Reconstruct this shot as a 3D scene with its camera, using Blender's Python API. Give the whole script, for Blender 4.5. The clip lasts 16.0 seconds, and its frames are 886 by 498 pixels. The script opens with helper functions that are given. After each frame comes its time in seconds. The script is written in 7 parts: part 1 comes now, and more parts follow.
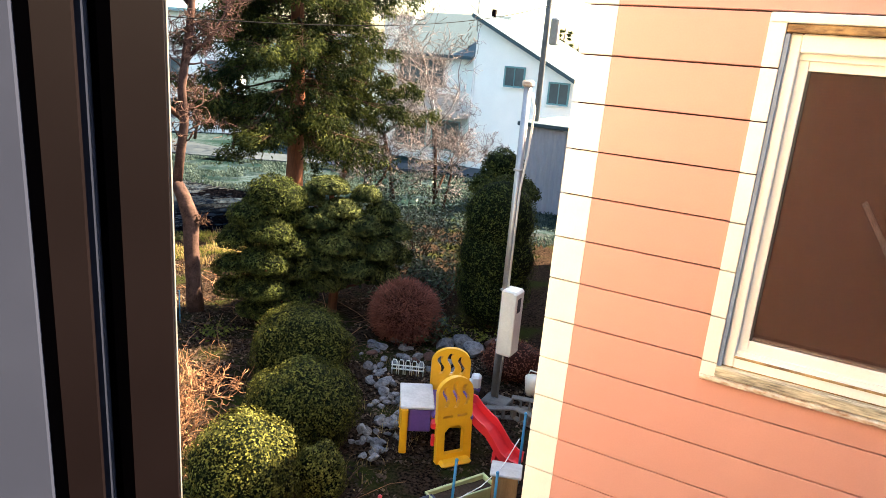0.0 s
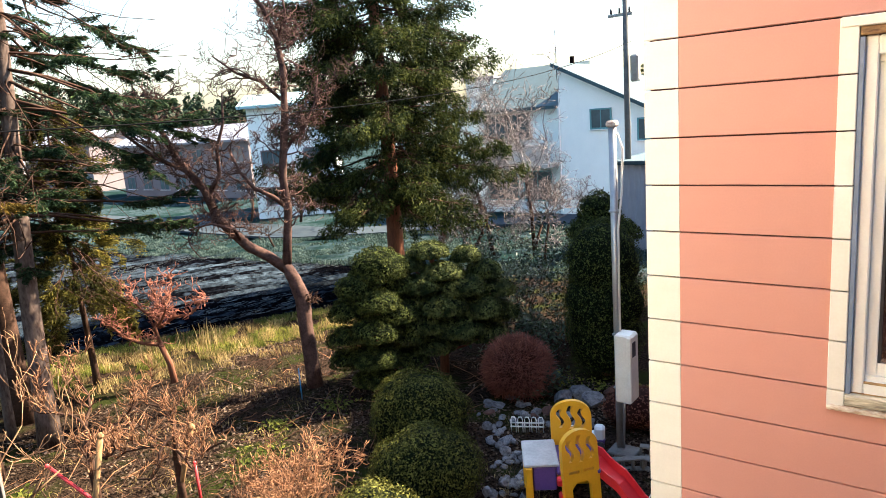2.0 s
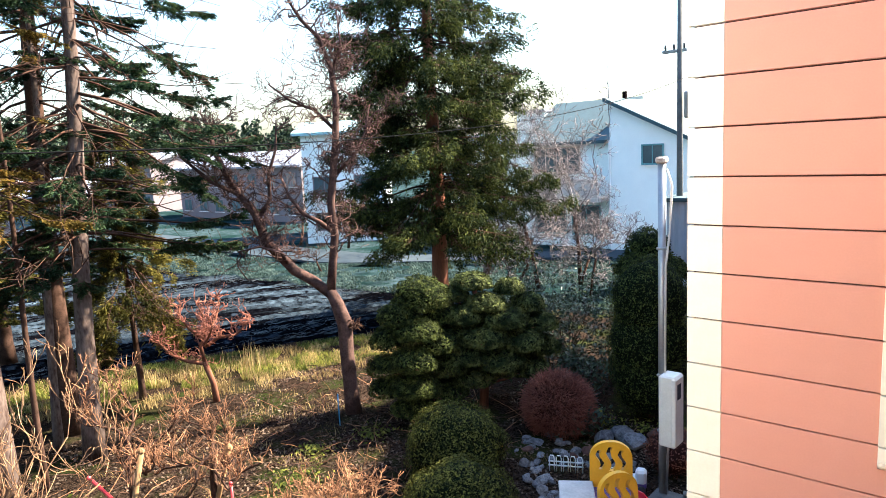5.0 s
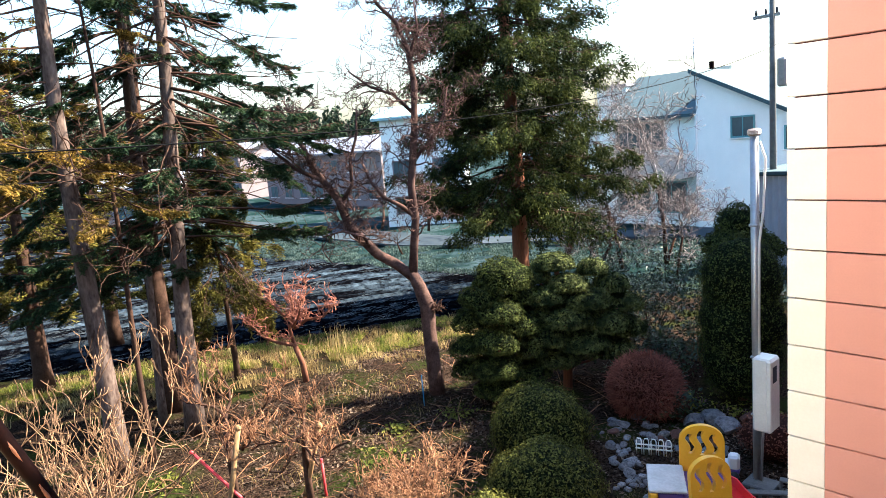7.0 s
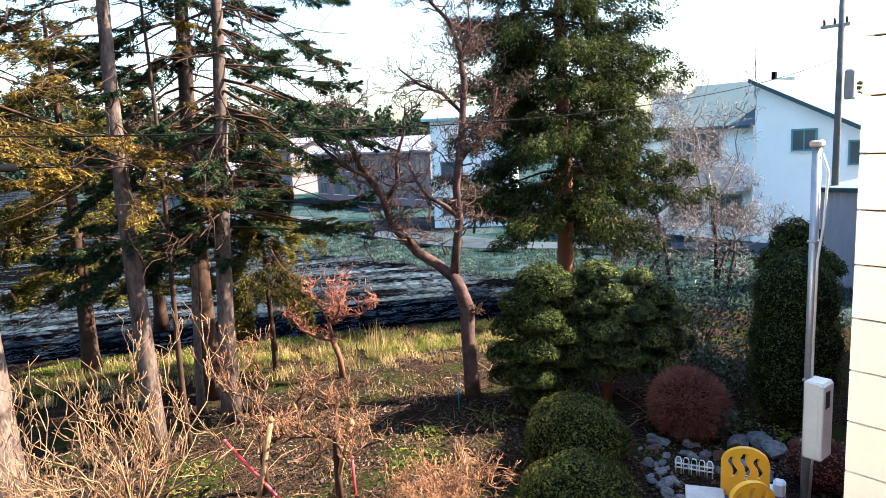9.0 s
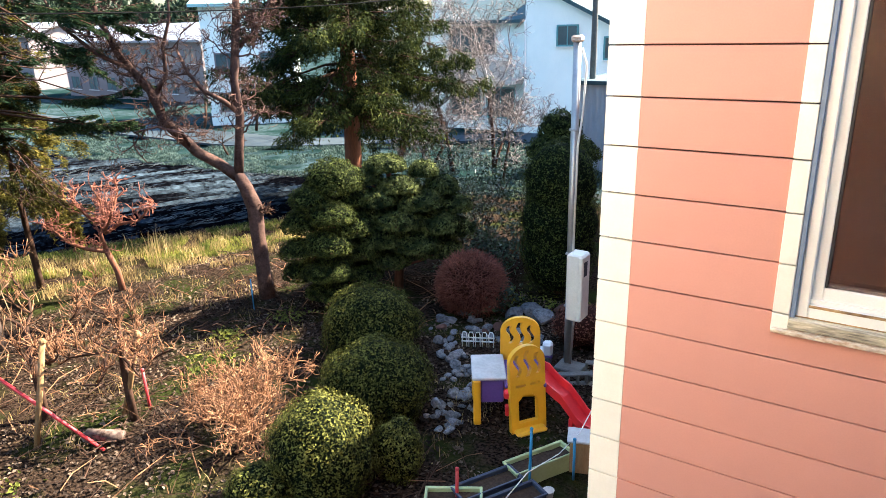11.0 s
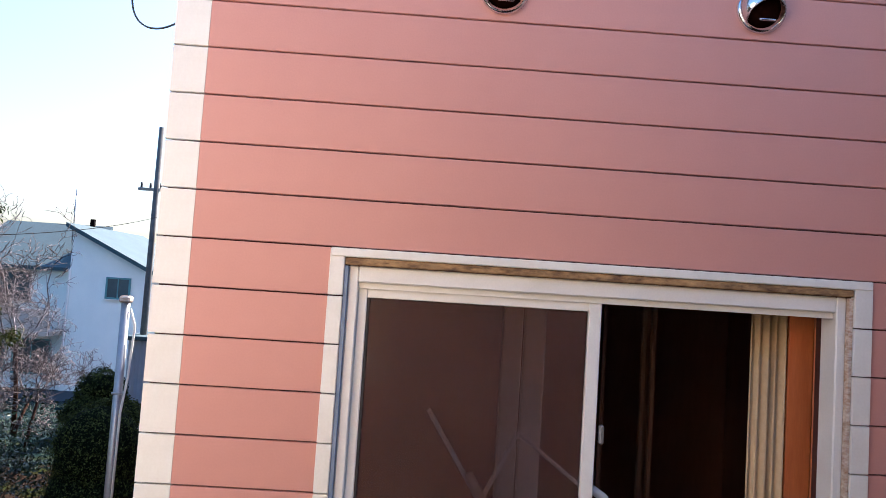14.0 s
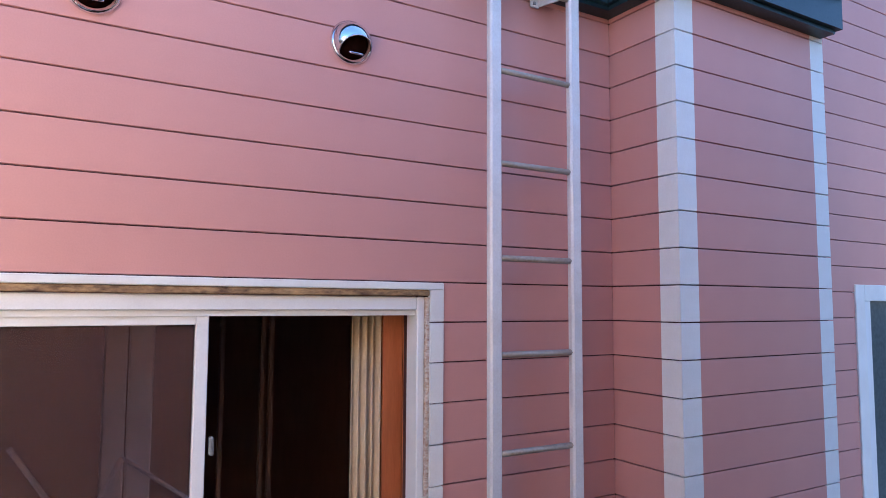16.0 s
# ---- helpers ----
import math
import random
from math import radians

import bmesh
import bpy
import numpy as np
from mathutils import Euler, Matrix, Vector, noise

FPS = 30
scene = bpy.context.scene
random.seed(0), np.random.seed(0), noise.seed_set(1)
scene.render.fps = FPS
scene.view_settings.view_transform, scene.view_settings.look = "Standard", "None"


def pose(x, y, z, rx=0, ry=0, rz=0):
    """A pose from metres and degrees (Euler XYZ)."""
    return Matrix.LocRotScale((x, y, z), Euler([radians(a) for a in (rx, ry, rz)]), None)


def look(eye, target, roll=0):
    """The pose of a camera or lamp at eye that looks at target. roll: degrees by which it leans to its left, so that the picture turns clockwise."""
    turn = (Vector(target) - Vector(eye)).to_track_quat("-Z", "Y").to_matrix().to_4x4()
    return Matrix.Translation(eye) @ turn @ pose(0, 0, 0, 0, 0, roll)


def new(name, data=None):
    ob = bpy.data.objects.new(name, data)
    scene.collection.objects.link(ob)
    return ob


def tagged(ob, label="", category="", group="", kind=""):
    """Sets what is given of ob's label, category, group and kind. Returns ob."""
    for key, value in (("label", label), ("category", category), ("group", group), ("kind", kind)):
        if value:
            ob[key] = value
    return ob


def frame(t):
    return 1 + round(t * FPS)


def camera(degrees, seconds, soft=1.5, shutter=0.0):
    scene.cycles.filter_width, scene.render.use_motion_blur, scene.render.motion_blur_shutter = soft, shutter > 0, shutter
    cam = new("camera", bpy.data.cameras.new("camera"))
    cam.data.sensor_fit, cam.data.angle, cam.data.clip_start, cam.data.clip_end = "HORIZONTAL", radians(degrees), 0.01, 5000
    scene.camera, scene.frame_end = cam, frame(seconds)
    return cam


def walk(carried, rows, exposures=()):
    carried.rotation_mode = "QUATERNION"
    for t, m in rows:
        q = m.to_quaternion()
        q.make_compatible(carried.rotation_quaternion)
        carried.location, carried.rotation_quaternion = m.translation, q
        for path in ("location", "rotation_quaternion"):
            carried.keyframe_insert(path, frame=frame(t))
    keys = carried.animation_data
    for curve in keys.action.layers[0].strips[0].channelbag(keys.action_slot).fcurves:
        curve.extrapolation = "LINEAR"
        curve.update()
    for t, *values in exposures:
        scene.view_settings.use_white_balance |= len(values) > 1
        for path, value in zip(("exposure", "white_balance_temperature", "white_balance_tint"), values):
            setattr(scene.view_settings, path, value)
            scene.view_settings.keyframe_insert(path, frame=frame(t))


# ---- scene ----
cam = camera(66.0, 16.0, 0.6)

PATH = [
    (0, (0.08, 0.253, 4.695), (-0.826, 1.949, 4.144), 4.7),
    (0.5, (0.104, 0.288, 4.709), (-0.827, 2.005, 4.281), -1.7),
    (1, (0.128, 0.282, 4.712), (-1.003, 1.874, 4.278), -3.5),
    (1.5, (0.127, 0.276, 4.722), (-1.114, 1.805, 4.374), -3.5),
    (2, (0.145, 0.263, 4.71), (-1.04, 1.826, 4.318), -4.4),
    (2.5, (0.161, 0.281, 4.688), (-0.833, 1.936, 4.165), -2.9),
    (3, (0.142, 0.287, 4.699), (-1.054, 1.825, 4.248), -1.7),
    (3.5, (0.15, 0.306, 4.727), (-1.169, 1.791, 4.492), -3.3),
    (4, (0.159, 0.314, 4.721), (-1.135, 1.812, 4.431), -2.9),
    (6.5, (0.165, 0.296, 4.707), (-1.145, 1.776, 4.4), -2.6),
    (7, (0.148, 0.302, 4.713), (-1.313, 1.627, 4.379), -5.0),
    (7.5, (0.102, 0.318, 4.708), (-1.499, 1.499, 4.496), -5.0),
    (8, (0.072, 0.37, 4.697), (-1.647, 1.378, 4.525), -3.6),
    (8.5, (0.068, 0.41, 4.684), (-1.628, 1.449, 4.473), -3.5),
    (9, (0.079, 0.428, 4.67), (-1.469, 1.654, 4.352), -2.9),
    (9.5, (0.087, 0.427, 4.659), (-1.211, 1.849, 4.117), -2.7),
    (11.8, (0.126, 0.36, 4.658), (-0.856, 1.98, 4.016), -0.6),
    (12, (0.13, 0.359, 4.658), (-0.809, 2.017, 4.049), 0.3),
    (12.5, (0.143, 0.353, 4.664), (-0.657, 2.094, 4.089), 1.3),
    (13, (0.158, 0.362, 4.678), (-0.435, 2.219, 4.234), 2.4),
    (13.5, (0.174, 0.349, 4.719), (-0.069, 2.326, 4.534), 4.0),
    (14, (0.176, 0.312, 4.77), (0.229, 2.308, 4.887), 3.7),
    (14.5, (0.205, 0.274, 4.786), (0.47, 2.228, 5.118), 3.4),
    (15, (0.23, 0.245, 4.802), (0.689, 2.127, 5.297), 3.3),
    (15.5, (0.248, 0.21, 4.802), (0.862, 2.04, 5.326), 3.8),
    (16, (0.276, 0.2, 4.8), (1.293, 1.915, 4.96), 0.3),
]
EXPOSURES = [
    (0.0, 3.45, 6700, 10), (1.0, 2.95, 5900, 9), (2.5, 2.9, 5900, 9), (3.0, 3.1, 5700, 8), (8.5, 2.9, 5400, 8), (9.5, 3.15, 5450, 8), (11.8, 3.2, 5700, 6), (12.0, 3.2, 5750, 6), (12.5, 2.85, 5750, 8), (13.0, 2.6, 5700, 11), (13.5, 2.35, 5500, 14), (14.0, 2.3, 5150, 18), (14.5, 2.4, 4800, 32), (15.5, 2.42, 4650, 36), (16.0, 2.65, 4750, 22),
]
walk(cam, [(t, look(eye, target, roll)) for t, eye, target, roll in PATH], EXPOSURES)

# ---- world, sun ----
SUN_DIR = Vector((0.522, 0.853, math.tan(radians(42)))).normalized()
world = bpy.data.worlds.new("sky")
scene.world = world
world.use_nodes = True
wn = world.node_tree.nodes
sky = wn.new("ShaderNodeTexSky")
sky.sky_type = "NISHITA"
sky.sun_disc = False
sky.sun_elevation = radians(42)
sky.sun_rotation = math.atan2(SUN_DIR.x, SUN_DIR.y)
sky.dust_density = 2.5
sky.air_density = 1.7
sky.ozone_density = 4.0
world.node_tree.links.new(sky.outputs[0], wn["Background"].inputs[0])
wn["Background"].inputs[1].default_value = 0.064
sun = new("sun", bpy.data.lights.new("sun", "SUN"))
sun.data.energy = 5.0
sun.data.angle = radians(0.6)
sun.data.color = (1.0, 0.80, 0.55)
sun.matrix_world = look(SUN_DIR * 60, (0, 0, 0))

RNG = np.random.default_rng(7)


# ---- materials ----
def surf(name, c1, c2, scale=4.0, rough=0.7, bump=0.2, metal=0.0, fine=40.0, stretch=(1, 1, 1), rand=0.0, island=0.0, coat=0.0, spec=0.5, fine_mix=0.35):
    """Two colours mixed by a coarse and a fine noise, with fine relief."""
    m = bpy.data.materials.new(name)
    m.use_nodes = True
    n, l = m.node_tree.nodes, m.node_tree.links
    b = n["Principled BSDF"]
    tc = n.new("ShaderNodeTexCoord")
    mp = n.new("ShaderNodeMapping")
    mp.inputs["Scale"].default_value = stretch
    l.new(tc.outputs["Object"], mp.inputs[0])
    big = n.new("ShaderNodeTexNoise")
    big.inputs["Scale"].default_value = scale
    big.inputs["Detail"].default_value = 5
    big.inputs["Roughness"].default_value = 0.65
    small = n.new("ShaderNodeTexNoise")
    small.inputs["Scale"].default_value = fine
    small.inputs["Detail"].default_value = 4
    l.new(mp.outputs[0], big.inputs["Vector"])
    l.new(mp.outputs[0], small.inputs["Vector"])
    add = n.new("ShaderNodeMix")
    add.inputs[0].default_value = fine_mix
    l.new(big.outputs["Fac"], add.inputs[2])
    l.new(small.outputs["Fac"], add.inputs[3])
    ramp = n.new("ShaderNodeMapRange")
    ramp.inputs[1].default_value, ramp.inputs[2].default_value = 0.36, 0.64
    l.new(add.outputs[0], ramp.inputs[0])
    mix = n.new("ShaderNodeMix")
    mix.data_type = "RGBA"
    mix.inputs[6].default_value = (*c1, 1)
    mix.inputs[7].default_value = (*c2, 1)
    l.new(ramp.outputs[0], mix.inputs[0])
    out = mix.outputs[2]
    if rand or island:
        src = n.new("ShaderNodeNewGeometry").outputs["Random Per Island"] if island else n.new("ShaderNodeObjectInfo").outputs["Random"]
        amount = island or rand
        val = n.new("ShaderNodeMapRange")
        val.inputs[3].default_value, val.inputs[4].default_value = 1 - amount, 1 + amount
        l.new(src, val.inputs[0])
        hsv = n.new("ShaderNodeHueSaturation")
        l.new(val.outputs[0], hsv.inputs["Value"])
        l.new(out, hsv.inputs["Color"])
        out = hsv.outputs[0]
    l.new(out, b.inputs["Base Color"])
    rr = n.new("ShaderNodeMapRange")
    rr.inputs[3].default_value, rr.inputs[4].default_value = max(0.03, rough - 0.12), min(1, rough + 0.12)
    l.new(small.outputs["Fac"], rr.inputs[0])
    l.new(rr.outputs[0], b.inputs["Roughness"])
    b.inputs["Metallic"].default_value = metal
    b.inputs["Specular IOR Level"].default_value = spec
    b.inputs["Coat Weight"].default_value = coat
    if bump:
        bp = n.new("ShaderNodeBump")
        bp.inputs["Strength"].default_value = bump
        bp.inputs["Distance"].default_value = 0.01
        l.new(add.outputs[0], bp.inputs["Height"])
        l.new(bp.outputs[0], b.inputs["Normal"])
    return m


def leafy(name, c1, c2, gloss=0.5, through_light=0.25, patch=1.4, sheen=0.03):
    """Leaves that vary from piece to piece in dark and bright patches and let some light through."""
    m = bpy.data.materials.new(name)
    m.use_nodes = True
    n, l = m.node_tree.nodes, m.node_tree.links
    b = n["Principled BSDF"]
    geo = n.new("ShaderNodeNewGeometry")
    mix = n.new("ShaderNodeMix")
    mix.data_type = "RGBA"
    mix.inputs[6].default_value = (*c1, 1)
    mix.inputs[7].default_value = (*c2, 1)
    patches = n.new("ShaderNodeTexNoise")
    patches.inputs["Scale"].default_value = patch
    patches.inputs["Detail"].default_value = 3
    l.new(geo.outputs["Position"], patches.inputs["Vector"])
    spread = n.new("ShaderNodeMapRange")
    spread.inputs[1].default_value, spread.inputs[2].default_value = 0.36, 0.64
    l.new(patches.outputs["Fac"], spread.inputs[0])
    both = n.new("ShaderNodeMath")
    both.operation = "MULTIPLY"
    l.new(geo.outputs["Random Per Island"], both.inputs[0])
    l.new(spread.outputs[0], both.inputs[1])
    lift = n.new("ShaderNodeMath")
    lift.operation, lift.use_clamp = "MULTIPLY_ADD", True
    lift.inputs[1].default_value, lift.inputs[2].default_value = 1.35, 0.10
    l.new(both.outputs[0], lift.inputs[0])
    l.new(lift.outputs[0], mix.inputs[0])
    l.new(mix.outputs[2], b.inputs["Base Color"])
    b.inputs["Roughness"].default_value = gloss
    b.inputs["Specular IOR Level"].default_value = sheen
    tr = n.new("ShaderNodeBsdfTranslucent")
    l.new(mix.outputs[2], tr.inputs[0])
    ms = n.new("ShaderNodeMixShader")
    ms.inputs[0].default_value = through_light
    l.new(b.outputs[0], ms.inputs[1])
    l.new(tr.outputs[0], ms.inputs[2])
    l.new(ms.outputs[0], n["Material Output"].inputs[0])
    return m


def glassy(name, tint, ior=1.5):
    m = bpy.data.materials.new(name)
    m.use_nodes = True
    n, l = m.node_tree.nodes, m.node_tree.links
    n.remove(n["Principled BSDF"])
    tr, gl, fr, ms = n.new("ShaderNodeBsdfTransparent"), n.new("ShaderNodeBsdfGlossy"), n.new("ShaderNodeFresnel"), n.new("ShaderNodeMixShader")
    tr.inputs[0].default_value = (*tint, 1)
    gl.inputs["Roughness"].default_value = 0.01
    fr.inputs[0].default_value = ior
    l.new(fr.outputs[0], ms.inputs[0])
    l.new(tr.outputs[0], ms.inputs[1])
    l.new(gl.outputs[0], ms.inputs[2])
    l.new(ms.outputs[0], n["Material Output"].inputs[0])
    return m


def veil(name, colour, cover):
    """Fine mesh: part of the light passes, part is scattered by the threads."""
    m = bpy.data.materials.new(name)
    m.use_nodes = True
    n, l = m.node_tree.nodes, m.node_tree.links
    b, tr, ms = n["Principled BSDF"], n.new("ShaderNodeBsdfTransparent"), n.new("ShaderNodeMixShader")
    b.inputs["Base Color"].default_value = (*colour, 1)
    b.inputs["Roughness"].default_value = 0.7
    tex = n.new("ShaderNodeTexNoise")
    tex.inputs["Scale"].default_value = 3.0
    rr = n.new("ShaderNodeMapRange")
    rr.inputs[3].default_value, rr.inputs[4].default_value = cover - 0.06, cover + 0.06
    l.new(tex.outputs["Fac"], rr.inputs[0])
    l.new(rr.outputs[0], ms.inputs[0])
    l.new(tr.outputs[0], ms.inputs[1])
    l.new(b.outputs[0], ms.inputs[2])
    l.new(ms.outputs[0], n["Material Output"].inputs[0])
    return m


M = {}
M["pink"] = surf("pink_siding_paint", (0.53, 0.252, 0.208), (0.58, 0.286, 0.232), 1.3, 0.55, 0.10, fine=180, rand=0.03)
M["white_trim"] = surf("white_trim_paint", (0.80, 0.78, 0.72), (0.70, 0.67, 0.60), 3.0, 0.6, 0.12, fine=120, rand=0.03, fine_mix=0.2)
# Unseen wall; this warm cream is chosen to bounce light onto the pink siding.
M["cream_wall"] = surf("cream_bounce_wall", (0.86, 0.68, 0.42), (0.80, 0.62, 0.38), 1.2, 0.6, 0.1, fine=120)
M["groove"] = surf("dark_joint_sealant", (0.045, 0.012, 0.009), (0.070, 0.020, 0.015), 6, 0.9, 0.1)
M["alu"] = surf("white_aluminium", (0.78, 0.77, 0.74), (0.70, 0.69, 0.66), 5, 0.35, 0.05, fine=200)
M["rusty_trim"] = surf("stained_trim", (0.72, 0.66, 0.55), (0.30, 0.15, 0.07), 14, 0.75, 0.4, fine=60, stretch=(1, 1, 2.5))
M["dirt_sill"] = surf("dirty_sill", (0.78, 0.70, 0.52), (0.030, 0.028, 0.028), 9, 0.8, 0.4, fine=60, stretch=(0.35, 2.5, 2.5))
M["teal"] = surf("teal_roof_steel", (0.010, 0.030, 0.040), (0.015, 0.042, 0.054), 3, 0.4, 0.06, metal=0.2, fine=90)
M["chrome"] = surf("chrome", (0.80, 0.80, 0.82), (0.72, 0.72, 0.74), 6, 0.12, 0.02, metal=1.0)
M["ladder"] = surf("grey_painted_steel", (0.74, 0.71, 0.68), (0.62, 0.58, 0.54), 7, 0.45, 0.1, metal=0.1, fine=120)
M["throat"] = surf("rusty_throat_shade", (0.003, 0.0015, 0.0012), (0.016, 0.005, 0.003), 9, 0.9, 0.2, spec=0.0)
M["pipe_grey"] = surf("grey_painted_pipe", (0.26, 0.27, 0.31), (0.19, 0.20, 0.23), 7, 0.6, 0.1, fine=90)
M["rung"] = surf("worn_rung_metal", (0.46, 0.41, 0.33), (0.32, 0.27, 0.20), 9, 0.45, 0.15, metal=0.4, fine=90)
M["black"] = surf("black_rubber", (0.015, 0.015, 0.018), (0.03, 0.03, 0.032), 8, 0.6, 0.1)
M["bronze"] = surf("dark_bronze_aluminium", (0.0025, 0.0015, 0.0018), (0.004, 0.0025, 0.003), 5, 0.6, 0.05, spec=0.03)
M["blind"] = surf("dark_grey_blind_cloth", (0.016, 0.019, 0.032), (0.022, 0.026, 0.042), 5, 0.8, 0.1, spec=0.0)
M["plaster"] = surf("grey_interior_plaster", (0.45, 0.45, 0.47), (0.38, 0.38, 0.40), 4, 0.85, 0.1)
M["room_dark"] = surf("dark_room_panel", (0.13, 0.06, 0.035), (0.19, 0.09, 0.055), 3, 0.6, 0.1, stretch=(1, 1, 0.15))
M["curtain"] = surf("cream_curtain", (0.58, 0.44, 0.26), (0.48, 0.35, 0.20), 3, 0.9, 0.15)
M["brown_board"] = surf("brown_stained_board", (0.10, 0.05, 0.03), (0.14, 0.07, 0.042), 4, 0.6, 0.2, stretch=(6, 6, 0.6))
M["orange_wood"] = surf("orange_eave_wood", (0.15, 0.045, 0.010), (0.22, 0.07, 0.016), 5, 0.6, 0.2, stretch=(1, 6, 6))
M["rust"] = surf("rusty_dark_steel", (0.0012, 0.0009, 0.0012), (0.007, 0.0019, 0.0015), 9, 0.7, 0.3, fine=60, spec=0.03)
M["glass"] = glassy("window_glass", (0.92, 0.90, 0.88), 1.18)
M["batten"] = surf("brown_batten_paint", (0.16, 0.075, 0.045), (0.21, 0.10, 0.06), 4, 0.7, 0.2, stretch=(6, 6, 0.6))
M["panel_wood"] = surf("orange_panel_wood", (0.42, 0.11, 0.028), (0.54, 0.16, 0.045), 4, 0.6, 0.15, stretch=(5, 5, 0.5))
M["cable"] = surf("dull_black_cable", (0.002, 0.002, 0.0025), (0.004, 0.004, 0.0045), 8, 0.9, 0.05, spec=0.05)
# Unseen dark facing, added so less light bounces onto the pink wall's right.
M["dark_baffle"] = surf("unseen_baffle_brown", (0.05, 0.03, 0.02), (0.08, 0.048, 0.032), 4, 0.8, 0.2, stretch=(6, 6, 0.6))
M["screen"] = veil("insect_screen_brown", (0.135, 0.060, 0.042), 0.26)
M["cream_plastic"] = surf("cream_plastic", (0.80, 0.76, 0.66), (0.70, 0.66, 0.56), 5, 0.4, 0.05)
M["white_bar"] = surf("white_enamelled_bar", (0.93, 0.92, 0.90), (0.86, 0.85, 0.83), 5, 0.35, 0.03)
M["galv"] = surf("galvanised_steel", (0.42, 0.41, 0.39), (0.33, 0.32, 0.31), 9, 0.4, 0.08, metal=0.7, fine=70)
M["bark_pale"] = surf("pale_grey_bark", (0.155, 0.115, 0.096), (0.036, 0.022, 0.018), 5.0, 0.9, 0.9, fine=22, stretch=(1.4, 1.4, 0.5), spec=0.04)
M["bark_red"] = surf("red_brown_cedar_bark", (0.20, 0.085, 0.05), (0.10, 0.045, 0.03), 8, 0.9, 0.8, fine=40, stretch=(4, 4, 0.5), spec=0.04)
M["bark_brown"] = surf("brown_fruit_bark", (0.075, 0.042, 0.030), (0.028, 0.017, 0.012), 7, 0.9, 0.7, fine=40, spec=0.04)
M["bark_plum"] = surf("grey_brown_fruit_bark", (0.105, 0.062, 0.050), (0.028, 0.016, 0.014), 7, 0.9, 1.0, fine=40, spec=0.06)
M["twig_orange"] = surf("orange_brown_twigs", (0.31, 0.165, 0.088), (0.09, 0.042, 0.024), 5, 0.8, 0.2, island=0.45, spec=0.04)
M["twig_red"] = surf("reddish_twigs", (0.28, 0.115, 0.08), (0.11, 0.042, 0.03), 5, 0.8, 0.2, island=0.4, spec=0.04)
M["twig_dull"] = surf("dull_red_fine_twigs", (0.24, 0.095, 0.07), (0.11, 0.042, 0.032), 5, 0.8, 0.1, island=0.4, spec=0.04)
M["twig_tan"] = surf("tan_dry_stems", (0.27, 0.165, 0.09), (0.10, 0.055, 0.034), 4, 0.85, 0.2, island=0.45, spec=0.04)
M["twig_grey"] = surf("pale_grey_twigs", (0.25, 0.22, 0.215), (0.085, 0.068, 0.062), 4, 0.85, 0.2, island=0.35, spec=0.04)
# Near-black ends stand for shade between leaves, bright ends for leaves in light.
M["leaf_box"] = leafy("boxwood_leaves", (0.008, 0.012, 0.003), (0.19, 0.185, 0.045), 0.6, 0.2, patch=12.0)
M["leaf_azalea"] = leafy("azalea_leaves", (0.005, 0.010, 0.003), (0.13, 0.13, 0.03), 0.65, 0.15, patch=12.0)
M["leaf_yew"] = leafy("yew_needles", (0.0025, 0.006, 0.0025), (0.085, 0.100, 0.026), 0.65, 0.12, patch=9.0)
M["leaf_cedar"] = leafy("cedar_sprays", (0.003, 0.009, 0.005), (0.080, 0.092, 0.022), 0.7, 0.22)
# Warm sunlight on the sprays is put into this golden colour.
M["leaf_gold"] = leafy("sunlit_gold_sprays", (0.016, 0.018, 0.006), (0.34, 0.22, 0.045), 0.7, 0.35)
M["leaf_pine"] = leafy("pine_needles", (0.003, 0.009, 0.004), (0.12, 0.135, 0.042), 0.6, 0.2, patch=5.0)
M["leaf_red"] = leafy("dull_red_leaves", (0.10, 0.036, 0.025), (0.20, 0.085, 0.058), 0.7, 0.15, patch=9.0)
M["leaf_glossy"] = leafy("glossy_evergreen_leaves", (0.006, 0.014, 0.007), (0.06, 0.08, 0.035), 0.4, 0.10, patch=4.0, sheen=0.2)
M["leaf_olive"] = leafy("olive_hanging_sprays", (0.004, 0.010, 0.004), (0.20, 0.17, 0.035), 0.7, 0.35)
M["leaf_spruce"] = leafy("dark_spruce_sprays", (0.006, 0.018, 0.012), (0.055, 0.085, 0.035), 0.6, 0.25)
M["straw"] = leafy("dry_straw", (0.09, 0.06, 0.025), (0.50, 0.37, 0.16), 0.8, 0.4)
M["grass"] = leafy("fresh_grass", (0.035, 0.055, 0.010), (0.26, 0.25, 0.05), 0.7, 0.4)
# Verge grass carries the bluish shade in its own colour.
M["shade_blue_grass"] = leafy("pale_verge_grass", (0.018, 0.034, 0.028), (0.085, 0.115, 0.100), 0.8, 0.2)
M["stubble"] = leafy("bleached_stubble", (0.02, 0.024, 0.028), (0.11, 0.12, 0.125), 0.9, 0.1, 0.5)
M["litter"] = leafy("dead_leaf_litter", (0.010, 0.007, 0.006), (0.16, 0.115, 0.085), 0.8, 0.1)
# Near-black cores: the shade deep inside each bush, given as colour.
M["core"] = surf("inner_foliage_shade", (0.003, 0.005, 0.002), (0.006, 0.009, 0.004), 8, 0.9, 0.5, spec=0.04)
M["core_red"] = surf("inner_red_twig_shade", (0.020, 0.007, 0.005), (0.035, 0.013, 0.009), 8, 0.9, 0.5, spec=0.04)
M["rock"] = surf("grey_garden_stone", (0.23, 0.23, 0.24), (0.045, 0.045, 0.05), 5, 0.85, 0.6, fine=30, rand=0.3, spec=0.04)
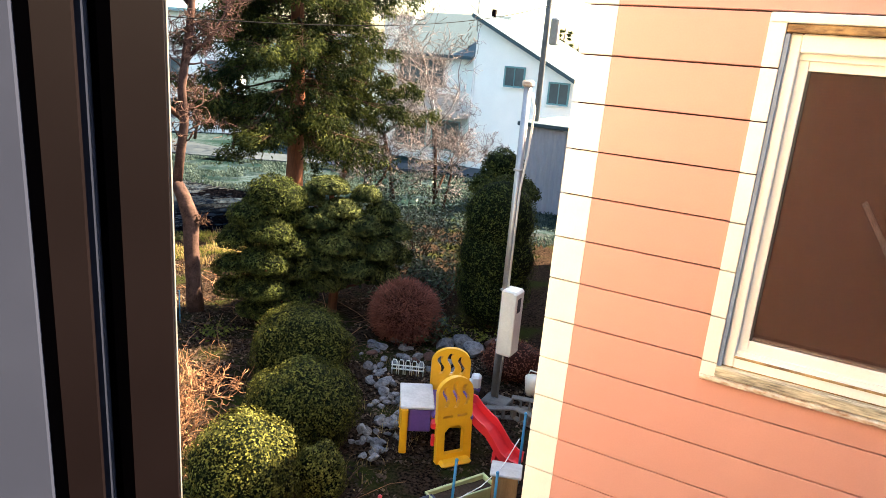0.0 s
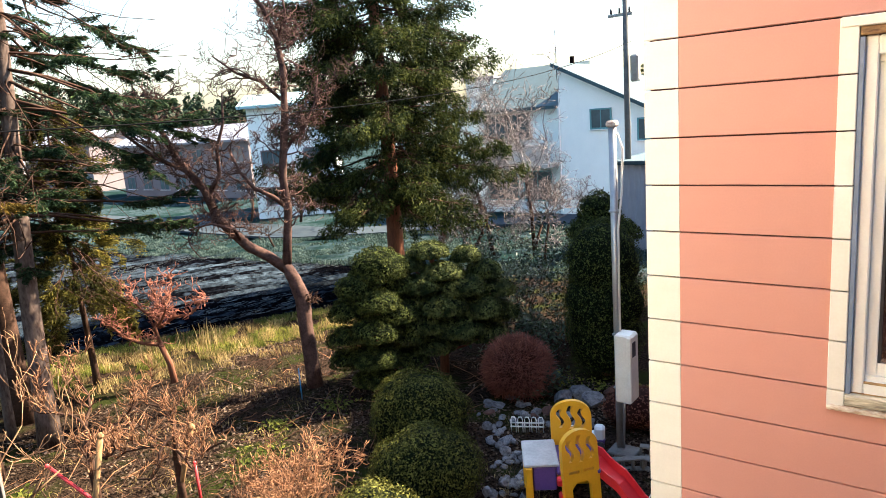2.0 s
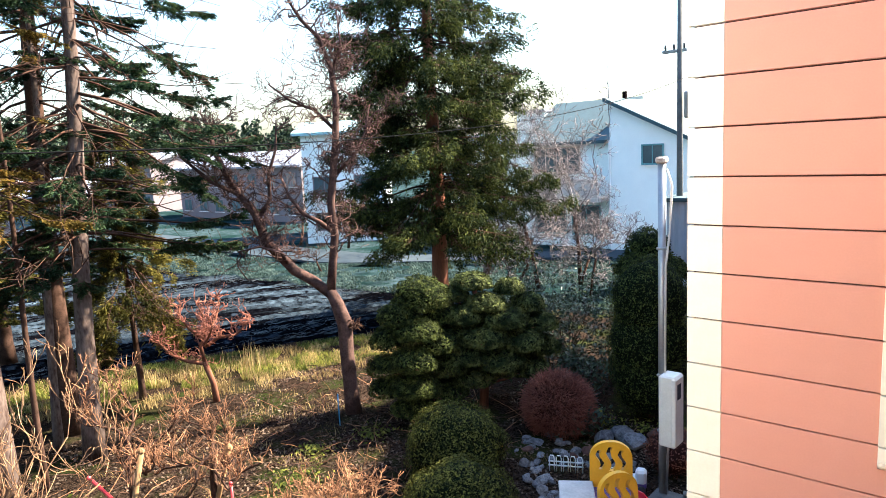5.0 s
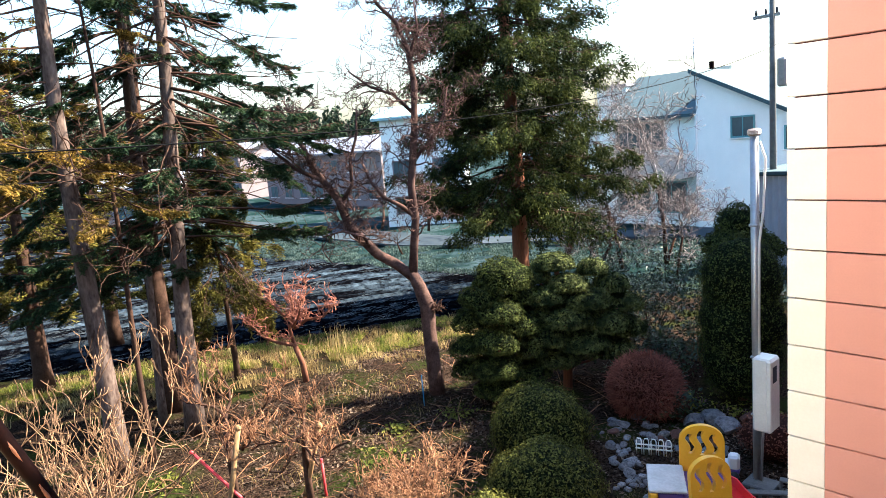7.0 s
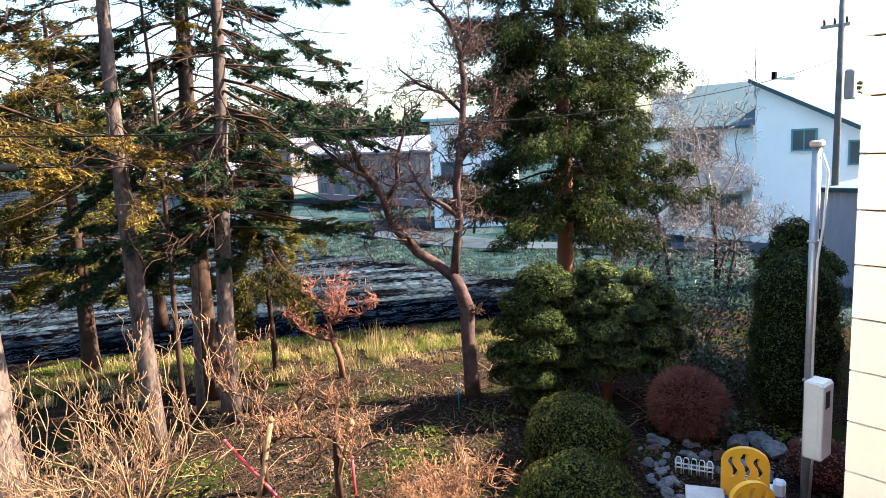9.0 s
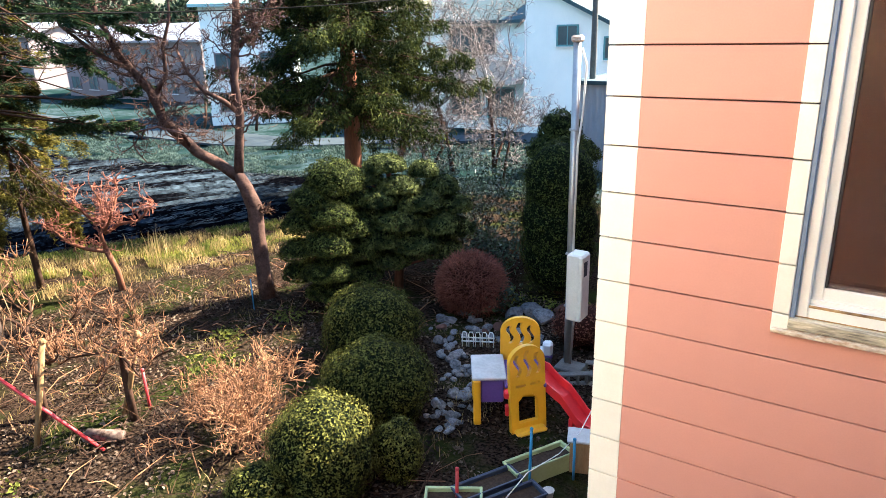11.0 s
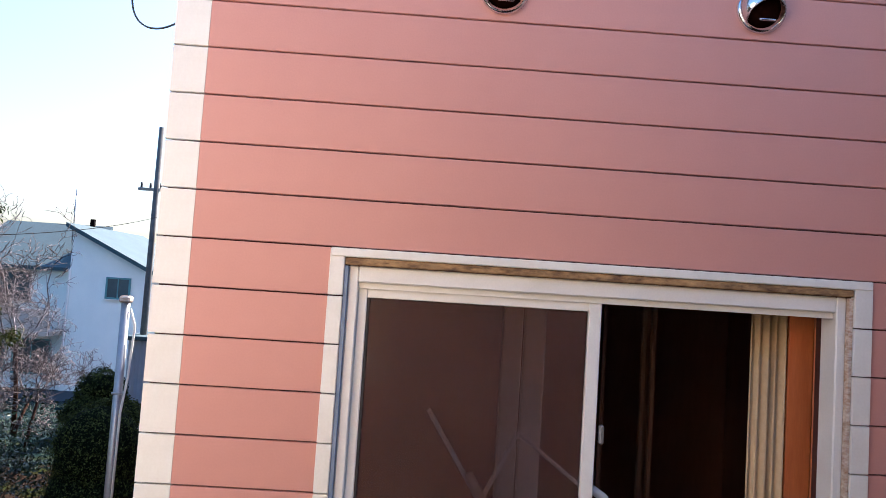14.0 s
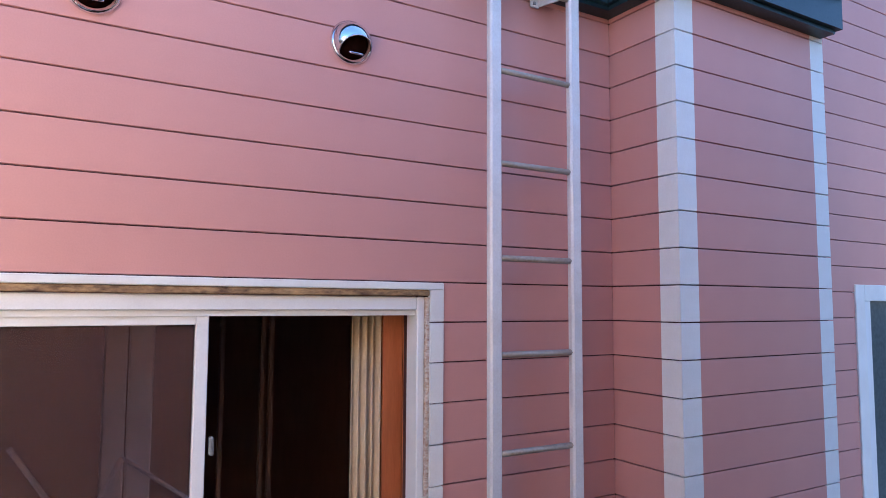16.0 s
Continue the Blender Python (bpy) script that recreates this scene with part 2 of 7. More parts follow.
M["rock_red"] = surf("reddish_garden_stone", (0.12, 0.065, 0.05), (0.06, 0.035, 0.03), 5, 0.85, 0.6, fine=30, rand=0.2, spec=0.04)
M["concrete"] = surf("weathered_concrete", (0.17, 0.165, 0.155), (0.10, 0.10, 0.095), 5, 0.9, 0.3, fine=50, spec=0.04)
M["yellow"] = surf("yellow_moulded_plastic", (0.80, 0.42, 0.015), (0.72, 0.36, 0.012), 3, 0.4, 0.04)
M["red"] = surf("red_moulded_plastic", (0.70, 0.025, 0.03), (0.60, 0.02, 0.03), 3, 0.4, 0.04)
M["purple"] = surf("purple_moulded_plastic", (0.13, 0.07, 0.28), (0.10, 0.055, 0.22), 3, 0.45, 0.04)
M["grey_plastic"] = surf("weathered_grey_board", (0.50, 0.48, 0.45), (0.38, 0.36, 0.33), 6, 0.7, 0.15)
M["green_planter"] = surf("pale_green_planter", (0.42, 0.48, 0.24), (0.34, 0.40, 0.19), 4, 0.5, 0.06)
M["dark_planter"] = surf("navy_planter", (0.03, 0.04, 0.07), (0.045, 0.055, 0.085), 4, 0.5, 0.06)
M["soil"] = surf("dark_soil", (0.030, 0.020, 0.014), (0.06, 0.042, 0.03), 12, 0.95, 0.8, fine=50, spec=0.04)
M["blue_stick"] = surf("blue_coated_stake", (0.03, 0.22, 0.42), (0.025, 0.18, 0.35), 5, 0.4, 0.05)
M["red_stick"] = surf("red_coated_stake", (0.55, 0.045, 0.05), (0.42, 0.035, 0.04), 5, 0.4, 0.05)
M["wood_stake"] = surf("weathered_wood", (0.30, 0.19, 0.09), (0.20, 0.12, 0.06), 6, 0.85, 0.3, stretch=(5, 5, 0.6), spec=0.04)
# The lane's bluish shade is put into the asphalt colour.
M["asphalt"] = surf("shade_blue_asphalt", (0.030, 0.040, 0.048), (0.045, 0.056, 0.065), 0.8, 0.9, 0.3, fine=40, spec=0.05)
M["stucco"] = surf("white_stucco", (0.84, 0.87, 0.83), (0.74, 0.78, 0.75), 0.6, 0.85, 0.15, fine=20)
M["stucco_pink"] = surf("beige_stucco", (0.58, 0.50, 0.44), (0.48, 0.42, 0.37), 0.5, 0.85, 0.15, fine=20)
# Darker stucco: the shade on the far walls is put into the colour.
M["stucco_far"] = surf("far_shaded_stucco", (0.21, 0.165, 0.165), (0.15, 0.125, 0.13), 0.5, 0.85, 0.15, fine=20)
M["rust_edge"] = surf("rust_streaked_edge", (0.52, 0.33, 0.14), (0.06, 0.024, 0.012), 22, 0.8, 0.5, fine=70, stretch=(0.5, 1, 1.4))
M["rust_bare"] = surf("bare_rust", (0.13, 0.042, 0.014), (0.05, 0.016, 0.008), 30, 0.85, 0.4, fine=90)
# Blue skylight on the shaded left jamb is put into this seal.
M["seal_shade_blue"] = surf("skylit_shade_seal", (0.20, 0.26, 0.38), (0.14, 0.19, 0.28), 8, 0.5, 0.1)
M["roof_grey"] = surf("grey_green_roof_sheet", (0.045, 0.085, 0.10), (0.032, 0.060, 0.072), 0.8, 0.88, 0.15, fine=15)
M["roof_pale"] = surf("pale_roof_sheet", (0.26, 0.26, 0.29), (0.19, 0.19, 0.22), 0.7, 0.55, 0.15, fine=15)
M["teal_sheet"] = surf("pale_teal_roof_sheet", (0.30, 0.46, 0.48), (0.24, 0.38, 0.40), 0.8, 0.5, 0.1, fine=15)
M["shed_sheet"] = surf("grey_blue_corrugated_sheet", (0.36, 0.40, 0.46), (0.29, 0.33, 0.38), 1.2, 0.5, 0.1, fine=15, stretch=(1, 1, 0.2))
M["far_glass"] = surf("dark_window_pane", (0.05, 0.075, 0.085), (0.09, 0.13, 0.14), 0.6, 0.12, 0.0)
M["teal_frame"] = surf("teal_window_frame", (0.10, 0.26, 0.28), (0.08, 0.22, 0.24), 4, 0.5, 0.05)
M["hill"] = leafy("far_conifer_clumps", (0.018, 0.030, 0.020), (0.035, 0.048, 0.026), 0.8, 0.05)


# ---- building helpers ----
def mesh_of(name, verts, faces, material, smooth=False):
    me = bpy.data.meshes.new(name)
    me.from_pydata([tuple(v) for v in verts] if not isinstance(verts, np.ndarray) else verts.tolist(), [], faces if isinstance(faces, list) else faces.tolist())
    me.materials.append(material)
    if smooth:
        me.polygons.foreach_set("use_smooth", [True] * len(me.polygons))
    me.update()
    return me


def hang(ob, parent):
    if parent is not None:
        ob.parent = parent
    return ob


def part_mesh(name, me, parent=None, label="", place=None):
    ob = hang(new(name, me), parent)
    if place is not None:
        ob.matrix_basis = place
    return tagged(ob, label) if label else ob


def part(name, bm, material, parent=None, label="", smooth=False, place=None):
    me = bpy.data.meshes.new(name)
    bm.normal_update()
    bm.to_mesh(me)
    bm.free()
    me.materials.append(material)
    if smooth:
        me.polygons.foreach_set("use_smooth", [True] * len(me.polygons))
    return part_mesh(name, me, parent, label, place)


def thing(name, at, label, category, group="", rz=0.0):
    ob = new(name)
    ob.empty_display_size = 0.1
    ob.matrix_basis = pose(at[0], at[1], at[2], 0, 0, rz)
    return tagged(ob, label, category, group)


def box(lo, hi, bevel=0.0, bm=None, m=None):
    """A box between two corners, with bevelled edges."""
    out = bm or bmesh.new()
    c = [(a + b) / 2 for a, b in zip(lo, hi)]
    s = [max(1e-4, abs(b - a)) for a, b in zip(lo, hi)]
    made = bmesh.ops.create_cube(out, size=1.0, matrix=Matrix.LocRotScale(c, None, s))
    if bevel:
        edges = list({e for v in made["verts"] for e in v.link_edges})
        got = bmesh.ops.bevel(out, geom=edges, offset=min(bevel, min(s) * 0.45), segments=1, affect="EDGES")
        vs = {v for f in got["faces"] for v in f.verts} | {v for v in made["verts"] if v.is_valid}
    else:
        vs = set(made["verts"])
    if m is not None:
        bmesh.ops.transform(out, matrix=m, verts=list(vs))
    return out


def tube_arrays(paths, sides=5):
    """Vertices and faces of tubes along polylines: each path is a list of (point, radius)."""
    V, Fc, base = [], [], 0
    ang = np.arange(sides) * 2 * np.pi / sides
    ca, sa = np.cos(ang), np.sin(ang)
    for path in paths:
        P = np.array([p for p, r in path], float)
        R = np.array([r for p, r in path], float)
        n = len(P)
        D = np.gradient(P, axis=0)
        D /= np.maximum(np.linalg.norm(D, axis=1, keepdims=True), 1e-9)
        up = np.where(np.abs(D[:, 2:3]) > 0.9, [[1.0, 0, 0]], [[0, 0, 1.0]])
        U = np.cross(D, up)
        U /= np.maximum(np.linalg.norm(U, axis=1, keepdims=True), 1e-9)
        W = np.cross(D, U)
        V.append((P[:, None] + R[:, None, None] * (U[:, None] * ca[None, :, None] + W[:, None] * sa[None, :, None])).reshape(-1, 3))
        k = np.arange(sides)
        for i in range(n - 1):
            a, b = base + i * sides, base + (i + 1) * sides
            Fc += [(a + j, a + (j + 1) % sides, b + (j + 1) % sides, b + j) for j in range(sides)]
        Fc.append(tuple(base + j for j in reversed(range(sides))))
        Fc.append(tuple(base + (n - 1) * sides + j for j in range(sides)))
        base += n * sides
    return np.concatenate(V), Fc


def tubes(name, paths, material, parent=None, label="", sides=5, smooth=True):
    v, f = tube_arrays(paths, sides)
    return part_mesh(name, mesh_of(name, v, f, material, smooth), parent, label)


def rod(name, a, b, r, material, parent=None, label="", sides=10):
    a, b = np.array(a, float), np.array(b, float)
    return tubes(name, [[(a, r), ((a + b) / 2, r), (b, r)]], material, parent, label, sides)


def unit(v):
    return v / np.maximum(np.linalg.norm(v, axis=-1, keepdims=True), 1e-9)


def leaf_mesh(name, P, N, size, material, aspect=0.55, fold=0.25, droop=None, jitter=0.6):
    """Small folded leaves: P places, N the way each faces; droop gives the way along which leaves lie."""
    n = len(P)
    if n == 0:
        P, N, n = np.zeros((1, 3)), np.array([[0, 0, 1.0]]), 1
    N = unit(N + RNG.normal(0, jitter, (n, 3)))
    A = unit(RNG.normal(0, 1, (n, 3)) if droop is None else droop + RNG.normal(0, 0.35, (n, 3)))
    A = unit(A - N * (A * N).sum(1, keepdims=True))
    B = np.cross(N, A)
    s = (size * RNG.uniform(0.6, 1.3, n))[:, None]
    tip, root = P + A * s * 0.5, P - A * s * 0.5
    mid = P + N * s * fold * 0.4
    l, r = mid - B * s * aspect * 0.5, mid + B * s * aspect * 0.5
    V = np.stack([root, l, tip, r], 1).reshape(-1, 3)
    i = np.arange(n)[:, None] * 4
    F3 = np.concatenate([i + [[0, 2, 1]], i + [[0, 3, 2]]], 1).reshape(-1, 3)
    me = bpy.data.meshes.new(name)
    me.vertices.add(len(V))
    me.vertices.foreach_set("co", V.ravel())
    me.loops.add(len(F3) * 3)
    me.loops.foreach_set("vertex_index", F3.ravel())
    me.polygons.add(len(F3))
    me.polygons.foreach_set("loop_start", np.arange(len(F3)) * 3)
    me.materials.append(material)
    me.update(calc_edges=True)
    return me


def ground_z(x, y):
    """The ground falls gently away from the garden towards the road."""
    d = np.hypot(x, y)
    return -0.045 * np.clip(d - 13.0, 0, 24)

# ---- the pink house ----
PITCH = 0.155
JOINT = 4.573
AY, BY = 2.5, 2.115           # faces of the main wall and of the projecting bay
XL, XI, XR = -0.678, 2.545, 3.64
ROOF = 6.165
SID = 0.016                  # thickness of a siding board
WX0, WX1, WZ0, WZ1 = -0.050, 1.554, 3.80, 4.815   # window opening
rows_z = [JOINT + k * PITCH for k in range(-11, 12)]


def structure(name, bm, material, label, category, smooth=False):
    return tagged(part(name, bm, material, None, "", smooth), label, category, "", "structure")


wall_a = structure("wall_north", box((XL + SID, AY + SID, -0.6), (WX0, AY + 0.16, ROOF)), M["groove"], "pink horizontal siding wall with white corner strip", "wall")
# pieces of the same wall round the window opening
for lo, hi in (((WX1, AY + SID, -0.6), (XI + 0.02, AY + 0.16, ROOF)), ((WX0, AY + SID, -0.6), (WX1, AY + 0.16, WZ0)), ((WX0, AY + SID, WZ1), (WX1, AY + 0.16, ROOF))):
    part("wall_core", box(lo, hi), M["groove"], wall_a)
wall_return = structure("wall_return", box((XI + SID, BY + SID, -0.6), (XI + 0.14, AY + SID, ROOF)), M["groove"], "short pink siding return beside the projecting bay", "wall")
wall_bay = structure("wall_bay", box((XI + SID, BY + SID, -0.6), (XR - SID, BY + 0.14, ROOF)), M["groove"], "narrow pink siding bay with white corner strips", "wall")
part("wall_core", box((XR - 0.14, BY + 0.14, -0.6), (XR - SID, AY + 0.1, ROOF)), M["pink"], wall_bay)
wall_c = structure("wall_tall", box((XR - 0.1, AY + SID, -0.6), (9.0, AY + 0.16, 6.1)), M["groove"], "taller pink siding wall beyond the bay", "wall")
part("wall_core", box((3.98, AY + SID, 6.1), (9.0, AY + 0.16, 7.1)), M["groove"], wall_c)
wall_w = structure("wall_west", box((XL + SID, AY + 0.16, -0.6), (XL + 0.16, 16.0, ROOF)), M["pink"], "pink side wall of the house towards the garden", "wall")
# unseen block, its rising profile set to shade the middle of the garden
rear = [(11.0, 6.3), (11.0, 7.1), (12.9, 8.3), (14.1, 9.0), (16.2, 10.5), (20.4, 12.7), (21.6, 13.9), (23.5, 14.6), (23.5, -0.6), (16.0, -0.6), (16.0, 6.3)]
rear_v = [(x, y, z) for x in (XL + 0.02, 5.0) for y, z in rear]
rear_f = [tuple(range(len(rear))), tuple(reversed(range(len(rear), 2 * len(rear))))] + [(k, k + len(rear), (k + 1) % len(rear) + len(rear), (k + 1) % len(rear)) for k in range(len(rear))]
tagged(new("wall_rear", mesh_of("wall_rear", rear_v, rear_f, M["pink"])), "unseen rear block added to shade the garden", "wall", "", "structure")
structure("roof_main", box((XL - 0.02, AY + 0.02, ROOF + 0.02), (XI + 0.2, 16.0, ROOF + 0.1)), M["teal"], "flat dark steel roof behind a parapet", "roof")

BOARDS = {}


def board_mesh(length, height, material, lap=True):
    """One siding board, running along x, its face towards -y, its foot at z 0."""
    key = (round(length, 4), round(height, 4), material.name)
    if key not in BOARDS:
        t, g, h = SID, 0.0020, height - 0.0044
        prof = [(0.004, 0.0), (-t + 0.004, 0.0), (-t, g), (-t + 0.0005, h - g), (-t + 0.002, h), (0.004, h)]
        v = [(x, py + t, pz) for x in (0.0, length) for py, pz in prof]
        k = len(prof)
        f = [(i, (i + 1) % k, k + (i + 1) % k, k + i) for i in range(k)] + [tuple(reversed(range(k))), tuple(range(k, 2 * k))]
        BOARDS[key] = mesh_of("board", v, f, material)
    return BOARDS[key]


def board(name, parent, x, y, z, length, height, material, rz=0.0):
    return part_mesh(name, board_mesh(length, height, material), parent, "", pose(x, y, z, 0, 0, rz))


def board_rows(parent, x0, x1, y, zs, top, material, name="board", rz=0.0):
    for z in zs:
        h = min(PITCH, top - z)
        if h > 0.02:
            board(name, parent, x0, y, z + 0.0018, x1 - x0 if not rz else x1, h, material, rz)


STRIP = 0.112
TX0, TX1, TZ0, TZ1 = -0.123, 1.640, 3.737, 4.881   # outside of the window trim
for z in rows_z:
    h = min(PITCH, ROOF - z)
    if h < 0.03:
        continue
    board("corner_block", wall_a, XL, AY, z + 0.0018, STRIP - 0.001, h, M["white_trim"])
    if TZ0 - PITCH * 0.9 < z < TZ1 - 0.02:
        # boards stop at the window trim; the row cut by the trim's foot is notched
        if z < TZ0:
            board("board", wall_a, XL + STRIP, AY, z + 0.0018, TX0 - XL - STRIP, h, M["pink"])
            board("board", wall_a, TX0, AY, z + 0.0018, TX1 - TX0, TZ0 - z, M["pink"])
            board("board", wall_a, TX1, AY, z + 0.0018, XI - TX1, h, M["pink"])
        else:
            board("board", wall_a, XL + STRIP, AY, z + 0.0018, TX0 - XL - STRIP, h, M["pink"])
            board("board", wall_a, TX1, AY, z + 0.0018, XI - TX1, h, M["pink"])
    else:
        board("board", wall_a, XL + STRIP, AY, z + 0.0018, XI - XL - STRIP, h, M["pink"])
    # the return of the bay, facing the garden
    board("board", wall_return, XI, AY, z + 0.0018, AY - BY - 0.105, h, M["pink"], -90)
    board("corner_block", wall_return, XI, BY + 0.105, z + 0.0018, 0.105 - SID * 0.9, h, M["white_trim"], -90)
    board("corner_block", wall_bay, XI, BY, z + 0.0018, 0.115, h, M["white_trim"])
    board("board", wall_bay, XI + 0.115, BY, z + 0.0018, XR - XI - 0.225, h, M["pink"])
    board("corner_block", wall_bay, XR - 0.11, BY, z + 0.0018, 0.11, h, M["white_trim"])
C_WIN = 4.55
for k in range(-11, 23):
    z = JOINT + k * PITCH
    if z > 6.95:
        continue
    if 3.35 < z < 4.86:
        board("board", wall_c, XR - 0.05, AY, z + 0.0018, C_WIN - XR + 0.05, PITCH, M["pink"])
    else:
        x = XR - 0.05 if z < 6.0 else 3.98
        board("board", wall_c, x, AY, z + 0.0018, 8.7 - x, PITCH, M["pink"])
# lower siding, out of close sight, joined
bm = bmesh.new()
z = rows_z[0] - PITCH
while z > -0.5:
    box((XL, AY, z + 0.003), (XI, AY + SID + 0.004, z + PITCH - 0.003), 0.0, bm)
    box((XI, BY, z + 0.003), (XR, BY + SID + 0.004, z + PITCH - 0.003), 0.0, bm)
    z -= PITCH
tagged(part("lower_boards", bm, M["pink"], wall_a), "", "", "", "stuff")


# ---- sliding window in the pink wall ----
def sliding_window():
    win = tagged(new("window_1"), "white aluminium sliding window with one side open and stained trim", "window", "", "structure")
    trim_d = 0.022
    # flat white trim round the opening, cut by the siding joints at the sides
    for z in rows_z:
        lo, hi = max(z, TZ0) + 0.002, min(z + PITCH, TZ1) - 0.002
        if hi - lo > 0.015:
            part("trim_block", box((TX0, AY - trim_d + 0.012, lo), (WX0 - 0.026, AY + 0.012, hi), 0.002), M["white_trim"], win)
            part("trim_block", box((WX1 + 0.026, AY - trim_d + 0.012, lo), (TX1, AY + 0.012, hi), 0.002), M["white_trim"], win)
    part("head_trim", box((TX0 + 0.002, AY - trim_d + 0.008, WZ1 + 0.038), (TX1 - 0.002, AY + 0.012, TZ1), 0.003), M["white_trim"], win)
    part("drip_edge", box((WX0 - 0.024, AY - 0.008, WZ1 + 0.014), (WX1 + 0.024, AY + 0.05, WZ1 + 0.037), 0.003), M["rust_edge"], win, "rust-stained drip edge")
    part("sill_trim", box((TX0 + 0.002, AY - trim_d, TZ0), (TX1 - 0.002, AY + 0.014, WZ0 - 0.048), 0.003), M["rusty_trim"], win, "stained white foot trim")
    part("sill", box((WX0 - 0.028, AY - 0.012, WZ0 - 0.046), (WX1 + 0.028, AY + 0.08, WZ0 - 0.012), 0.004, None, Matrix.Translation((0, 0, 0))), M["dirt_sill"], win, "dirty weathered sill")
    part("jamb_seal", box((WX0 - 0.0255, AY - 0.004, WZ0 - 0.01), (WX0 - 0.012, AY + 0.03, WZ1 + 0.01), 0.002), M["seal_shade_blue"], win)
    part("jamb_seal", box((WX1 + 0.012, AY - 0.004, WZ0 - 0.01), (WX1 + 0.0255, AY + 0.03, WZ1 + 0.01), 0.002), M["rusty_trim"], win)
    y0, y1 = AY + 0.012, AY + 0.10
    f, fh = 0.020, 0.040
    part("window_frame", box((WX0 - 0.012, y0, WZ0 - 0.012), (WX0 + f, y1, WZ1 + 0.012), 0.004), M["alu"], win)
    part("window_frame", box((WX1 - f, y0, WZ0 - 0.012), (WX1 + 0.012, y1, WZ1 + 0.012), 0.004), M["alu"], win)
    part("window_frame", box((WX0 + f, y0, WZ1 - fh), (WX1 - f, y1, WZ1 + 0.012), 0.004), M["alu"], win)
    part("window_frame", box((WX0 + f, y0, WZ0 - 0.012), (WX1 - f, y1, WZ0 + 0.032), 0.004), M["alu"], win)
    part("track", box((WX0 + f, y0 + 0.018, WZ1 - fh - 0.02), (WX1 - f, y0 + 0.03, WZ1 - fh), 0.001), M["alu"], win)
    part("track_groove", box((WX0 + f, y0 - 0.0012, WZ0 + 0.024), (WX1 - f, y0 + 0.004, WZ0 + 0.0315), 0.001), M["rust_edge"], win, "rust line along the lower track")
    part("track_groove", box((WX0 - 0.010, y0 - 0.0012, WZ0 - 0.0105), (WX1 + 0.010, y0 + 0.004, WZ0 - 0.0065), 0.001), M["rust_edge"], win, "rust line along the frame foot")
    part("track", box((WX0 + f, y0 + 0.018, WZ0 + 0.032), (WX1 - f, y0 + 0.03, WZ0 + 0.045), 0.001), M["alu"], win)

    def sash(x0, x1, y, panes=True):
        z0, z1, w = WZ0 + 0.034, WZ1 - fh - 0.004, 0.044
        body = part("sash", box((x0, y, z0), (x0 + w * 0.68, y + 0.026, z1), 0.003), M["alu"], win)
        part("stile", box((x1 - w * 0.95, y, z0), (x1, y + 0.026, z1), 0.003), M["alu"], body)
        part("rail", box((x0 + w * 0.68, y + 0.002, z1 - w), (x1 - w * 0.95, y + 0.024, z1), 0.002), M["alu"], body)
        part("rail", box((x0 + w * 0.68, y + 0.002, z0), (x1 - w * 0.95, y + 0.024, z0 + w * 1.1), 0.002), M["alu"], body)
        part("gasket", box((x0 + w * 0.68, y + 0.006, z0 + w * 1.1), (x0 + w * 0.68 + 0.008, y + 0.02, z1 - w), 0.001), M["black"], body)
        if panes:
            p = part("pane", box((x0 + w * 0.68, y + 0.011, z0 + w), (x1 - w, y + 0.015, z1 - w)), M["glass"], body)
            p.visible_shadow = False
        return body
    left = sash(WX0 + f, 0.768, y0 + 0.026)
    sash(WX0 + f, 0.775, y0 + 0.060)
    scr = part("screen", box((WX0 + f + 0.032, y0 + 0.036, WZ0 + 0.082), (0.724, y0 + 0.0362, WZ1 - fh - 0.05)), M["screen"], win, "brown insect screen")
    scr.visible_shadow = False
    part("latch", box((0.782, y0 + 0.03, 4.30), (0.797, y0 + 0.055, 4.36), 0.004), M["galv"], left)
    return win


sliding_window()


def curtain_sheet(name, x0, x1, y, z0, z1, folds, depth, material, parent):
    n = folds * 8
    v, f = [], []
    for i in range(n + 1):
        x = x0 + (x1 - x0) * i / n
        d = depth * math.sin(i / 8 * 2 * math.pi) + depth * 0.4 * math.sin(i * 0.37)
        v += [(x, y + d, z0), (x, y + d * 0.8, z1)]
    f = [(2 * i, 2 * i + 2, 2 * i + 3, 2 * i + 1) for i in range(n)]
    ob = part_mesh(name, mesh_of(name, v, f, material, True), parent)
    so = ob.modifiers.new("cloth", "SOLIDIFY")
    so.thickness = 0.004
    return ob


# the room behind the open side
room_y = 5.2
for name, lo, hi, mat, lab in (
    ("wall_room_back", (-0.5, room_y, 3.0), (2.4, room_y + 0.1, 5.4), M["room_dark"], "dark brown back wall of the room"),
    ("wall_room_east", (2.4, AY + 0.16, 3.0), (2.5, room_y + 0.1, 5.4), M["room_dark"], "dark brown side wall of the room"),
    ("wall_room_west", (-0.51, AY + 0.16, 3.0), (-0.5, room_y, 5.4), M["room_dark"], "dark brown side wall of the room"),
    ("floor_room", (-0.5, AY + 0.16, 2.9), (2.4, room_y, 3.0), M["room_dark"], "dark wooden floor of the room"),
    ("ceiling_room", (-0.5, AY + 0.16, 5.4), (2.4, room_y, 5.5), M["room_dark"], "dark ceiling of the room")):
    structure(name, box(lo, hi), mat, lab, "wall" if "wall" in name else name.split("_")[0])
cur = thing("curtain", (0, 0, 0), "cream curtain drawn to the side of the open window", "curtain")
curtain_sheet("cloth", 1.345, 1.465, AY + 0.19, 3.3, 4.80, 4, 0.016, M["curtain"], cur)
cur2 = thing("wood_panel", (0, 0, 0), "orange-brown wooden panel inside the open window", "panel")
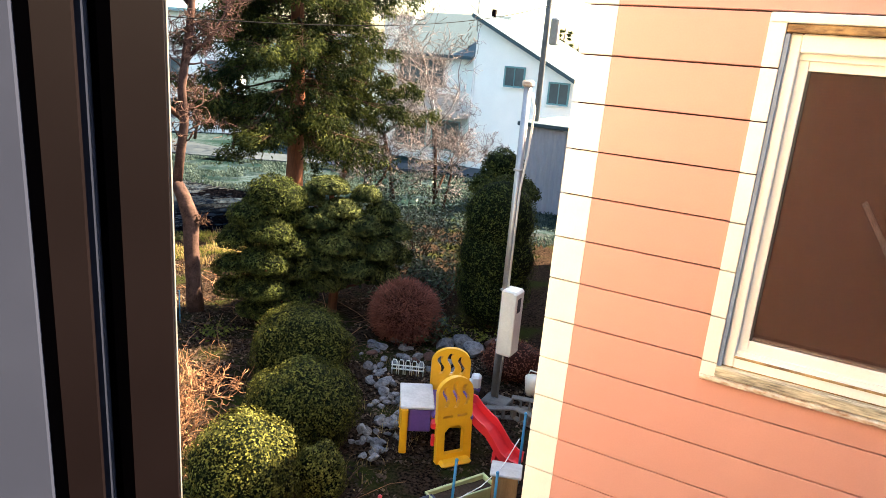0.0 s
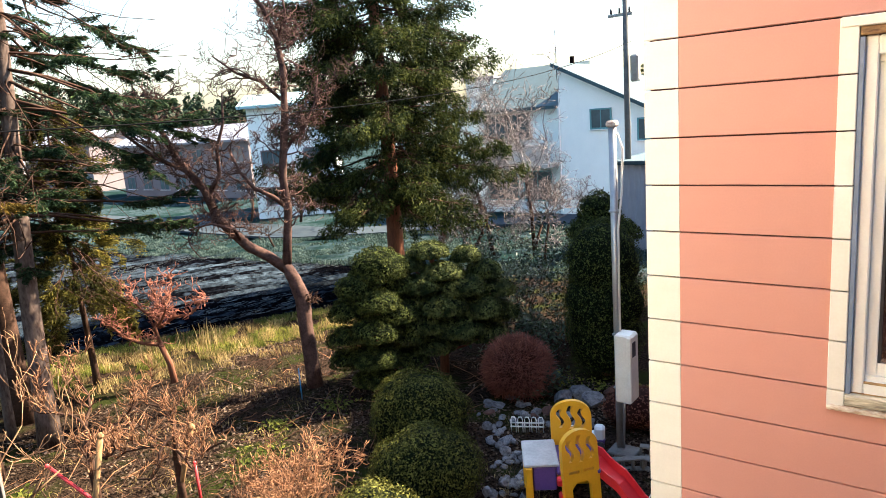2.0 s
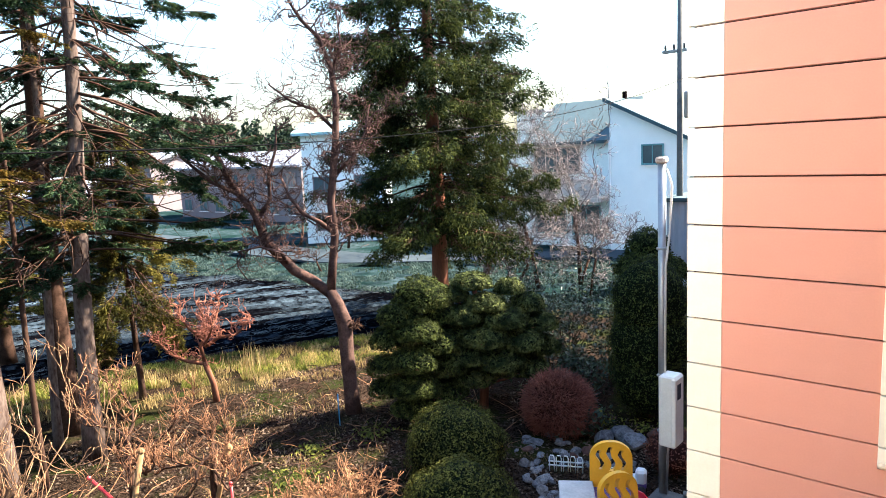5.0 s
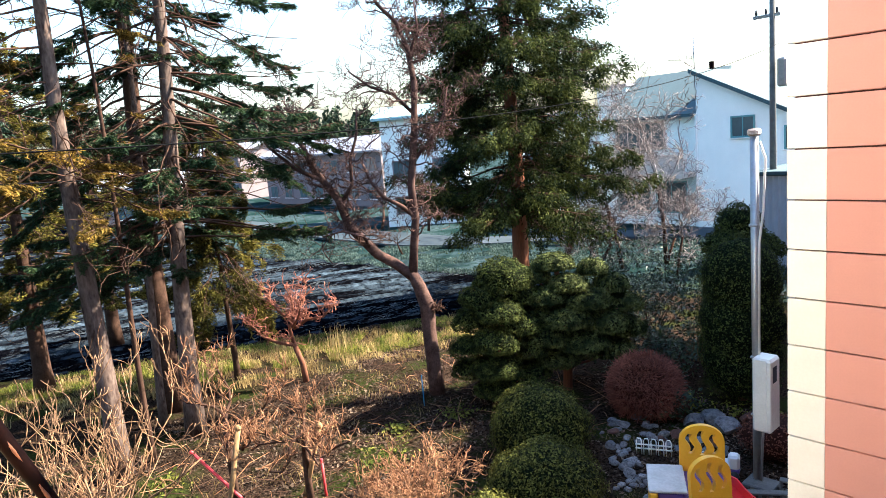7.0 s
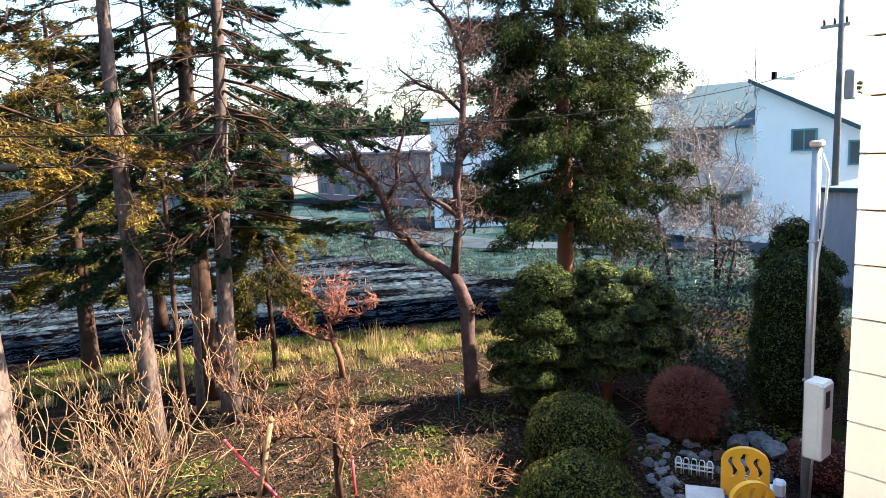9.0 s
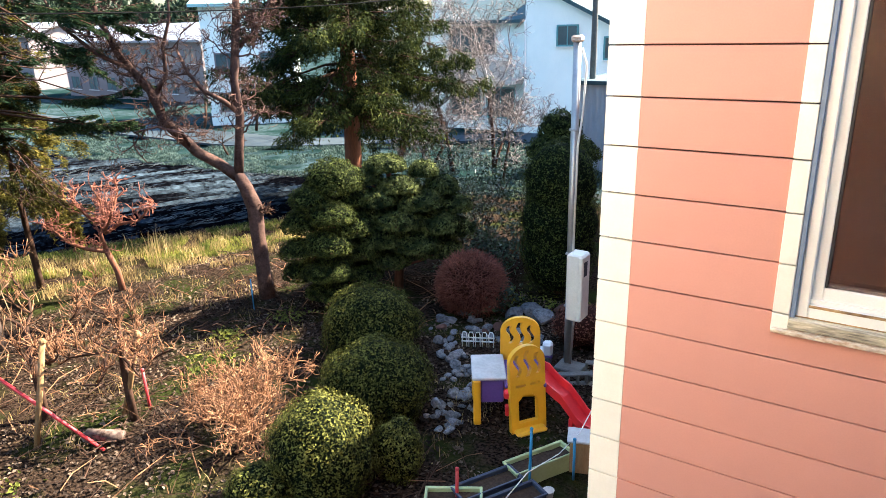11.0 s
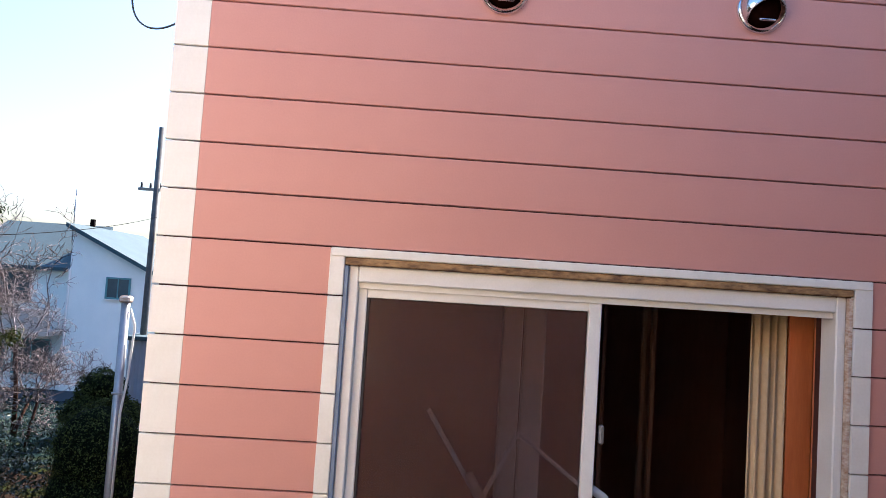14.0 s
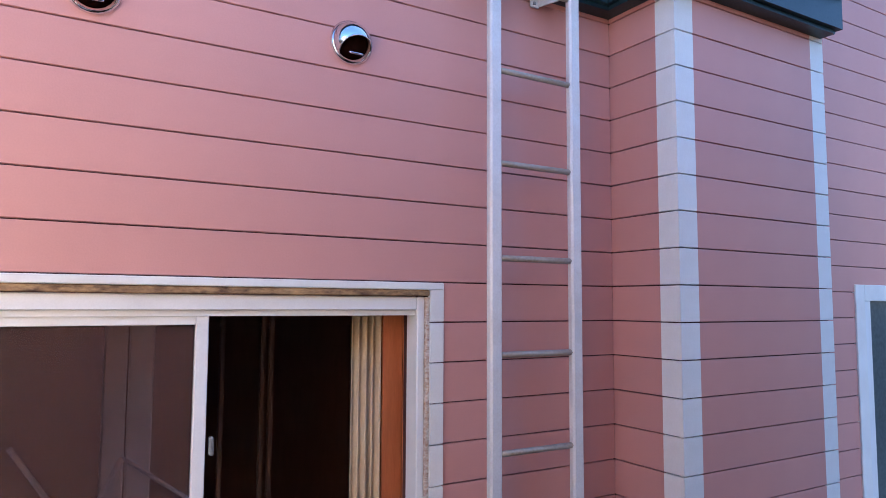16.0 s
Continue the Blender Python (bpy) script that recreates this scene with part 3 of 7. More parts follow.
part("board", box((1.47, AY + 0.18, 3.3), (1.56, AY + 0.20, 4.82), 0.003), M["panel_wood"], cur2)
part("board", box((1.563, AY + 0.18, 3.3), (1.66, AY + 0.20, 4.82), 0.003), M["panel_wood"], cur2)
post = thing("shelf_post", (0, 0, 0), "slim brown wooden posts standing in the dark room", "post")
part("door_frame", box((0.487, 2.85, 3.0), (0.56, 2.88, 5.2), 0.004), M["cream_plastic"], post, "pale door frame")
part("door_frame", box((0.568, 2.86, 3.0), (0.649, 2.89, 5.2), 0.004), M["cream_plastic"], post, "pale door frame")
for x in (0.98, 1.16, 1.20):
    part("upright", box((x, 3.3, 3.0), (x + 0.02, 3.33, 4.9), 0.003), M["brown_board"], post)
part("foot_rail", box((0.9, 3.29, 3.0), (1.3, 3.34, 3.05), 0.003), M["brown_board"], post)


def drying_stand():
    ob = thing("folding_stand", (0, AY + 0.14, 3.0), "folding metal stand with cream plastic grip behind the glass", "stand")
    rod("bar", (0.224, 0, 1.363), (0.517, 0, 0.906), 0.0085, M["white_bar"], ob)
    rod("bar", (0.432, 0.015, 1.092), (0.533, 0.015, 1.30), 0.008, M["white_bar"], ob)
    rod("bar", (0.533, 0.015, 1.30), (0.76, 0.015, 1.13), 0.007, M["white_bar"], ob)
    rod("grip", (0.370, -0.004, 1.157), (0.446, -0.004, 1.035), 0.017, M["cream_plastic"], ob, "cream plastic grip")
    rod("leg", (0.517, 0, 0.906), (0.60, 0.02, 0.0), 0.0065, M["alu"], ob)
    rod("leg", (0.432, 0.015, 1.092), (0.34, 0.03, 0.0), 0.0065, M["alu"], ob)
    tubes("hook", [[((0.79, 0, 1.13), 0.015), ((0.83, 0, 1.105), 0.015), ((0.858, 0, 1.075), 0.015), ((0.85, 0, 1.03), 0.015), ((0.822, 0, 0.97), 0.015)]], M["cream_plastic"], ob, "white plastic end hook", 8)
    return ob


drying_stand()


# ---- vents ----
def vent_hood(x, z):
    ob = thing("vent_hood", (x, AY, z), "round chrome vent hood on the pink siding", "vent", "wall vents")
    bm = bmesh.new()
    n = 32
    # flange, rim and an open dome that looks downwards
    prof = [(0.082, 0.0), (0.084, -0.008), (0.076, -0.014), (0.074, -0.016), (0.0735, -0.020)]
    rings = []
    for r, y in prof:
        rings.append([bm.verts.new((r * math.cos(a), y, r * math.sin(a))) for a in (i * 2 * math.pi / n for i in range(n))])
    for a, b in zip(rings, rings[1:]):
        for i in range(n):
            bm.faces.new((a[i], b[i], b[(i + 1) % n], a[(i + 1) % n]))
    part("rim", bm, M["chrome"], ob, "polished chrome rim", True)
    bm = bmesh.new()
    bmesh.ops.create_uvsphere(bm, u_segments=28, v_segments=16, radius=0.074, matrix=Matrix.LocRotScale((0, -0.012, 0), None, (1, 0.85, 1)))
    # the round mouth, turned outwards and down
    mouth = Vector((0.12, -0.68, -0.72)).normalized()
    at = Vector((0, -0.012, 0)) + mouth * 0.036
    bmesh.ops.bisect_plane(bm, geom=list(bm.verts) + list(bm.edges) + list(bm.faces), plane_co=at, plane_no=mouth, clear_outer=True)
    ring = [v.co.copy() for v in bm.verts if abs((v.co - at).dot(mouth)) < 1e-4]
    mid = sum(ring, Vector()) / len(ring)
    e1 = mouth.cross(Vector((1, 0, 0))).normalized()
    e2 = mouth.cross(e1)
    ring.sort(key=lambda p: math.atan2((p - mid).dot(e2), (p - mid).dot(e1)))
    tubes("mouth_lip", [[(tuple(p), 0.003) for p in ring + ring[:2]]], M["chrome"], ob, "rolled chrome lip", 6)
    part("dome", bm, M["chrome"], ob, "chrome dome", True)
    # Solid near-black ball stands in for the shade inside the mouth.
    bm = bmesh.new()
    bmesh.ops.create_uvsphere(bm, u_segments=24, v_segments=14, radius=0.066, matrix=Matrix.LocRotScale((0, -0.002, 0.004), None, (1, 0.62, 1)))
    part("throat", bm, M["throat"], ob, "dark ball for the shaded throat", True)
    part("lip", box((-0.026, -0.052, -0.056), (0.030, -0.044, -0.047), 0.004), M["chrome"], ob, "", True)
    return ob


vent_hood(0.381, 5.763)
vent_hood(1.237, 5.763)


# ---- roof edge ----
def fascia(path, top, bot, name, label):
    """A parapet band with a thin coping along a line in plan; outwards is to the right of its way."""
    ob = tagged(new(name), label, "roof edge", "", "structure")
    for nm, t0, t1, lo, hi in (("band", 0.0, 0.10, bot, top - 0.035), ("coping", 0.0, 0.14, top - 0.033, top), ("shadow_lip", 0.0, 0.075, bot - 0.02, bot - 0.001)):
        pts_in, pts_out = [], []
        for i, p in enumerate(path):
            p = Vector((*p, 0))
            d0 = (Vector((*path[i], 0)) - Vector((*path[i - 1], 0))).normalized() if i else None
            d1 = (Vector((*path[i + 1], 0)) - p).normalized() if i < len(path) - 1 else d0
            d0 = d0 or d1
            n0, n1 = Vector((d0.y, -d0.x, 0)), Vector((d1.y, -d1.x, 0))
            nn = (n0 + n1) / max(0.3, 1 + n0.dot(n1))
            pts_in.append(p + nn * (t0 - 0.06))
            pts_out.append(p + nn * t1)
        for i in range(len(path) - 1):
            q = [pts_in[i], pts_out[i], pts_out[i + 1], pts_in[i + 1]]
            v = [(*a.xy, lo) for a in q] + [(*a.xy, hi) for a in q]
            f = [(3, 2, 1, 0), (4, 5, 6, 7), (0, 1, 5, 4), (1, 2, 6, 5), (2, 3, 7, 6), (3, 0, 4, 7)]
            part_mesh(nm, mesh_of(nm, v, f, M["teal"]), ob)
    return ob


fascia([(XL - 0.02, AY + 6), (XL - 0.02, AY), (XI, AY), (XI, BY), (XR - 0.09, BY), (XR - 0.09, AY)], ROOF + 0.20, ROOF + 0.0, "parapet", "dark teal steel parapet band with coping along the roof edge")


# ---- ladder ----
def roof_ladder():
    x0, x1, y = 1.787, 2.195, 2.36
    ob = thing("roof_ladder", ((x0 + x1) / 2, y, 3.0), "grey painted steel ladder fixed up the pink wall", "ladder")
    w = (x1 - x0) / 2
    for s in (-1, 1):
        part("rail", box((s * w - 0.028, -0.018, -0.7), (s * w + 0.028, 0.018, 4.05), 0.008), M["ladder"], ob)
        bm = bmesh.new()
        q = [(-0.02, 0.0, 3.110), (-0.02, 0.0, 3.237), (-0.085, 0.132, 3.180), (-0.085, 0.132, 3.100)]
        vs = [bm.verts.new((s * w + x + dx, y2, z)) for dx in (-0.004, 0.004) for x, y2, z in q]
        for f4 in ((0, 1, 2, 3), (7, 6, 5, 4), (0, 4, 5, 1), (1, 5, 6, 2), (2, 6, 7, 3), (3, 7, 4, 0)):
            bm.faces.new([vs[k] for k in f4])
        br = part("bracket", bm, M["ladder"], ob)
        part("plate", box((s * w - 0.125, 0.126, 3.095), (s * w - 0.078, 0.134, 3.165), 0.002), M["ladder"], br)
        for dz in (3.112, 3.148):
            part("bolt", box((s * w - 0.114, 0.118, dz - 0.007), (s * w - 0.100, 0.126, dz + 0.007), 0.002), M["galv"], br)
        # bent hand hold beyond the roof edge
        tubes("hand_hold", [[((s * w, 0, 4.05), 0.02), ((s * w, 0.10, 4.3), 0.02), ((s * w, 0.35, 4.4), 0.02), ((s * w, 0.6, 4.25), 0.02), ((s * w, 0.62, 3.75), 0.02)]], M["ladder"], ob, "", 8)
    for k in range(-7, 10):
        z = 2.725 + 0.3735 * (k - 4)
        if z < 3.95:
            rod("rung", (-w, 0, z), (w, 0, z), 0.0125, M["rung"], ob, "", 8)
    return ob


roof_ladder()


# ---- conduit bracket on the garden corner ----
def cable_bracket():
    ob = thing("cable_bracket", (XL, AY + 0.06, 5.85), "grey pipe bracket with a looped black cable on the house corner", "bracket")
    x = -0.172
    tubes("pipe", [[((x, 0, -0.15), 0.017), ((x, 0, 0.2), 0.017), ((x - 0.01, 0.02, 0.6), 0.017), ((x - 0.06, 0.02, 0.72), 0.015)]], M["pipe_grey"], ob, "", 10)
    for z in (-0.118, -0.022):
        rod("arm", (x, 0, z), (0.03, 0, z - 0.004), 0.010, M["pipe_grey"], ob, "", 8)
    rod("band", (x, 0, -0.075), (x, 0, -0.058), 0.019, M["black"], ob, "", 10)
    rod("end_plug", (x, 0, -0.162), (x, 0, -0.148), 0.014, M["black"], ob, "", 10)
    bend = [Vector((x, 0, -0.16)), Vector((x - 0.004, 0, -0.295)), Vector((x + 0.10, 0, -0.315)), Vector((x + 0.19, 0, -0.225))]
    loop = [bend[0] * (1 - t) ** 3 + bend[1] * 3 * t * (1 - t) ** 2 + bend[2] * 3 * t * t * (1 - t) + bend[3] * t ** 3 for t in np.linspace(0, 1, 24).tolist()]
    tubes("cable", [[(tuple(p), 0.0032) for p in loop]], M["black"], ob, "", 6)
    return ob


cable_bracket()

# window in the far wall, seen at its edge
win2 = tagged(new("window_2"), "white-trimmed window in the farther pink wall", "window", "", "structure")
part("trim", box((C_WIN, AY - 0.01, 3.4), (C_WIN + 0.10, AY + 0.014, 4.93), 0.003), M["white_trim"], win2)
part("trim", box((C_WIN + 0.1, AY - 0.01, 4.83), (C_WIN + 1.7, AY + 0.014, 4.93), 0.003), M["white_trim"], win2)
part("trim", box((C_WIN + 1.6, AY - 0.01, 3.75), (C_WIN + 1.7, AY + 0.014, 4.83), 0.003), M["white_trim"], win2)
part("frame", box((C_WIN + 0.1, AY - 0.004, 3.4), (C_WIN + 0.17, AY + 0.012, 4.83), 0.003), M["alu"], win2)
part("pane", box((C_WIN + 0.17, AY + 0.004, 3.4), (C_WIN + 1.6, AY + 0.012, 4.83)), M["far_glass"], win2)

# ---- the house wing from whose window the view is taken ----
OY = 0.30
own = structure("wall_south", box((-1.5, 0.10, -0.6), (-0.03, OY, 6.05)), M["cream_wall"], "unseen wall round the open window, cream to bounce warm light", "wall")
# Unseen: dark pieces damp the bounce to the right, cream ones feed it.
for lo, hi, mat in (((1.75, 0.10, -0.6), (3.4, OY, 6.05), "dark_baffle"), ((-0.03, 0.10, -0.6), (0.4, OY, 3.75), "cream_wall"), ((0.4, 0.10, -0.6), (1.75, OY, 3.75), "dark_baffle"), ((-0.03, 0.10, 5.6), (1.75, OY, 6.05), "dark_baffle")):
    part("wall_core", box(lo, hi), M[mat], own)
own_win = tagged(new("window_3"), "dark bronze sliding window frame, opened", "window", "", "structure")
for y0, y1, mat, nm in ((0.12, 0.2850, "blind", "shade_fabric"), (0.2850, 0.2900, "bronze", "frame_fin"), (0.2900, 0.2920, "blind", "weather_strip"), (0.2920, 0.2990, "bronze", "frame_fin"), (0.2990, 0.3000, "galv", "weather_strip")):
    part(nm, box((-0.03, y0, 3.80), (0.0246 if nm != "weather_strip" else 0.0235, y1, 5.55), 0.0008), M[mat], own_win)
part("frame_sill", box((-0.012, 0.12, 3.75), (1.70, OY, 3.80), 0.004), M["bronze"], own_win)
part("frame_head", box((-0.012, 0.12, 5.55), (1.70, OY, 5.6), 0.004), M["bronze"], own_win)
part("frame_jamb", box((1.70, 0.12, 3.75), (1.75, OY, 5.6), 0.004), M["bronze"], own_win)
# the camera's room
for name, lo, hi, mat, lab in (
    ("wall_inner_west", (-1.0, -3.5, 2.9), (-0.9, 0.10, 5.9), M["plaster"], "grey plaster room wall"),
    ("wall_inner_east", (1.9, -3.5, 2.9), (2.0, 0.10, 5.9), M["plaster"], "grey plaster room wall"),
    ("wall_inner_south", (-0.9, -3.6, 2.9), (1.9, -3.5, 5.9), M["plaster"], "grey plaster room wall"),
    ("floor_inner", (-1.0, -3.6, 2.8), (2.0, 0.10, 2.9), M["room_dark"], "dark wooden room floor"),
    ("ceiling_inner", (-1.0, -3.6, 5.9), (2.0, 0.10, 6.0), M["plaster"], "plain room ceiling")):
    structure(name, box(lo, hi), mat, lab, "wall" if "wall" in name else name.split("_")[0])
structure("wall_outer_west", box((-3.6, -6.0, -0.6), (-3.5, 0.30, 6.05)), M["stucco"], "pale outer wall of the near wing", "wall")
structure("wall_outer_south", box((-3.5, -6.1, -0.6), (2.1, -6.0, 6.05)), M["stucco"], "pale outer wall of the near wing", "wall")
structure("wall_outer_east", box((2.0, -6.0, -0.6), (2.1, 0.10, 6.05)), M["stucco"], "pale outer wall of the near wing", "wall")
structure("roof_south", box((-3.6, -6.1, 6.05), (2.1, 0.30, 6.13)), M["teal"], "flat roof of the near wing", "roof")
bay = structure("wall_white_bay", box((-3.5, -0.2, -0.6), (-1.5, 0.405, 6.9), 0.004), M["white_trim"], "white painted bay of the near wing with brown batten", "wall")
part("batten", box((-1.5, 0.350, 4.258), (-1.475, 0.378, 6.4), 0.004), M["batten"], bay, "brown stained vertical batten")
part("hook", box((-1.5, 0.388, 4.30), (-1.46, 0.398, 4.32), 0.002), M["galv"], bay)
eave = thing("eave_boards", (-1.5, 0.41, 4.93), "orange wooden eave boards with a bamboo pole above the white bay", "eave")
tubes("bamboo", [[((0.0, 0.012, 0.0), 0.015), ((-0.01, 0.008, 0.5), 0.016), ((-0.02, 0.004, 1.0), 0.016)]], M["curtain"], eave, "", 8)
part("board", box((-0.02, 0.030, 0.02), (0.0, 0.042, 1.2), 0.002), M["orange_wood"], eave)
part("board", box((-0.03, 0.044, 0.07), (-0.01, 0.080, 1.2), 0.002), M["orange_wood"], eave)
part("board", box((-0.01, 0.079, 0.12), (0.01, 0.094, 1.2), 0.002), M["rust"], eave)

mast = thing("rusty_mast", (-0.8, 0.36, 3.6), "rusty dark steel mast with thin struts leaning outside the window", "mast")
tubes("tube", [[((0, -0.05, 1.24), 0.0095), ((0, -0.018, 1.10), 0.0095), ((0, 0.015, 0.98), 0.0105), ((0, 0.044, 0.84), 0.0105), ((0, 0.096, 0.70), 0.0090), ((0, 0.22, 0.30), 0.0088)]], M["rust"], mast, "", 12)
part("clamp", box((-0.013, 0.030, 0.848), (0.013, 0.056, 0.864), 0.005), M["rust"], mast)
tubes("strut", [[((0.01, -0.03, 1.24), 0.0042), ((0.01, 0.010, 1.06), 0.0042), ((0.01, 0.036, 0.90), 0.0042)]], M["rust"], mast, "", 6)
tubes("strut", [[((0.01, -0.05, 1.10), 0.004), ((0.01, -0.008, 0.96), 0.004), ((0.01, 0.028, 0.86), 0.004)]], M["rust"], mast, "", 6)
for z in (0.64, 0.71, 0.78):
    tubes("rust_flake", [[((0.0075, 0.104 + (0.70 - z) * 0.36, z - 0.022), 0.0015), ((0.0085, 0.096 + (0.70 - z) * 0.36, z), 0.0025), ((0.0075, 0.088 + (0.70 - z) * 0.36, z + 0.022), 0.0015)]], M["rust_bare"], mast, "bare orange rust patch", 6)

# ---- ground, field, road ----
def bank(X, Y):
    """Distance beyond the edge of the field; below zero in the garden."""
    return ((Y - 7.07) - 1.88 * (X + 16.1)) / 2.13


def ground_sheet():
    """One sheet: fine near the garden, coarse towards the horizon, with furrows in the field."""
    xs = np.concatenate([[-900, -500, -300, -200, -140, -100, -75, -60, -50, -44], np.arange(-40, -22, 0.35), np.arange(-22, 1.01, 0.17), [2, 4, 8, 14, 25, 50, 100, 200, 500, 900]])
    ys = np.concatenate([[-900, -500, -200, -100, -50, -25, -14, -9, -6], np.arange(-4, 19.2, 0.17), np.arange(19.4, 40, 0.7), [44, 50, 60, 75, 100, 140, 200, 300, 500, 900]])
    X, Y = np.meshgrid(xs, ys, indexing="ij")
    Z = ground_z(X, Y)
    near = (X > -40) & (X < 1.5) & (Y > -5) & (Y < 40)
    # a low bank with the dark field beyond it
    s = bank(X, Y)
    field = near & (s > 0.2) & (Y < 19.0) & (X > -36)
    Z = Z - 0.16 * np.clip(s / 1.5, 0, 1) * near
    Z = Z + np.where(field, 0.07 * np.sin(s * 2 * np.pi / 0.72), 0)
    rough = np.array([[noise.noise((x * 1.7, y * 1.7, 0)) * 0.035 + noise.noise((x * 0.4, y * 0.4, 3)) * 0.06 if -22 < x < 1 and -4 < y < 17 else 0.0 for y in ys] for x in xs])
    Z = Z + rough
    nx, ny = len(xs), len(ys)
    V = np.stack([X, Y, Z], -1).reshape(-1, 3)
    i, j = np.meshgrid(np.arange(nx - 1), np.arange(ny - 1), indexing="ij")
    a = (i * ny + j).ravel()
    F4 = np.stack([a, a + ny, a + ny + 1, a + 1], 1)
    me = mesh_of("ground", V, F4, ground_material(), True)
    return tagged(new("ground", me), "leaf-strewn garden soil and dark ploughed field with straw patches", "ground", "", "structure")


def ground_material():
    """Brown litter in the garden, moss and grass in patches, black field soil and greyer grass beyond, both tinted with
    bluish shade.
    """
    m = bpy.data.materials.new("garden_and_field")
    m.use_nodes = True
    n, l = m.node_tree.nodes, m.node_tree.links
    b = n["Principled BSDF"]
    geo = n.new("ShaderNodeNewGeometry")
    sep = n.new("ShaderNodeSeparateXYZ")
    l.new(geo.outputs["Position"], sep.inputs[0])

    def noise_of(scale, detail=5, vec=None):
        t = n.new("ShaderNodeTexNoise")
        t.inputs["Scale"].default_value, t.inputs["Detail"].default_value = scale, detail
        l.new(vec or geo.outputs["Position"], t.inputs["Vector"])
        return t.outputs["Fac"]

    def math2(op, a, c, clamp=False):
        t = n.new("ShaderNodeMath")
        t.operation, t.use_clamp = op, clamp
        for k, v in enumerate((a, c)):
            if isinstance(v, (int, float)):
                t.inputs[k].default_value = v
            else:
                l.new(v, t.inputs[k])
        return t.outputs[0]

    def ramp(v, lo, hi):
        t = n.new("ShaderNodeMapRange")
        t.inputs[1].default_value, t.inputs[2].default_value = lo, hi
        l.new(v, t.inputs[0])
        return t.outputs[0]

    def blend(f, a, c):
        t = n.new("ShaderNodeMix")
        t.data_type = "RGBA"
        l.new(f, t.inputs[0])
        for k, v in ((6, a), (7, c)):
            if isinstance(v, tuple):
                t.inputs[k].default_value = (*v, 1)
            else:
                l.new(v, t.inputs[k])
        return t.outputs[2]

    litter = blend(ramp(noise_of(28, 8), 0.38, 0.62), (0.004, 0.003, 0.0025), (0.040, 0.026, 0.018))
    moss = blend(ramp(noise_of(1.1), 0.50, 0.64), litter, (0.020, 0.024, 0.007))
    # field: beyond the bank line
    line = math2("DIVIDE", math2("SUBTRACT", math2("SUBTRACT", sep.outputs[1], math2("MULTIPLY", sep.outputs[0], 1.88)), 37.34), 2.13)
    infield = ramp(math2("ADD", line, math2("MULTIPLY", math2("SUBTRACT", noise_of(0.9), 0.5), 1.6)), 0.0, 0.7)
    along = math2("DIVIDE", math2("ADD", sep.outputs[0], math2("MULTIPLY", sep.outputs[1], 1.88)), 2.13)
    comb = n.new("ShaderNodeCombineXYZ")
    l.new(math2("MULTIPLY", line, 0.9), comb.inputs[0])
    l.new(math2("MULTIPLY", along, 0.22), comb.inputs[1])
    patch = math2("MULTIPLY", ramp(noise_of(0.75, 9, comb.outputs[0]), 0.47, 0.66), ramp(line, 2.2, 5.5))
    # Furrow crests are painted paler, as highlights on the ridges.
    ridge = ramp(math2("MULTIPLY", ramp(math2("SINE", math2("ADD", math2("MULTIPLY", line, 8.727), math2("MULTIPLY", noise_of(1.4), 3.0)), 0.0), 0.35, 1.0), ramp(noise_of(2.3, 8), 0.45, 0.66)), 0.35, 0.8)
    # The field's bluish shade is put into its soil, crest and straw colours.
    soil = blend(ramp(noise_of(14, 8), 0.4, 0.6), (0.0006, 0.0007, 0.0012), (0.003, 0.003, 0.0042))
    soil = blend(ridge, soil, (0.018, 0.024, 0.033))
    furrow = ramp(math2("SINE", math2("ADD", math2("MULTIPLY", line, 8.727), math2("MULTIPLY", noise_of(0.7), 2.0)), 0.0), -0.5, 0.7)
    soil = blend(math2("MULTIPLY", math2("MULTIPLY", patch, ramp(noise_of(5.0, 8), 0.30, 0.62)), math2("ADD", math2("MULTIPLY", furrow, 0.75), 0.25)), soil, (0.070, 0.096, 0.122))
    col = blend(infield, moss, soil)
    # verge and far grass, with bluish shade put into the colours
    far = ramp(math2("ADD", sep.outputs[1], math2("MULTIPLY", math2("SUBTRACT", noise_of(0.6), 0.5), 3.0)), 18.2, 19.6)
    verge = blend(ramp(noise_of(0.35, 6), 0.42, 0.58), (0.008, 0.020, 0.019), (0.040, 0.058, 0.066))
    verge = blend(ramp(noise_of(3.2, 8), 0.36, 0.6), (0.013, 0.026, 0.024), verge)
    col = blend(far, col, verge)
    l.new(col, b.inputs["Base Color"])
    b.inputs["Roughness"].default_value = 0.95
    b.inputs["Specular IOR Level"].default_value = 0.0
    bp = n.new("ShaderNodeBump")
    bp.inputs["Strength"].default_value, bp.inputs["Distance"].default_value = 0.9, 0.05
    l.new(math2("ADD", noise_of(11, 8), math2("MULTIPLY", noise_of(45, 6), 0.5)), bp.inputs["Height"])
    l.new(bp.outputs[0], b.inputs["Normal"])
    return m


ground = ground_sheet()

def road_line(x):
    """The lane's middle: level with the field, then bending away towards the white house."""
    return 24.6 + 6.1 * float(np.clip((x + 27.0) / 11.0, 0, 1)) ** 1.3


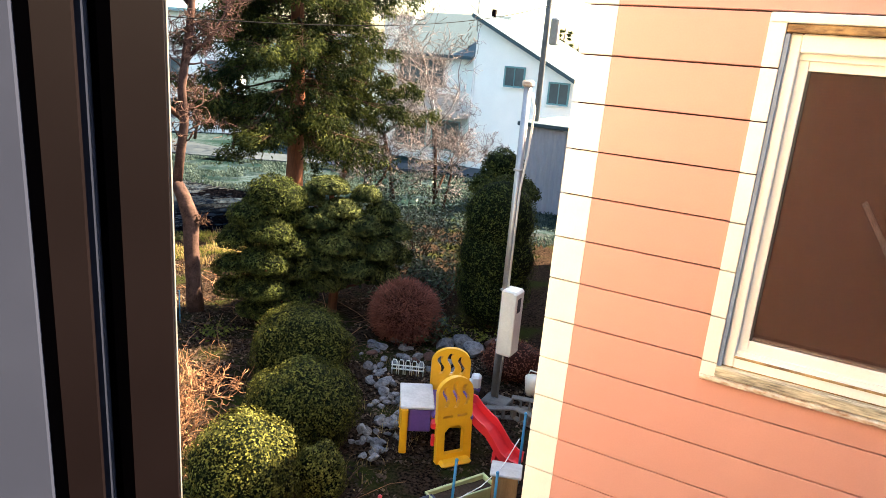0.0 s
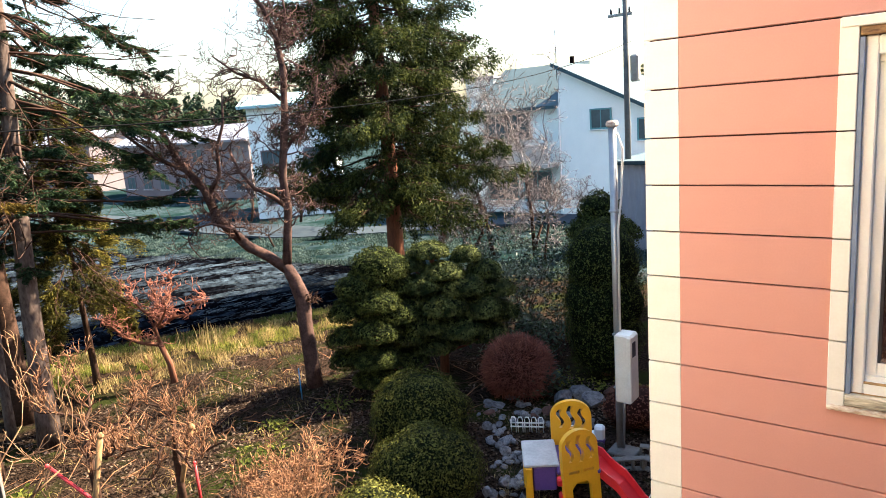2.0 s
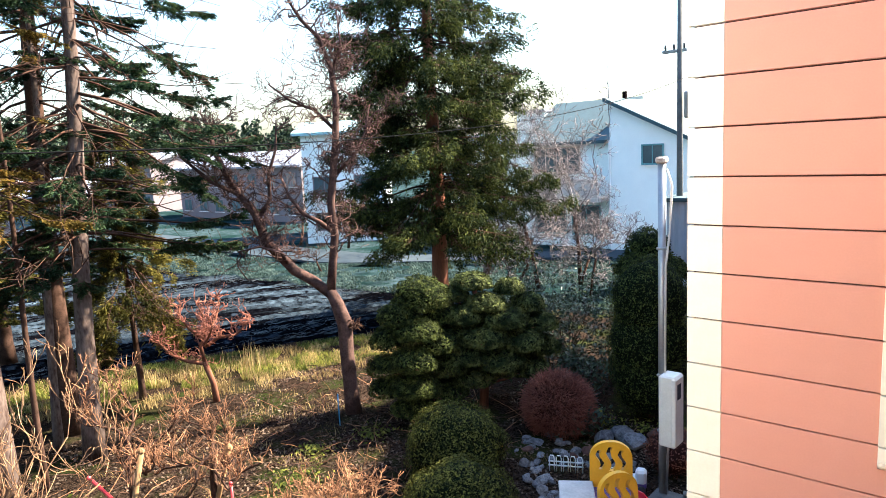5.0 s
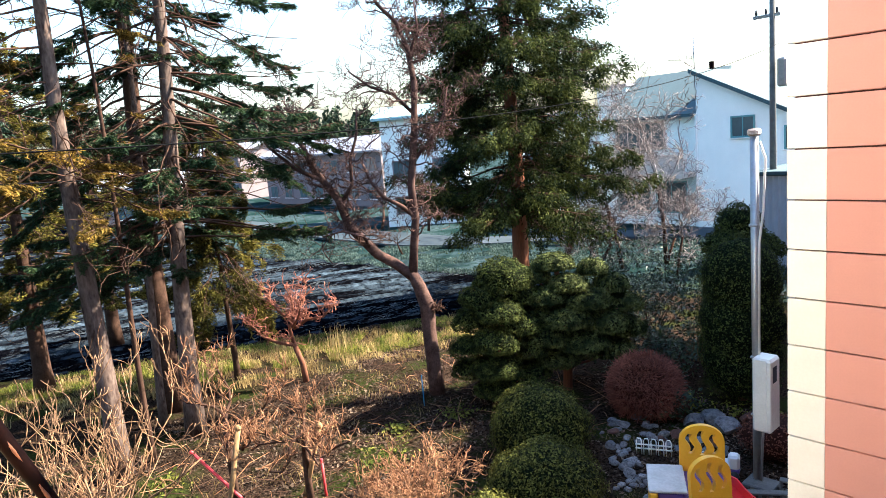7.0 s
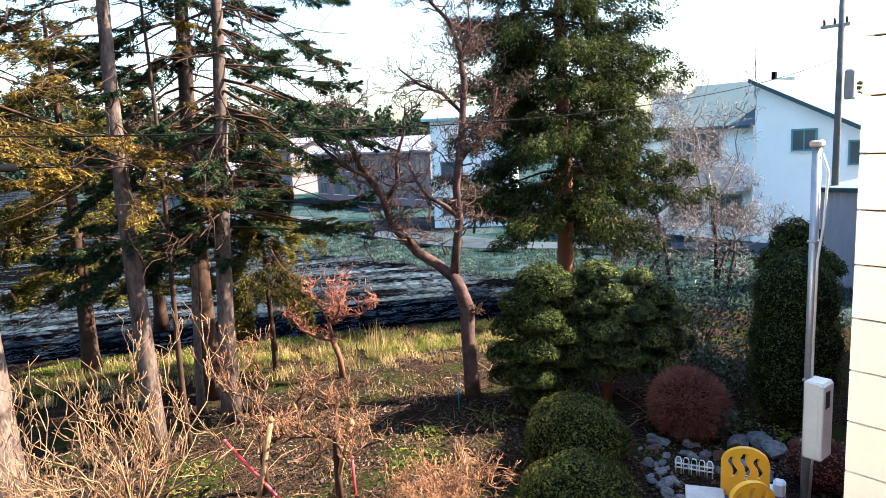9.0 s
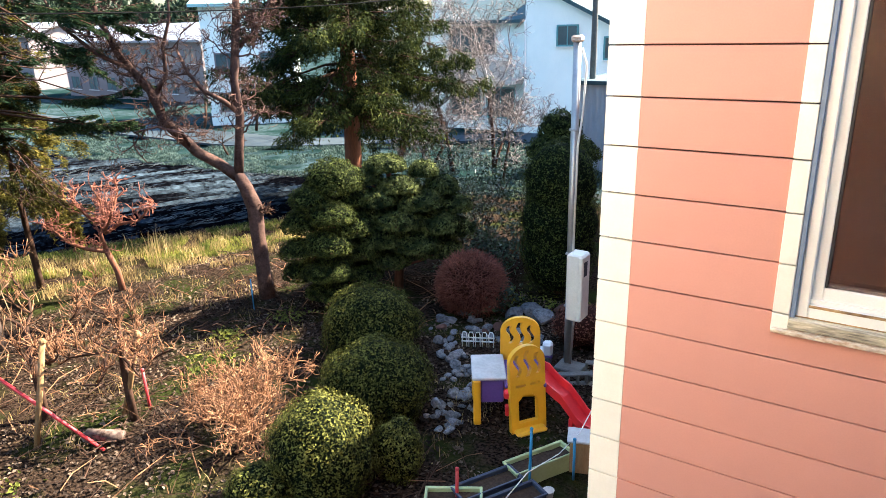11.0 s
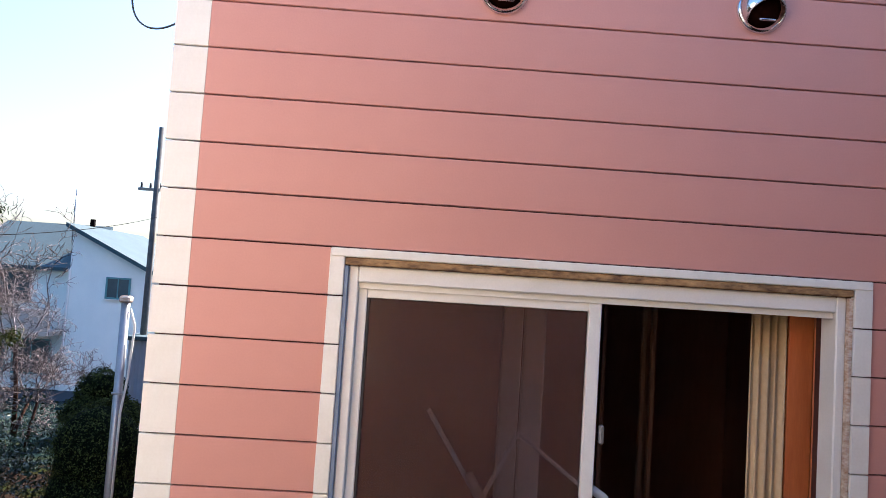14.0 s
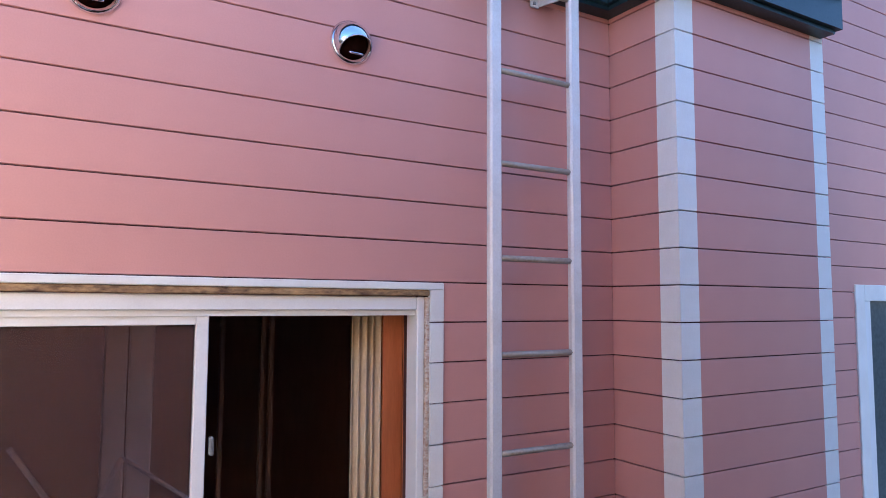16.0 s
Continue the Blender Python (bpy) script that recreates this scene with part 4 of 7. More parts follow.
def lane(x0, x1, half, lift, n=110):
    v = []
    for i in range(n + 1):
        x = x0 + (x1 - x0) * i / n
        for y in (road_line(x) - half, road_line(x) + half):
            v.append((x, y, float(ground_z(np.float64(x), np.float64(y))) + lift))
    f = [(2 * i, 2 * i + 2, 2 * i + 3, 2 * i + 1) for i in range(n)]
    ob = tagged(new("road", mesh_of("road", v, f, M["asphalt"])), "asphalt lane beyond the field, its bluish shade in the colour", "road", "", "structure")
    so = ob.modifiers.new("slab", "SOLIDIFY")
    so.thickness = 0.12
    return ob


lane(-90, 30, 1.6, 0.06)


# ---- plants ----
def grow(start, way, length, radius, depth, rng, spread=0.7, kids=(2, 4), bend=0.25, lift=0.15, shrink=0.62, steps=5, out=None, tips=None, least=0.0025):
    """Paths of a branch and all that grows from it."""
    out = [] if out is None else out
    p, d = np.array(start, float), unit(np.array(way, float))
    path = [(p.copy(), radius)]
    for k in range(steps):
        d = unit(d + rng.normal(0, bend, 3) * 0.9 + np.array([0, 0, lift]) * 0.3)
        p = p + d * length / steps
        path.append((p.copy(), max(least, radius * (1 - 0.55 * (k + 1) / steps))))
    out.append(path)
    if tips is not None:
        tips.append((p.copy(), d.copy()))
    if depth > 0:
        for _ in range(rng.integers(kids[0], kids[1] + 1)):
            k = rng.integers(max(1, steps // 3), steps + 1)
            q, r = path[k]
            side = unit(rng.normal(0, 1, 3))
            nd = unit(d + side * spread + np.array([0, 0, lift]))
            grow(q, nd, length * shrink * rng.uniform(0.7, 1.2), max(least, r * 0.68), depth - 1, rng, spread, kids, bend, lift, shrink, steps, out, tips, least)
    return out


def ellipsoid(name, c, r, material, parent, rough=0.08, seg=24, seed=0):
    bm = bmesh.new()
    bmesh.ops.create_icosphere(bm, subdivisions=3, radius=1.0)
    for v in bm.verts:
        k = 1 + rough * noise.noise((v.co * 2.2) + Vector((seed * 3.1, seed, 0))) * 2
        v.co = Vector((v.co.x * r[0] * k + c[0], v.co.y * r[1] * k + c[1], v.co.z * r[2] * k + c[2]))
    return part(name, bm, material, parent, "", True)


def shell_leaves(name, c, r, count, size, material, parent, rough=0.08, seed=0, lower=-0.6, jitter=0.35, aspect=0.55, inner=0.78):
    """Leaves over a lumpy rounded crown."""
    D = unit(RNG.normal(0, 1, (int(count * 1.7), 3)))
    D = D[D[:, 2] > lower][:count]
    k = np.array([1 + rough * 2 * noise.noise((Vector(d) * 2.2) + Vector((seed * 3.1, seed, 0))) for d in D])
    k2 = np.array([1 + 0.035 * noise.noise(Vector(d) * 9.0) for d in D])
    P = np.array(c) + D * np.array(r) * (k * k2 * RNG.uniform(inner, 1.03, len(D)))[:, None]
    N = unit(D / np.array(r))
    return part_mesh(name, leaf_mesh(name, P, N, size, material, aspect, jitter=jitter), parent)


def dome_bush(at, r, h, label, leaf="leaf_azalea", count=9000, size=0.046, seed=0, core="core", category="bush", group="clipped bushes", rough=0.08):
    z = float(ground_z(np.float64(at[0]), np.float64(at[1])))
    ob = thing("clipped_bush", (at[0], at[1], z), label, category, group)
    c, rr = (0, 0, h * 0.42), (r, r * 0.95, h * 0.58)
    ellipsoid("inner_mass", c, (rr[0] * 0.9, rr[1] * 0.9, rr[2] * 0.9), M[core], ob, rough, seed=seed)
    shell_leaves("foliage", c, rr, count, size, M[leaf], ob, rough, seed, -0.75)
    rng = np.random.default_rng(seed + 50)
    paths = []
    for _ in range(7):
        a = rng.uniform(0, 6.28)
        grow((0, 0, 0), (math.cos(a) * 0.7, math.sin(a) * 0.7, 1), h * 0.5, 0.015, 1, rng, out=paths)
    tubes("stem", paths, M["bark_brown"], ob)
    return ob


dome_bush((-5.93, 7.38), 0.76, 1.05, "clipped dark green azalea dome beside the stones", count=24000, size=0.034, seed=1)
dome_bush((-4.83, 6.13), 0.72, 0.97, "clipped green azalea dome beside the toy slide", count=24000, size=0.034, seed=2)
dome_bush((-4.32, 4.62), 0.57, 1.14, "sunlit clipped boxwood ball", "leaf_box", 20000, 0.031, 3)
dome_bush((-3.86, 5.27), 0.29, 0.66, "small sunlit clipped boxwood ball", "leaf_box", 8000, 0.031, 4)
dome_bush((-4.62, 4.0), 0.34, 0.6, "low clipped boxwood ball", "leaf_box", 7000, 0.031, 5)


def fuzz_bush(at, r, h, label, seed, count=4200):
    """A clipped bush of fine bare twigs that all point outwards."""
    z = float(ground_z(np.float64(at[0]), np.float64(at[1])))
    ob = thing("twiggy_dome", (at[0], at[1], z), label, "bush")
    rng = np.random.default_rng(seed)
    c = np.array((0, 0, h * 0.44))
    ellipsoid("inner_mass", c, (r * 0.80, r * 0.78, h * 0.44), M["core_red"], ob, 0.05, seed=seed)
    D = unit(rng.normal(0, 1, (count * 2, 3)))
    D = D[D[:, 2] > -0.7][:count]
    R = np.array((r, r * 0.96, h * 0.56))
    paths = []
    for d in D:
        k = 1 + 0.05 * noise.noise(Vector(d) * 3.0) + rng.normal(0, 0.025)
        a, e = c + d * R * 0.80 + rng.normal(0, 0.03, 3), c + d * R * k + rng.normal(0, 0.035, 3)
        paths.append([(a, 0.004), ((a + e) / 2 + rng.normal(0, 0.02, 3), 0.0035), (e, 0.0022)])
    tagged(tubes("twig_shell", paths, M["twig_dull"], ob, "", 3), "", "", "", "stuff")
    shell_leaves("foliage", c, R, 14000, 0.020, M["leaf_red"], ob, 0.03, seed, -0.75, 0.9, 0.5, 0.8)
    for k in range(5):
        a = k * 1.26
        rod("stem", (0.05 * math.cos(a), 0.05 * math.sin(a), -0.03), (0.3 * math.cos(a), 0.3 * math.sin(a), 0.45), 0.014, M["bark_brown"], ob, "", 6)
    return ob


fuzz_bush((-5.45, 9.45), 0.61, 1.03, "rounded dull red twiggy bush among stones", 6)
dome_bush((-3.4, 9.35), 0.5, 0.55, "low dark red shrub by the pole", "leaf_red", 3500, 0.035, 7, "core_red", "shrub", "")


def column_bush():
    ob = thing("column_bush", (-4.52, 10.85, 0), "tall clipped dark yew column", "bush")
    for k, (z, r) in enumerate(((0.75, 0.66), (1.35, 0.71), (2.02, 0.66))):
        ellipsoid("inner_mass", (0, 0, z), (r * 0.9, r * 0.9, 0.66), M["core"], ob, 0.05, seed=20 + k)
        shell_leaves("foliage", (0, 0, z), (r, r, 0.74), 14000, 0.038, M["leaf_yew"], ob, 0.05, 20 + k, -0.95)
    tubes("trunk", [[((0, 0, 0), 0.08), ((0, 0, 1.0), 0.06), ((0.03, 0, 2.0), 0.03)]], M["bark_red"], ob)
    return ob


column_bush()


def pad_leaves(name, c, rx, ry, rz, count, size, material, parent, seed):
    """Leaves over a clipped pad: a domed top, a tucked-in flat underside, a wavering rim."""
    D = unit(RNG.normal(0, 1, (count * 2, 3)))
    D = D[D[:, 2] > -0.45][:count]
    k = np.array([1 + 0.16 * noise.noise(Vector(d) * 2.4 + Vector((seed * 1.7, 0, seed))) + 0.09 * noise.noise(Vector(d) * 7.0 + Vector((0, seed, 0))) for d in D])
    D2 = D.copy()
    D2[:, 2] = np.where(D[:, 2] < 0, D[:, 2] * 0.5, D[:, 2])
    P = np.array(c) + D2 * np.array((rx, ry, rz)) * (k * RNG.uniform(0.86, 1.03, len(D)))[:, None]
    return part_mesh(name, leaf_mesh(name, P, unit(D / np.array((rx, ry, rz))), size, material, 0.42, jitter=0.45), parent)


def tiered_tree(at, label, tiers, trunk, leaf="leaf_yew", size=0.045, seed=0, density=5200):
    """A cloud-pruned tree: clipped pads of foliage on a bare trunk. Tiers: to the side, back, height of the pad's rim, radius, thickness."""
    ob = thing("tiered_tree", (at[0], at[1], 0), label, "tree", "cloud-pruned trees")
    s, b = np.array((-0.70, -0.71, 0.0)), np.array((-0.71, 0.70, 0.0))
    path = [(s * x + np.array((0, 0, z)), r) for x, z, r in trunk]
    tubes("trunk", [path], M["bark_red"], ob, "", 8)
    for k, (x, y, z, rx, rz) in enumerate(tiers):
        rx, rz = rx * 0.90, rz * 1.28
        p = s * x + b * y + np.array((0, 0, z))
        zs = max(0.25, z - 0.3)
        q = np.array([np.interp(zs, [a[0][2] for a in path], [a[0][i] for a in path]) for i in range(2)] + [zs])
        tubes("limb", [[(q, 0.026), ((p + q) / 2 - np.array((0, 0, 0.05)), 0.02), (p, 0.012)]], M["bark_red"], ob)
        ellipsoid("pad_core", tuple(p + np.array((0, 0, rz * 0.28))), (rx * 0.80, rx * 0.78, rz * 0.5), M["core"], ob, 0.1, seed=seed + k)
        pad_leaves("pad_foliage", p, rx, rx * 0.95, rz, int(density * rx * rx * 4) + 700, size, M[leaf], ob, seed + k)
    return ob


tiered_tree((-7.72, 8.62), "cloud-pruned dark yew with rounded tiers", [
    (-0.08, 0, 2.12, 0.56, 0.34), (0.30, -0.15, 1.86, 0.42, 0.24), (-0.40, 0.05, 1.80, 0.36, 0.24), (0.02, -0.3, 1.62, 0.48, 0.22),
    (0.46, 0.0, 1.42, 0.44, 0.22), (-0.32, -0.2, 1.36, 0.44, 0.22), (0.10, -0.4, 1.14, 0.50, 0.22), (0.58, -0.1, 0.98, 0.40, 0.20), (-0.45, -0.1, 0.92, 0.44, 0.22),
    (0.12, -0.4, 0.70, 0.52, 0.20), (0.60, 0.0, 0.56, 0.36, 0.18), (-0.40, -0.1, 0.48, 0.46, 0.20), (0.15, -0.3, 0.30, 0.44, 0.16), (0.1, 0.4, 1.5, 0.6, 0.3), (0.0, 0.4, 0.8, 0.62, 0.3)],
    [(0.02, -0.05, 0.075), (0.05, 0.5, 0.062), (-0.03, 1.1, 0.05), (0.02, 1.7, 0.035), (-0.05, 2.2, 0.02)], seed=31)
tiered_tree((-7.0, 9.65), "cloud-pruned pine with spreading pale-tipped pads", [
    (0.25, 0, 2.30, 0.42, 0.17), (-0.42, 0, 2.16, 0.30, 0.16), (0.62, 0, 2.10, 0.34, 0.15), (0.05, -0.2, 1.96, 0.42, 0.16), (-0.72, 0, 1.86, 0.36, 0.18), (0.42, -0.2, 1.76, 0.42, 0.18),
    (-0.25, -0.3, 1.68, 0.46, 0.20), (-0.92, -0.1, 1.52, 0.38, 0.18), (0.70, -0.1, 1.44, 0.38, 0.18), (0.10, -0.4, 1.40, 0.48, 0.20), (-0.55, -0.3, 1.26, 0.48, 0.20), (0.45, -0.3, 1.08, 0.46, 0.20),
    (-0.95, 0, 1.06, 0.40, 0.20), (-0.15, -0.4, 0.98, 0.50, 0.20), (-0.65, -0.2, 0.76, 0.46, 0.20), (0.30, -0.2, 0.66, 0.46, 0.20), (-0.2, 0.3, 1.4, 0.7, 0.3), (-0.2, 0.3, 0.7, 0.6, 0.3)],
    [(0.12, -0.05, 0.09), (0.08, 0.7, 0.075), (0.10, 1.4, 0.06), (0.16, 2.0, 0.045), (0.22, 2.35, 0.03)], "leaf_pine", 0.062, 47, 3200)
tiered_tree((-5.55, 13.1), "small cloud-pruned conifer behind the yew column", [
    (0.0, 0, 2.45, 0.5, 0.36), (0.28, -0.2, 2.1, 0.5, 0.3), (-0.35, -0.1, 2.0, 0.5, 0.3), (0.1, -0.3, 1.65, 0.6, 0.3), (0.0, 0, 1.1, 0.7, 0.35)],
    [(0, -0.05, 0.07), (0.02, 1.0, 0.06), (0, 2.5, 0.03)], "leaf_yew", 0.06, 58, 2600)


def leafy_shrub(at, r, h, label, leaf, count, size, seed, name="shrub", loose=0.5):
    z0 = float(ground_z(np.float64(at[0]), np.float64(at[1])))
    ob = thing(name, (at[0], at[1], z0), label, "shrub")
    rng = np.random.default_rng(seed)
    paths, tips = [], []
    for _ in range(9):
        a = rng.uniform(0, 6.28)
        grow((0, 0, 0), (math.cos(a) * 0.6, math.sin(a) * 0.6, 1), h * 0.62, 0.018, 3, rng, 0.8, (2, 4), out=paths, tips=tips)
    k = r / max(0.2, max(abs(p[0][0]) for p in tips))
    tubes("stem", paths, M["bark_brown"], ob, "", 4)
    T = np.array([p for p, d in tips])
    T[:, :2] *= 1.0
    idx = RNG.integers(0, len(T), count)
    P = T[idx] + RNG.normal(0, 0.16 * r, (count, 3))
    P[:, 2] = np.abs(P[:, 2])
    part_mesh("foliage", leaf_mesh("foliage", P, np.tile([0, -0.3, 1.0], (count, 1)), size, M[leaf], 0.5, jitter=0.7), ob)
    return ob


leafy_shrub((-6.7, 12.1), 0.9, 2.2, "glossy broadleaf evergreen shrub", "leaf_glossy", 3600, 0.085, 61)
leafy_shrub((-4.85, 9.5), 0.4, 0.6, "low leafy plant beside the stones", "leaf_glossy", 500, 0.10, 62)
leafy_shrub((-5.9, 10.8), 0.6, 1.0, "low shaded evergreen undergrowth", "leaf_glossy", 1400, 0.09, 63)


def twig_bush(name, at, h, spread_r, stems, material, label, seed, depth=3, radius=0.012, kids=(2, 4), up=1.0, lift=0.2, shrink=0.6, category="shrub", bend=0.34):
    z0 = float(ground_z(np.float64(at[0]), np.float64(at[1])))
    ob = thing(name, (at[0], at[1], z0), label, category)
    rng = np.random.default_rng(seed)
    for _ in range(stems):
        paths = []
        a, q = rng.uniform(0, 6.28), rng.uniform(0.1, 1)
        grow((math.cos(a) * 0.12 * q, math.sin(a) * 0.12 * q, -0.02), (math.cos(a) * spread_r * q, math.sin(a) * spread_r * q, up), h * rng.uniform(0.4, 0.62), radius * rng.uniform(0.7, 1.2), depth, rng, 0.8, kids, bend, lift, shrink, out=paths, least=0.0045)
        tubes("stem", paths, M[material], ob, "", 4)
    return ob


twig_bush("twiggy_shrub", (-5.75, 4.75), 1.3, 0.9, 15, "twig_orange", "bare orange-brown twiggy shrub in sunlight", 71, 3, 0.014, (3, 5))
twig_bush("twiggy_shrub", (-6.4, 5.2), 1.15, 0.9, 10, "twig_orange", "bare orange-brown twiggy shrub in sunlight", 72, 3, 0.013, (3, 5))
twig_bush("tall_twiggy_shrub", (-8.35, 2.1), 3.2, 0.85, 20, "twig_tan", "tall fan of bare tan stems", 73, 4, 0.017, (1, 3), 1.0, 0.35, bend=0.24)
twig_bush("tall_twiggy_shrub", (-8.2, 1.3), 2.9, 0.9, 17, "twig_tan", "tall fan of bare tan stems", 74, 4, 0.016, (1, 3), 1.0, 0.35, bend=0.24)


def pruned_tree(at, label, seed, h=1.2, twig="twig_red"):
    """A low fruit tree: crooked trunk, a few limbs, upright red shoots."""
    z0 = float(ground_z(np.float64(at[0]), np.float64(at[1])))
    ob = thing("fruit_tree", (at[0], at[1], z0), label, "tree")
    rng = np.random.default_rng(seed)
    tubes("trunk", [[(np.array((0, 0, -0.05)), 0.055), (np.array((-0.08, 0.03, h * 0.4)), 0.048), (np.array((-0.02, 0, h * 0.75)), 0.042), (np.array((0.03, 0, h)), 0.036)]], M["bark_brown"], ob, "", 7)
    limbs, shoots = [], []
    for k in range(5):
        a = k * 1.26 + rng.uniform(-0.3, 0.3)
        mine = []
        grow((0.02, 0, h * rng.uniform(0.75, 1.0)), (math.cos(a), math.sin(a), 0.30), h * 0.72, 0.026, 1, rng, 0.7, (2, 3), 0.45, 0.3, 0.6, out=mine)
        limbs += mine
        for path in mine:
            for q, r in path[1:]:
                for _ in range(3):
                    grow(q, (rng.normal(0, 0.5), rng.normal(0, 0.5), 0.8), h * rng.uniform(0.08, 0.22), 0.0075, 1, rng, 0.7, (1, 2), out=shoots, steps=3)
    for limb in limbs:
        tubes("limb", [limb], M["bark_brown"], ob, "", 5)
    tagged(tubes("young_growth", shoots, M[twig], ob, "", 4), "", "", "", "stuff")
    return ob


def bowl_tree():
    """The pruned tree on the bank: a short leaning trunk, a bowl of crooked limbs, stubby reddish shoots."""
    at = (-11.7, 7.0)
    ob = thing("fruit_tree", (*at, float(ground_z(np.float64(at[0]), np.float64(at[1])))), "pruned fruit tree with a bowl of reddish bare shoots", "tree")
    rng = np.random.default_rng(81)
    s, b = np.array((-0.50, -0.866, 0.0)), np.array((-0.866, 0.50, 0.0))

    def at3(side, back, z):
        return s * side + b * back + np.array((0, 0, z))
    tubes("trunk", [[(at3(0.0, 0, -0.1), 0.07), (at3(0.03, 0, 0.4), 0.062), (at3(0.16, 0, 0.86), 0.055)]], M["bark_red"], ob, "", 8)
    plans = [
        [(0.16, 0, 0.82, 0.045), (0.45, -0.05, 0.92, 0.036), (0.72, -0.1, 1.10, 0.030), (0.92, -0.1, 1.36, 0.022), (1.06, -0.1, 1.52, 0.014)],
        [(0.15, 0, 0.84, 0.045), (0.20, 0.1, 1.15, 0.036), (0.08, 0.1, 1.40, 0.030), (0.10, 0.15, 1.75, 0.020), (0.2, 0.2, 1.98, 0.012)],
        [(0.12, 0, 1.15, 0.036), (-0.15, -0.1, 1.32, 0.032), (-0.48, -0.1, 1.34, 0.026), (-0.70, -0.1, 1.55, 0.018), (-0.78, -0.1, 1.68, 0.012)],
        [(0.12, 0.05, 1.3, 0.030), (0.38, 0.2, 1.50, 0.026), (0.55, 0.3, 1.76, 0.018), (0.5, 0.3, 1.95, 0.01)],
        [(0.10, 0.05, 1.35, 0.030), (-0.12, 0.3, 1.58, 0.024), (-0.22, 0.4, 1.85, 0.016), (-0.2, 0.4, 2.05, 0.01)],
        [(0.14, -0.05, 1.2, 0.030), (0.05, -0.35, 1.38, 0.024), (-0.05, -0.55, 1.62, 0.016), (0.0, -0.6, 1.85, 0.01)]]
    shoots = []
    for plan in plans:
        pts = [(at3(*p[:3]), p[3]) for p in plan]
        tubes("limb", [pts], M["bark_red"], ob, "", 6)
        for k in range(len(pts) - 1):
            for _ in range(5 + 5 * (k > 0)):
                q = pts[k][0] + (pts[k + 1][0] - pts[k][0]) * rng.random()
                grow(q, (rng.normal(0, 0.8), rng.normal(0, 0.8), rng.uniform(0.1, 1.0)), rng.uniform(0.10, 0.34), 0.011, 1, rng, 0.9, (2, 4), 0.5, 0.3, 0.6, 4, out=shoots, least=0.006)
    tagged(tubes("young_growth", shoots, M["twig_red"], ob, "", 4), "", "", "", "stuff")
    return ob


bowl_tree()
pruned_tree((-7.35, 4.4), "low crooked fruit tree with bare shoots", 82, 1.1, "twig_orange")
pruned_tree((-8.3, 3.8), "low crooked fruit tree with bare shoots", 83, 1.2, "twig_orange")


def forked_tree():
    """The bare tree that forks at head height, one limb leaning far to the side."""
    at = (-9.14, 8.2)
    ob = thing("forked_tree", (*at, 0), "bare forked fruit tree with crooked limbs and fine twigs", "tree")
    rng = np.random.default_rng(91)
    # along: to the side of the view; the tree spreads in this plane
    s = unit(np.array((-0.59, -0.80, 0.0)))
    b = np.array((-0.80, 0.59, 0.0))

    def at3(side, back, z):
        return s * side + b * back + np.array((0, 0, z))
    trunk = [(at3(-0.04, -0.2, -0.15), 0.165), (at3(-0.02, -0.12, 0.5), 0.135), (at3(0.0, -0.05, 1.15), 0.13), (at3(-0.01, 0, 1.62), 0.145), (at3(0.10, 0, 2.0), 0.12), (at3(0.22, 0, 2.28), 0.10)]
    left = [(at3(0.16, 0, 2.15), 0.095), (at3(0.48, 0.05, 2.45), 0.095), (at3(0.80, 0.1, 2.66), 0.09), (at3(1.24, 0.1, 3.2), 0.085), (at3(1.39, 0.1, 3.72), 0.072), (at3(1.78, 0.2, 4.3), 0.06), (at3(1.98, 0.2, 4.9), 0.038), (at3(2.04, 0.2, 5.26), 0.02)]
    right = [(at3(0.2, 0, 2.2), 0.085), (at3(0.13, -0.05, 2.75), 0.075), (at3(0.06, -0.1, 3.25), 0.072), (at3(0.09, -0.1, 3.82), 0.068), (at3(-0.06, -0.1, 4.8), 0.064), (at3(-0.14, 0, 5.59), 0.056), (at3(-0.08, 0, 6.2), 0.05), (at3(0.08, 0, 6.65), 0.04), (at3(0.36, 0, 6.95), 0.03), (at3(0.56, 0, 7.3), 0.02), (at3(0.66, 0, 7.65), 0.01)]
    sides = [
        [(at3(0.07, -0.1, 3.3), 0.05), (at3(0.3, -0.2, 3.52), 0.042), (at3(0.58, -0.3, 3.7), 0.036), (at3(0.78, -0.3, 3.98), 0.028), (at3(0.92, -0.3, 4.4), 0.016)],
        [(at3(1.36, 0.1, 3.6), 0.05), (at3(1.12, 0.1, 3.95), 0.04), (at3(1.10, 0.1, 4.4), 0.034), (at3(0.95, 0.0, 4.8), 0.024), (at3(0.9, 0.0, 5.3), 0.012)],
        [(at3(1.6, 0.15, 4.05), 0.045), (at3(2.05, 0.1, 4.3), 0.036), (at3(2.5, 0.1, 4.75), 0.026), (at3(2.72, 0.1, 5.3), 0.014)],
        [(at3(-0.08, 0, 5.1), 0.04), (at3(0.25, 0, 5.45), 0.032), (at3(0.62, 0, 5.6), 0.024), (at3(0.98, 0, 5.9), 0.014)],
        [(at3(0.0, 0, 4.3), 0.04), (at3(-0.35, -0.1, 4.6), 0.03), (at3(-0.6, -0.1, 5.05), 0.02), (at3(-0.7, -0.1, 5.5), 0.01)],
        [(at3(-0.1, 0, 6.1), 0.03), (at3(-0.28, 0, 6.5), 0.022), (at3(-0.25, 0, 7.1), 0.012)],
        [(at3(0.9, 0.1, 2.75), 0.04), (at3(1.0, -0.2, 3.05), 0.03), (at3(1.35, -0.4, 3.2), 0.02), (at3(1.7, -0.5, 3.15), 0.01)]]
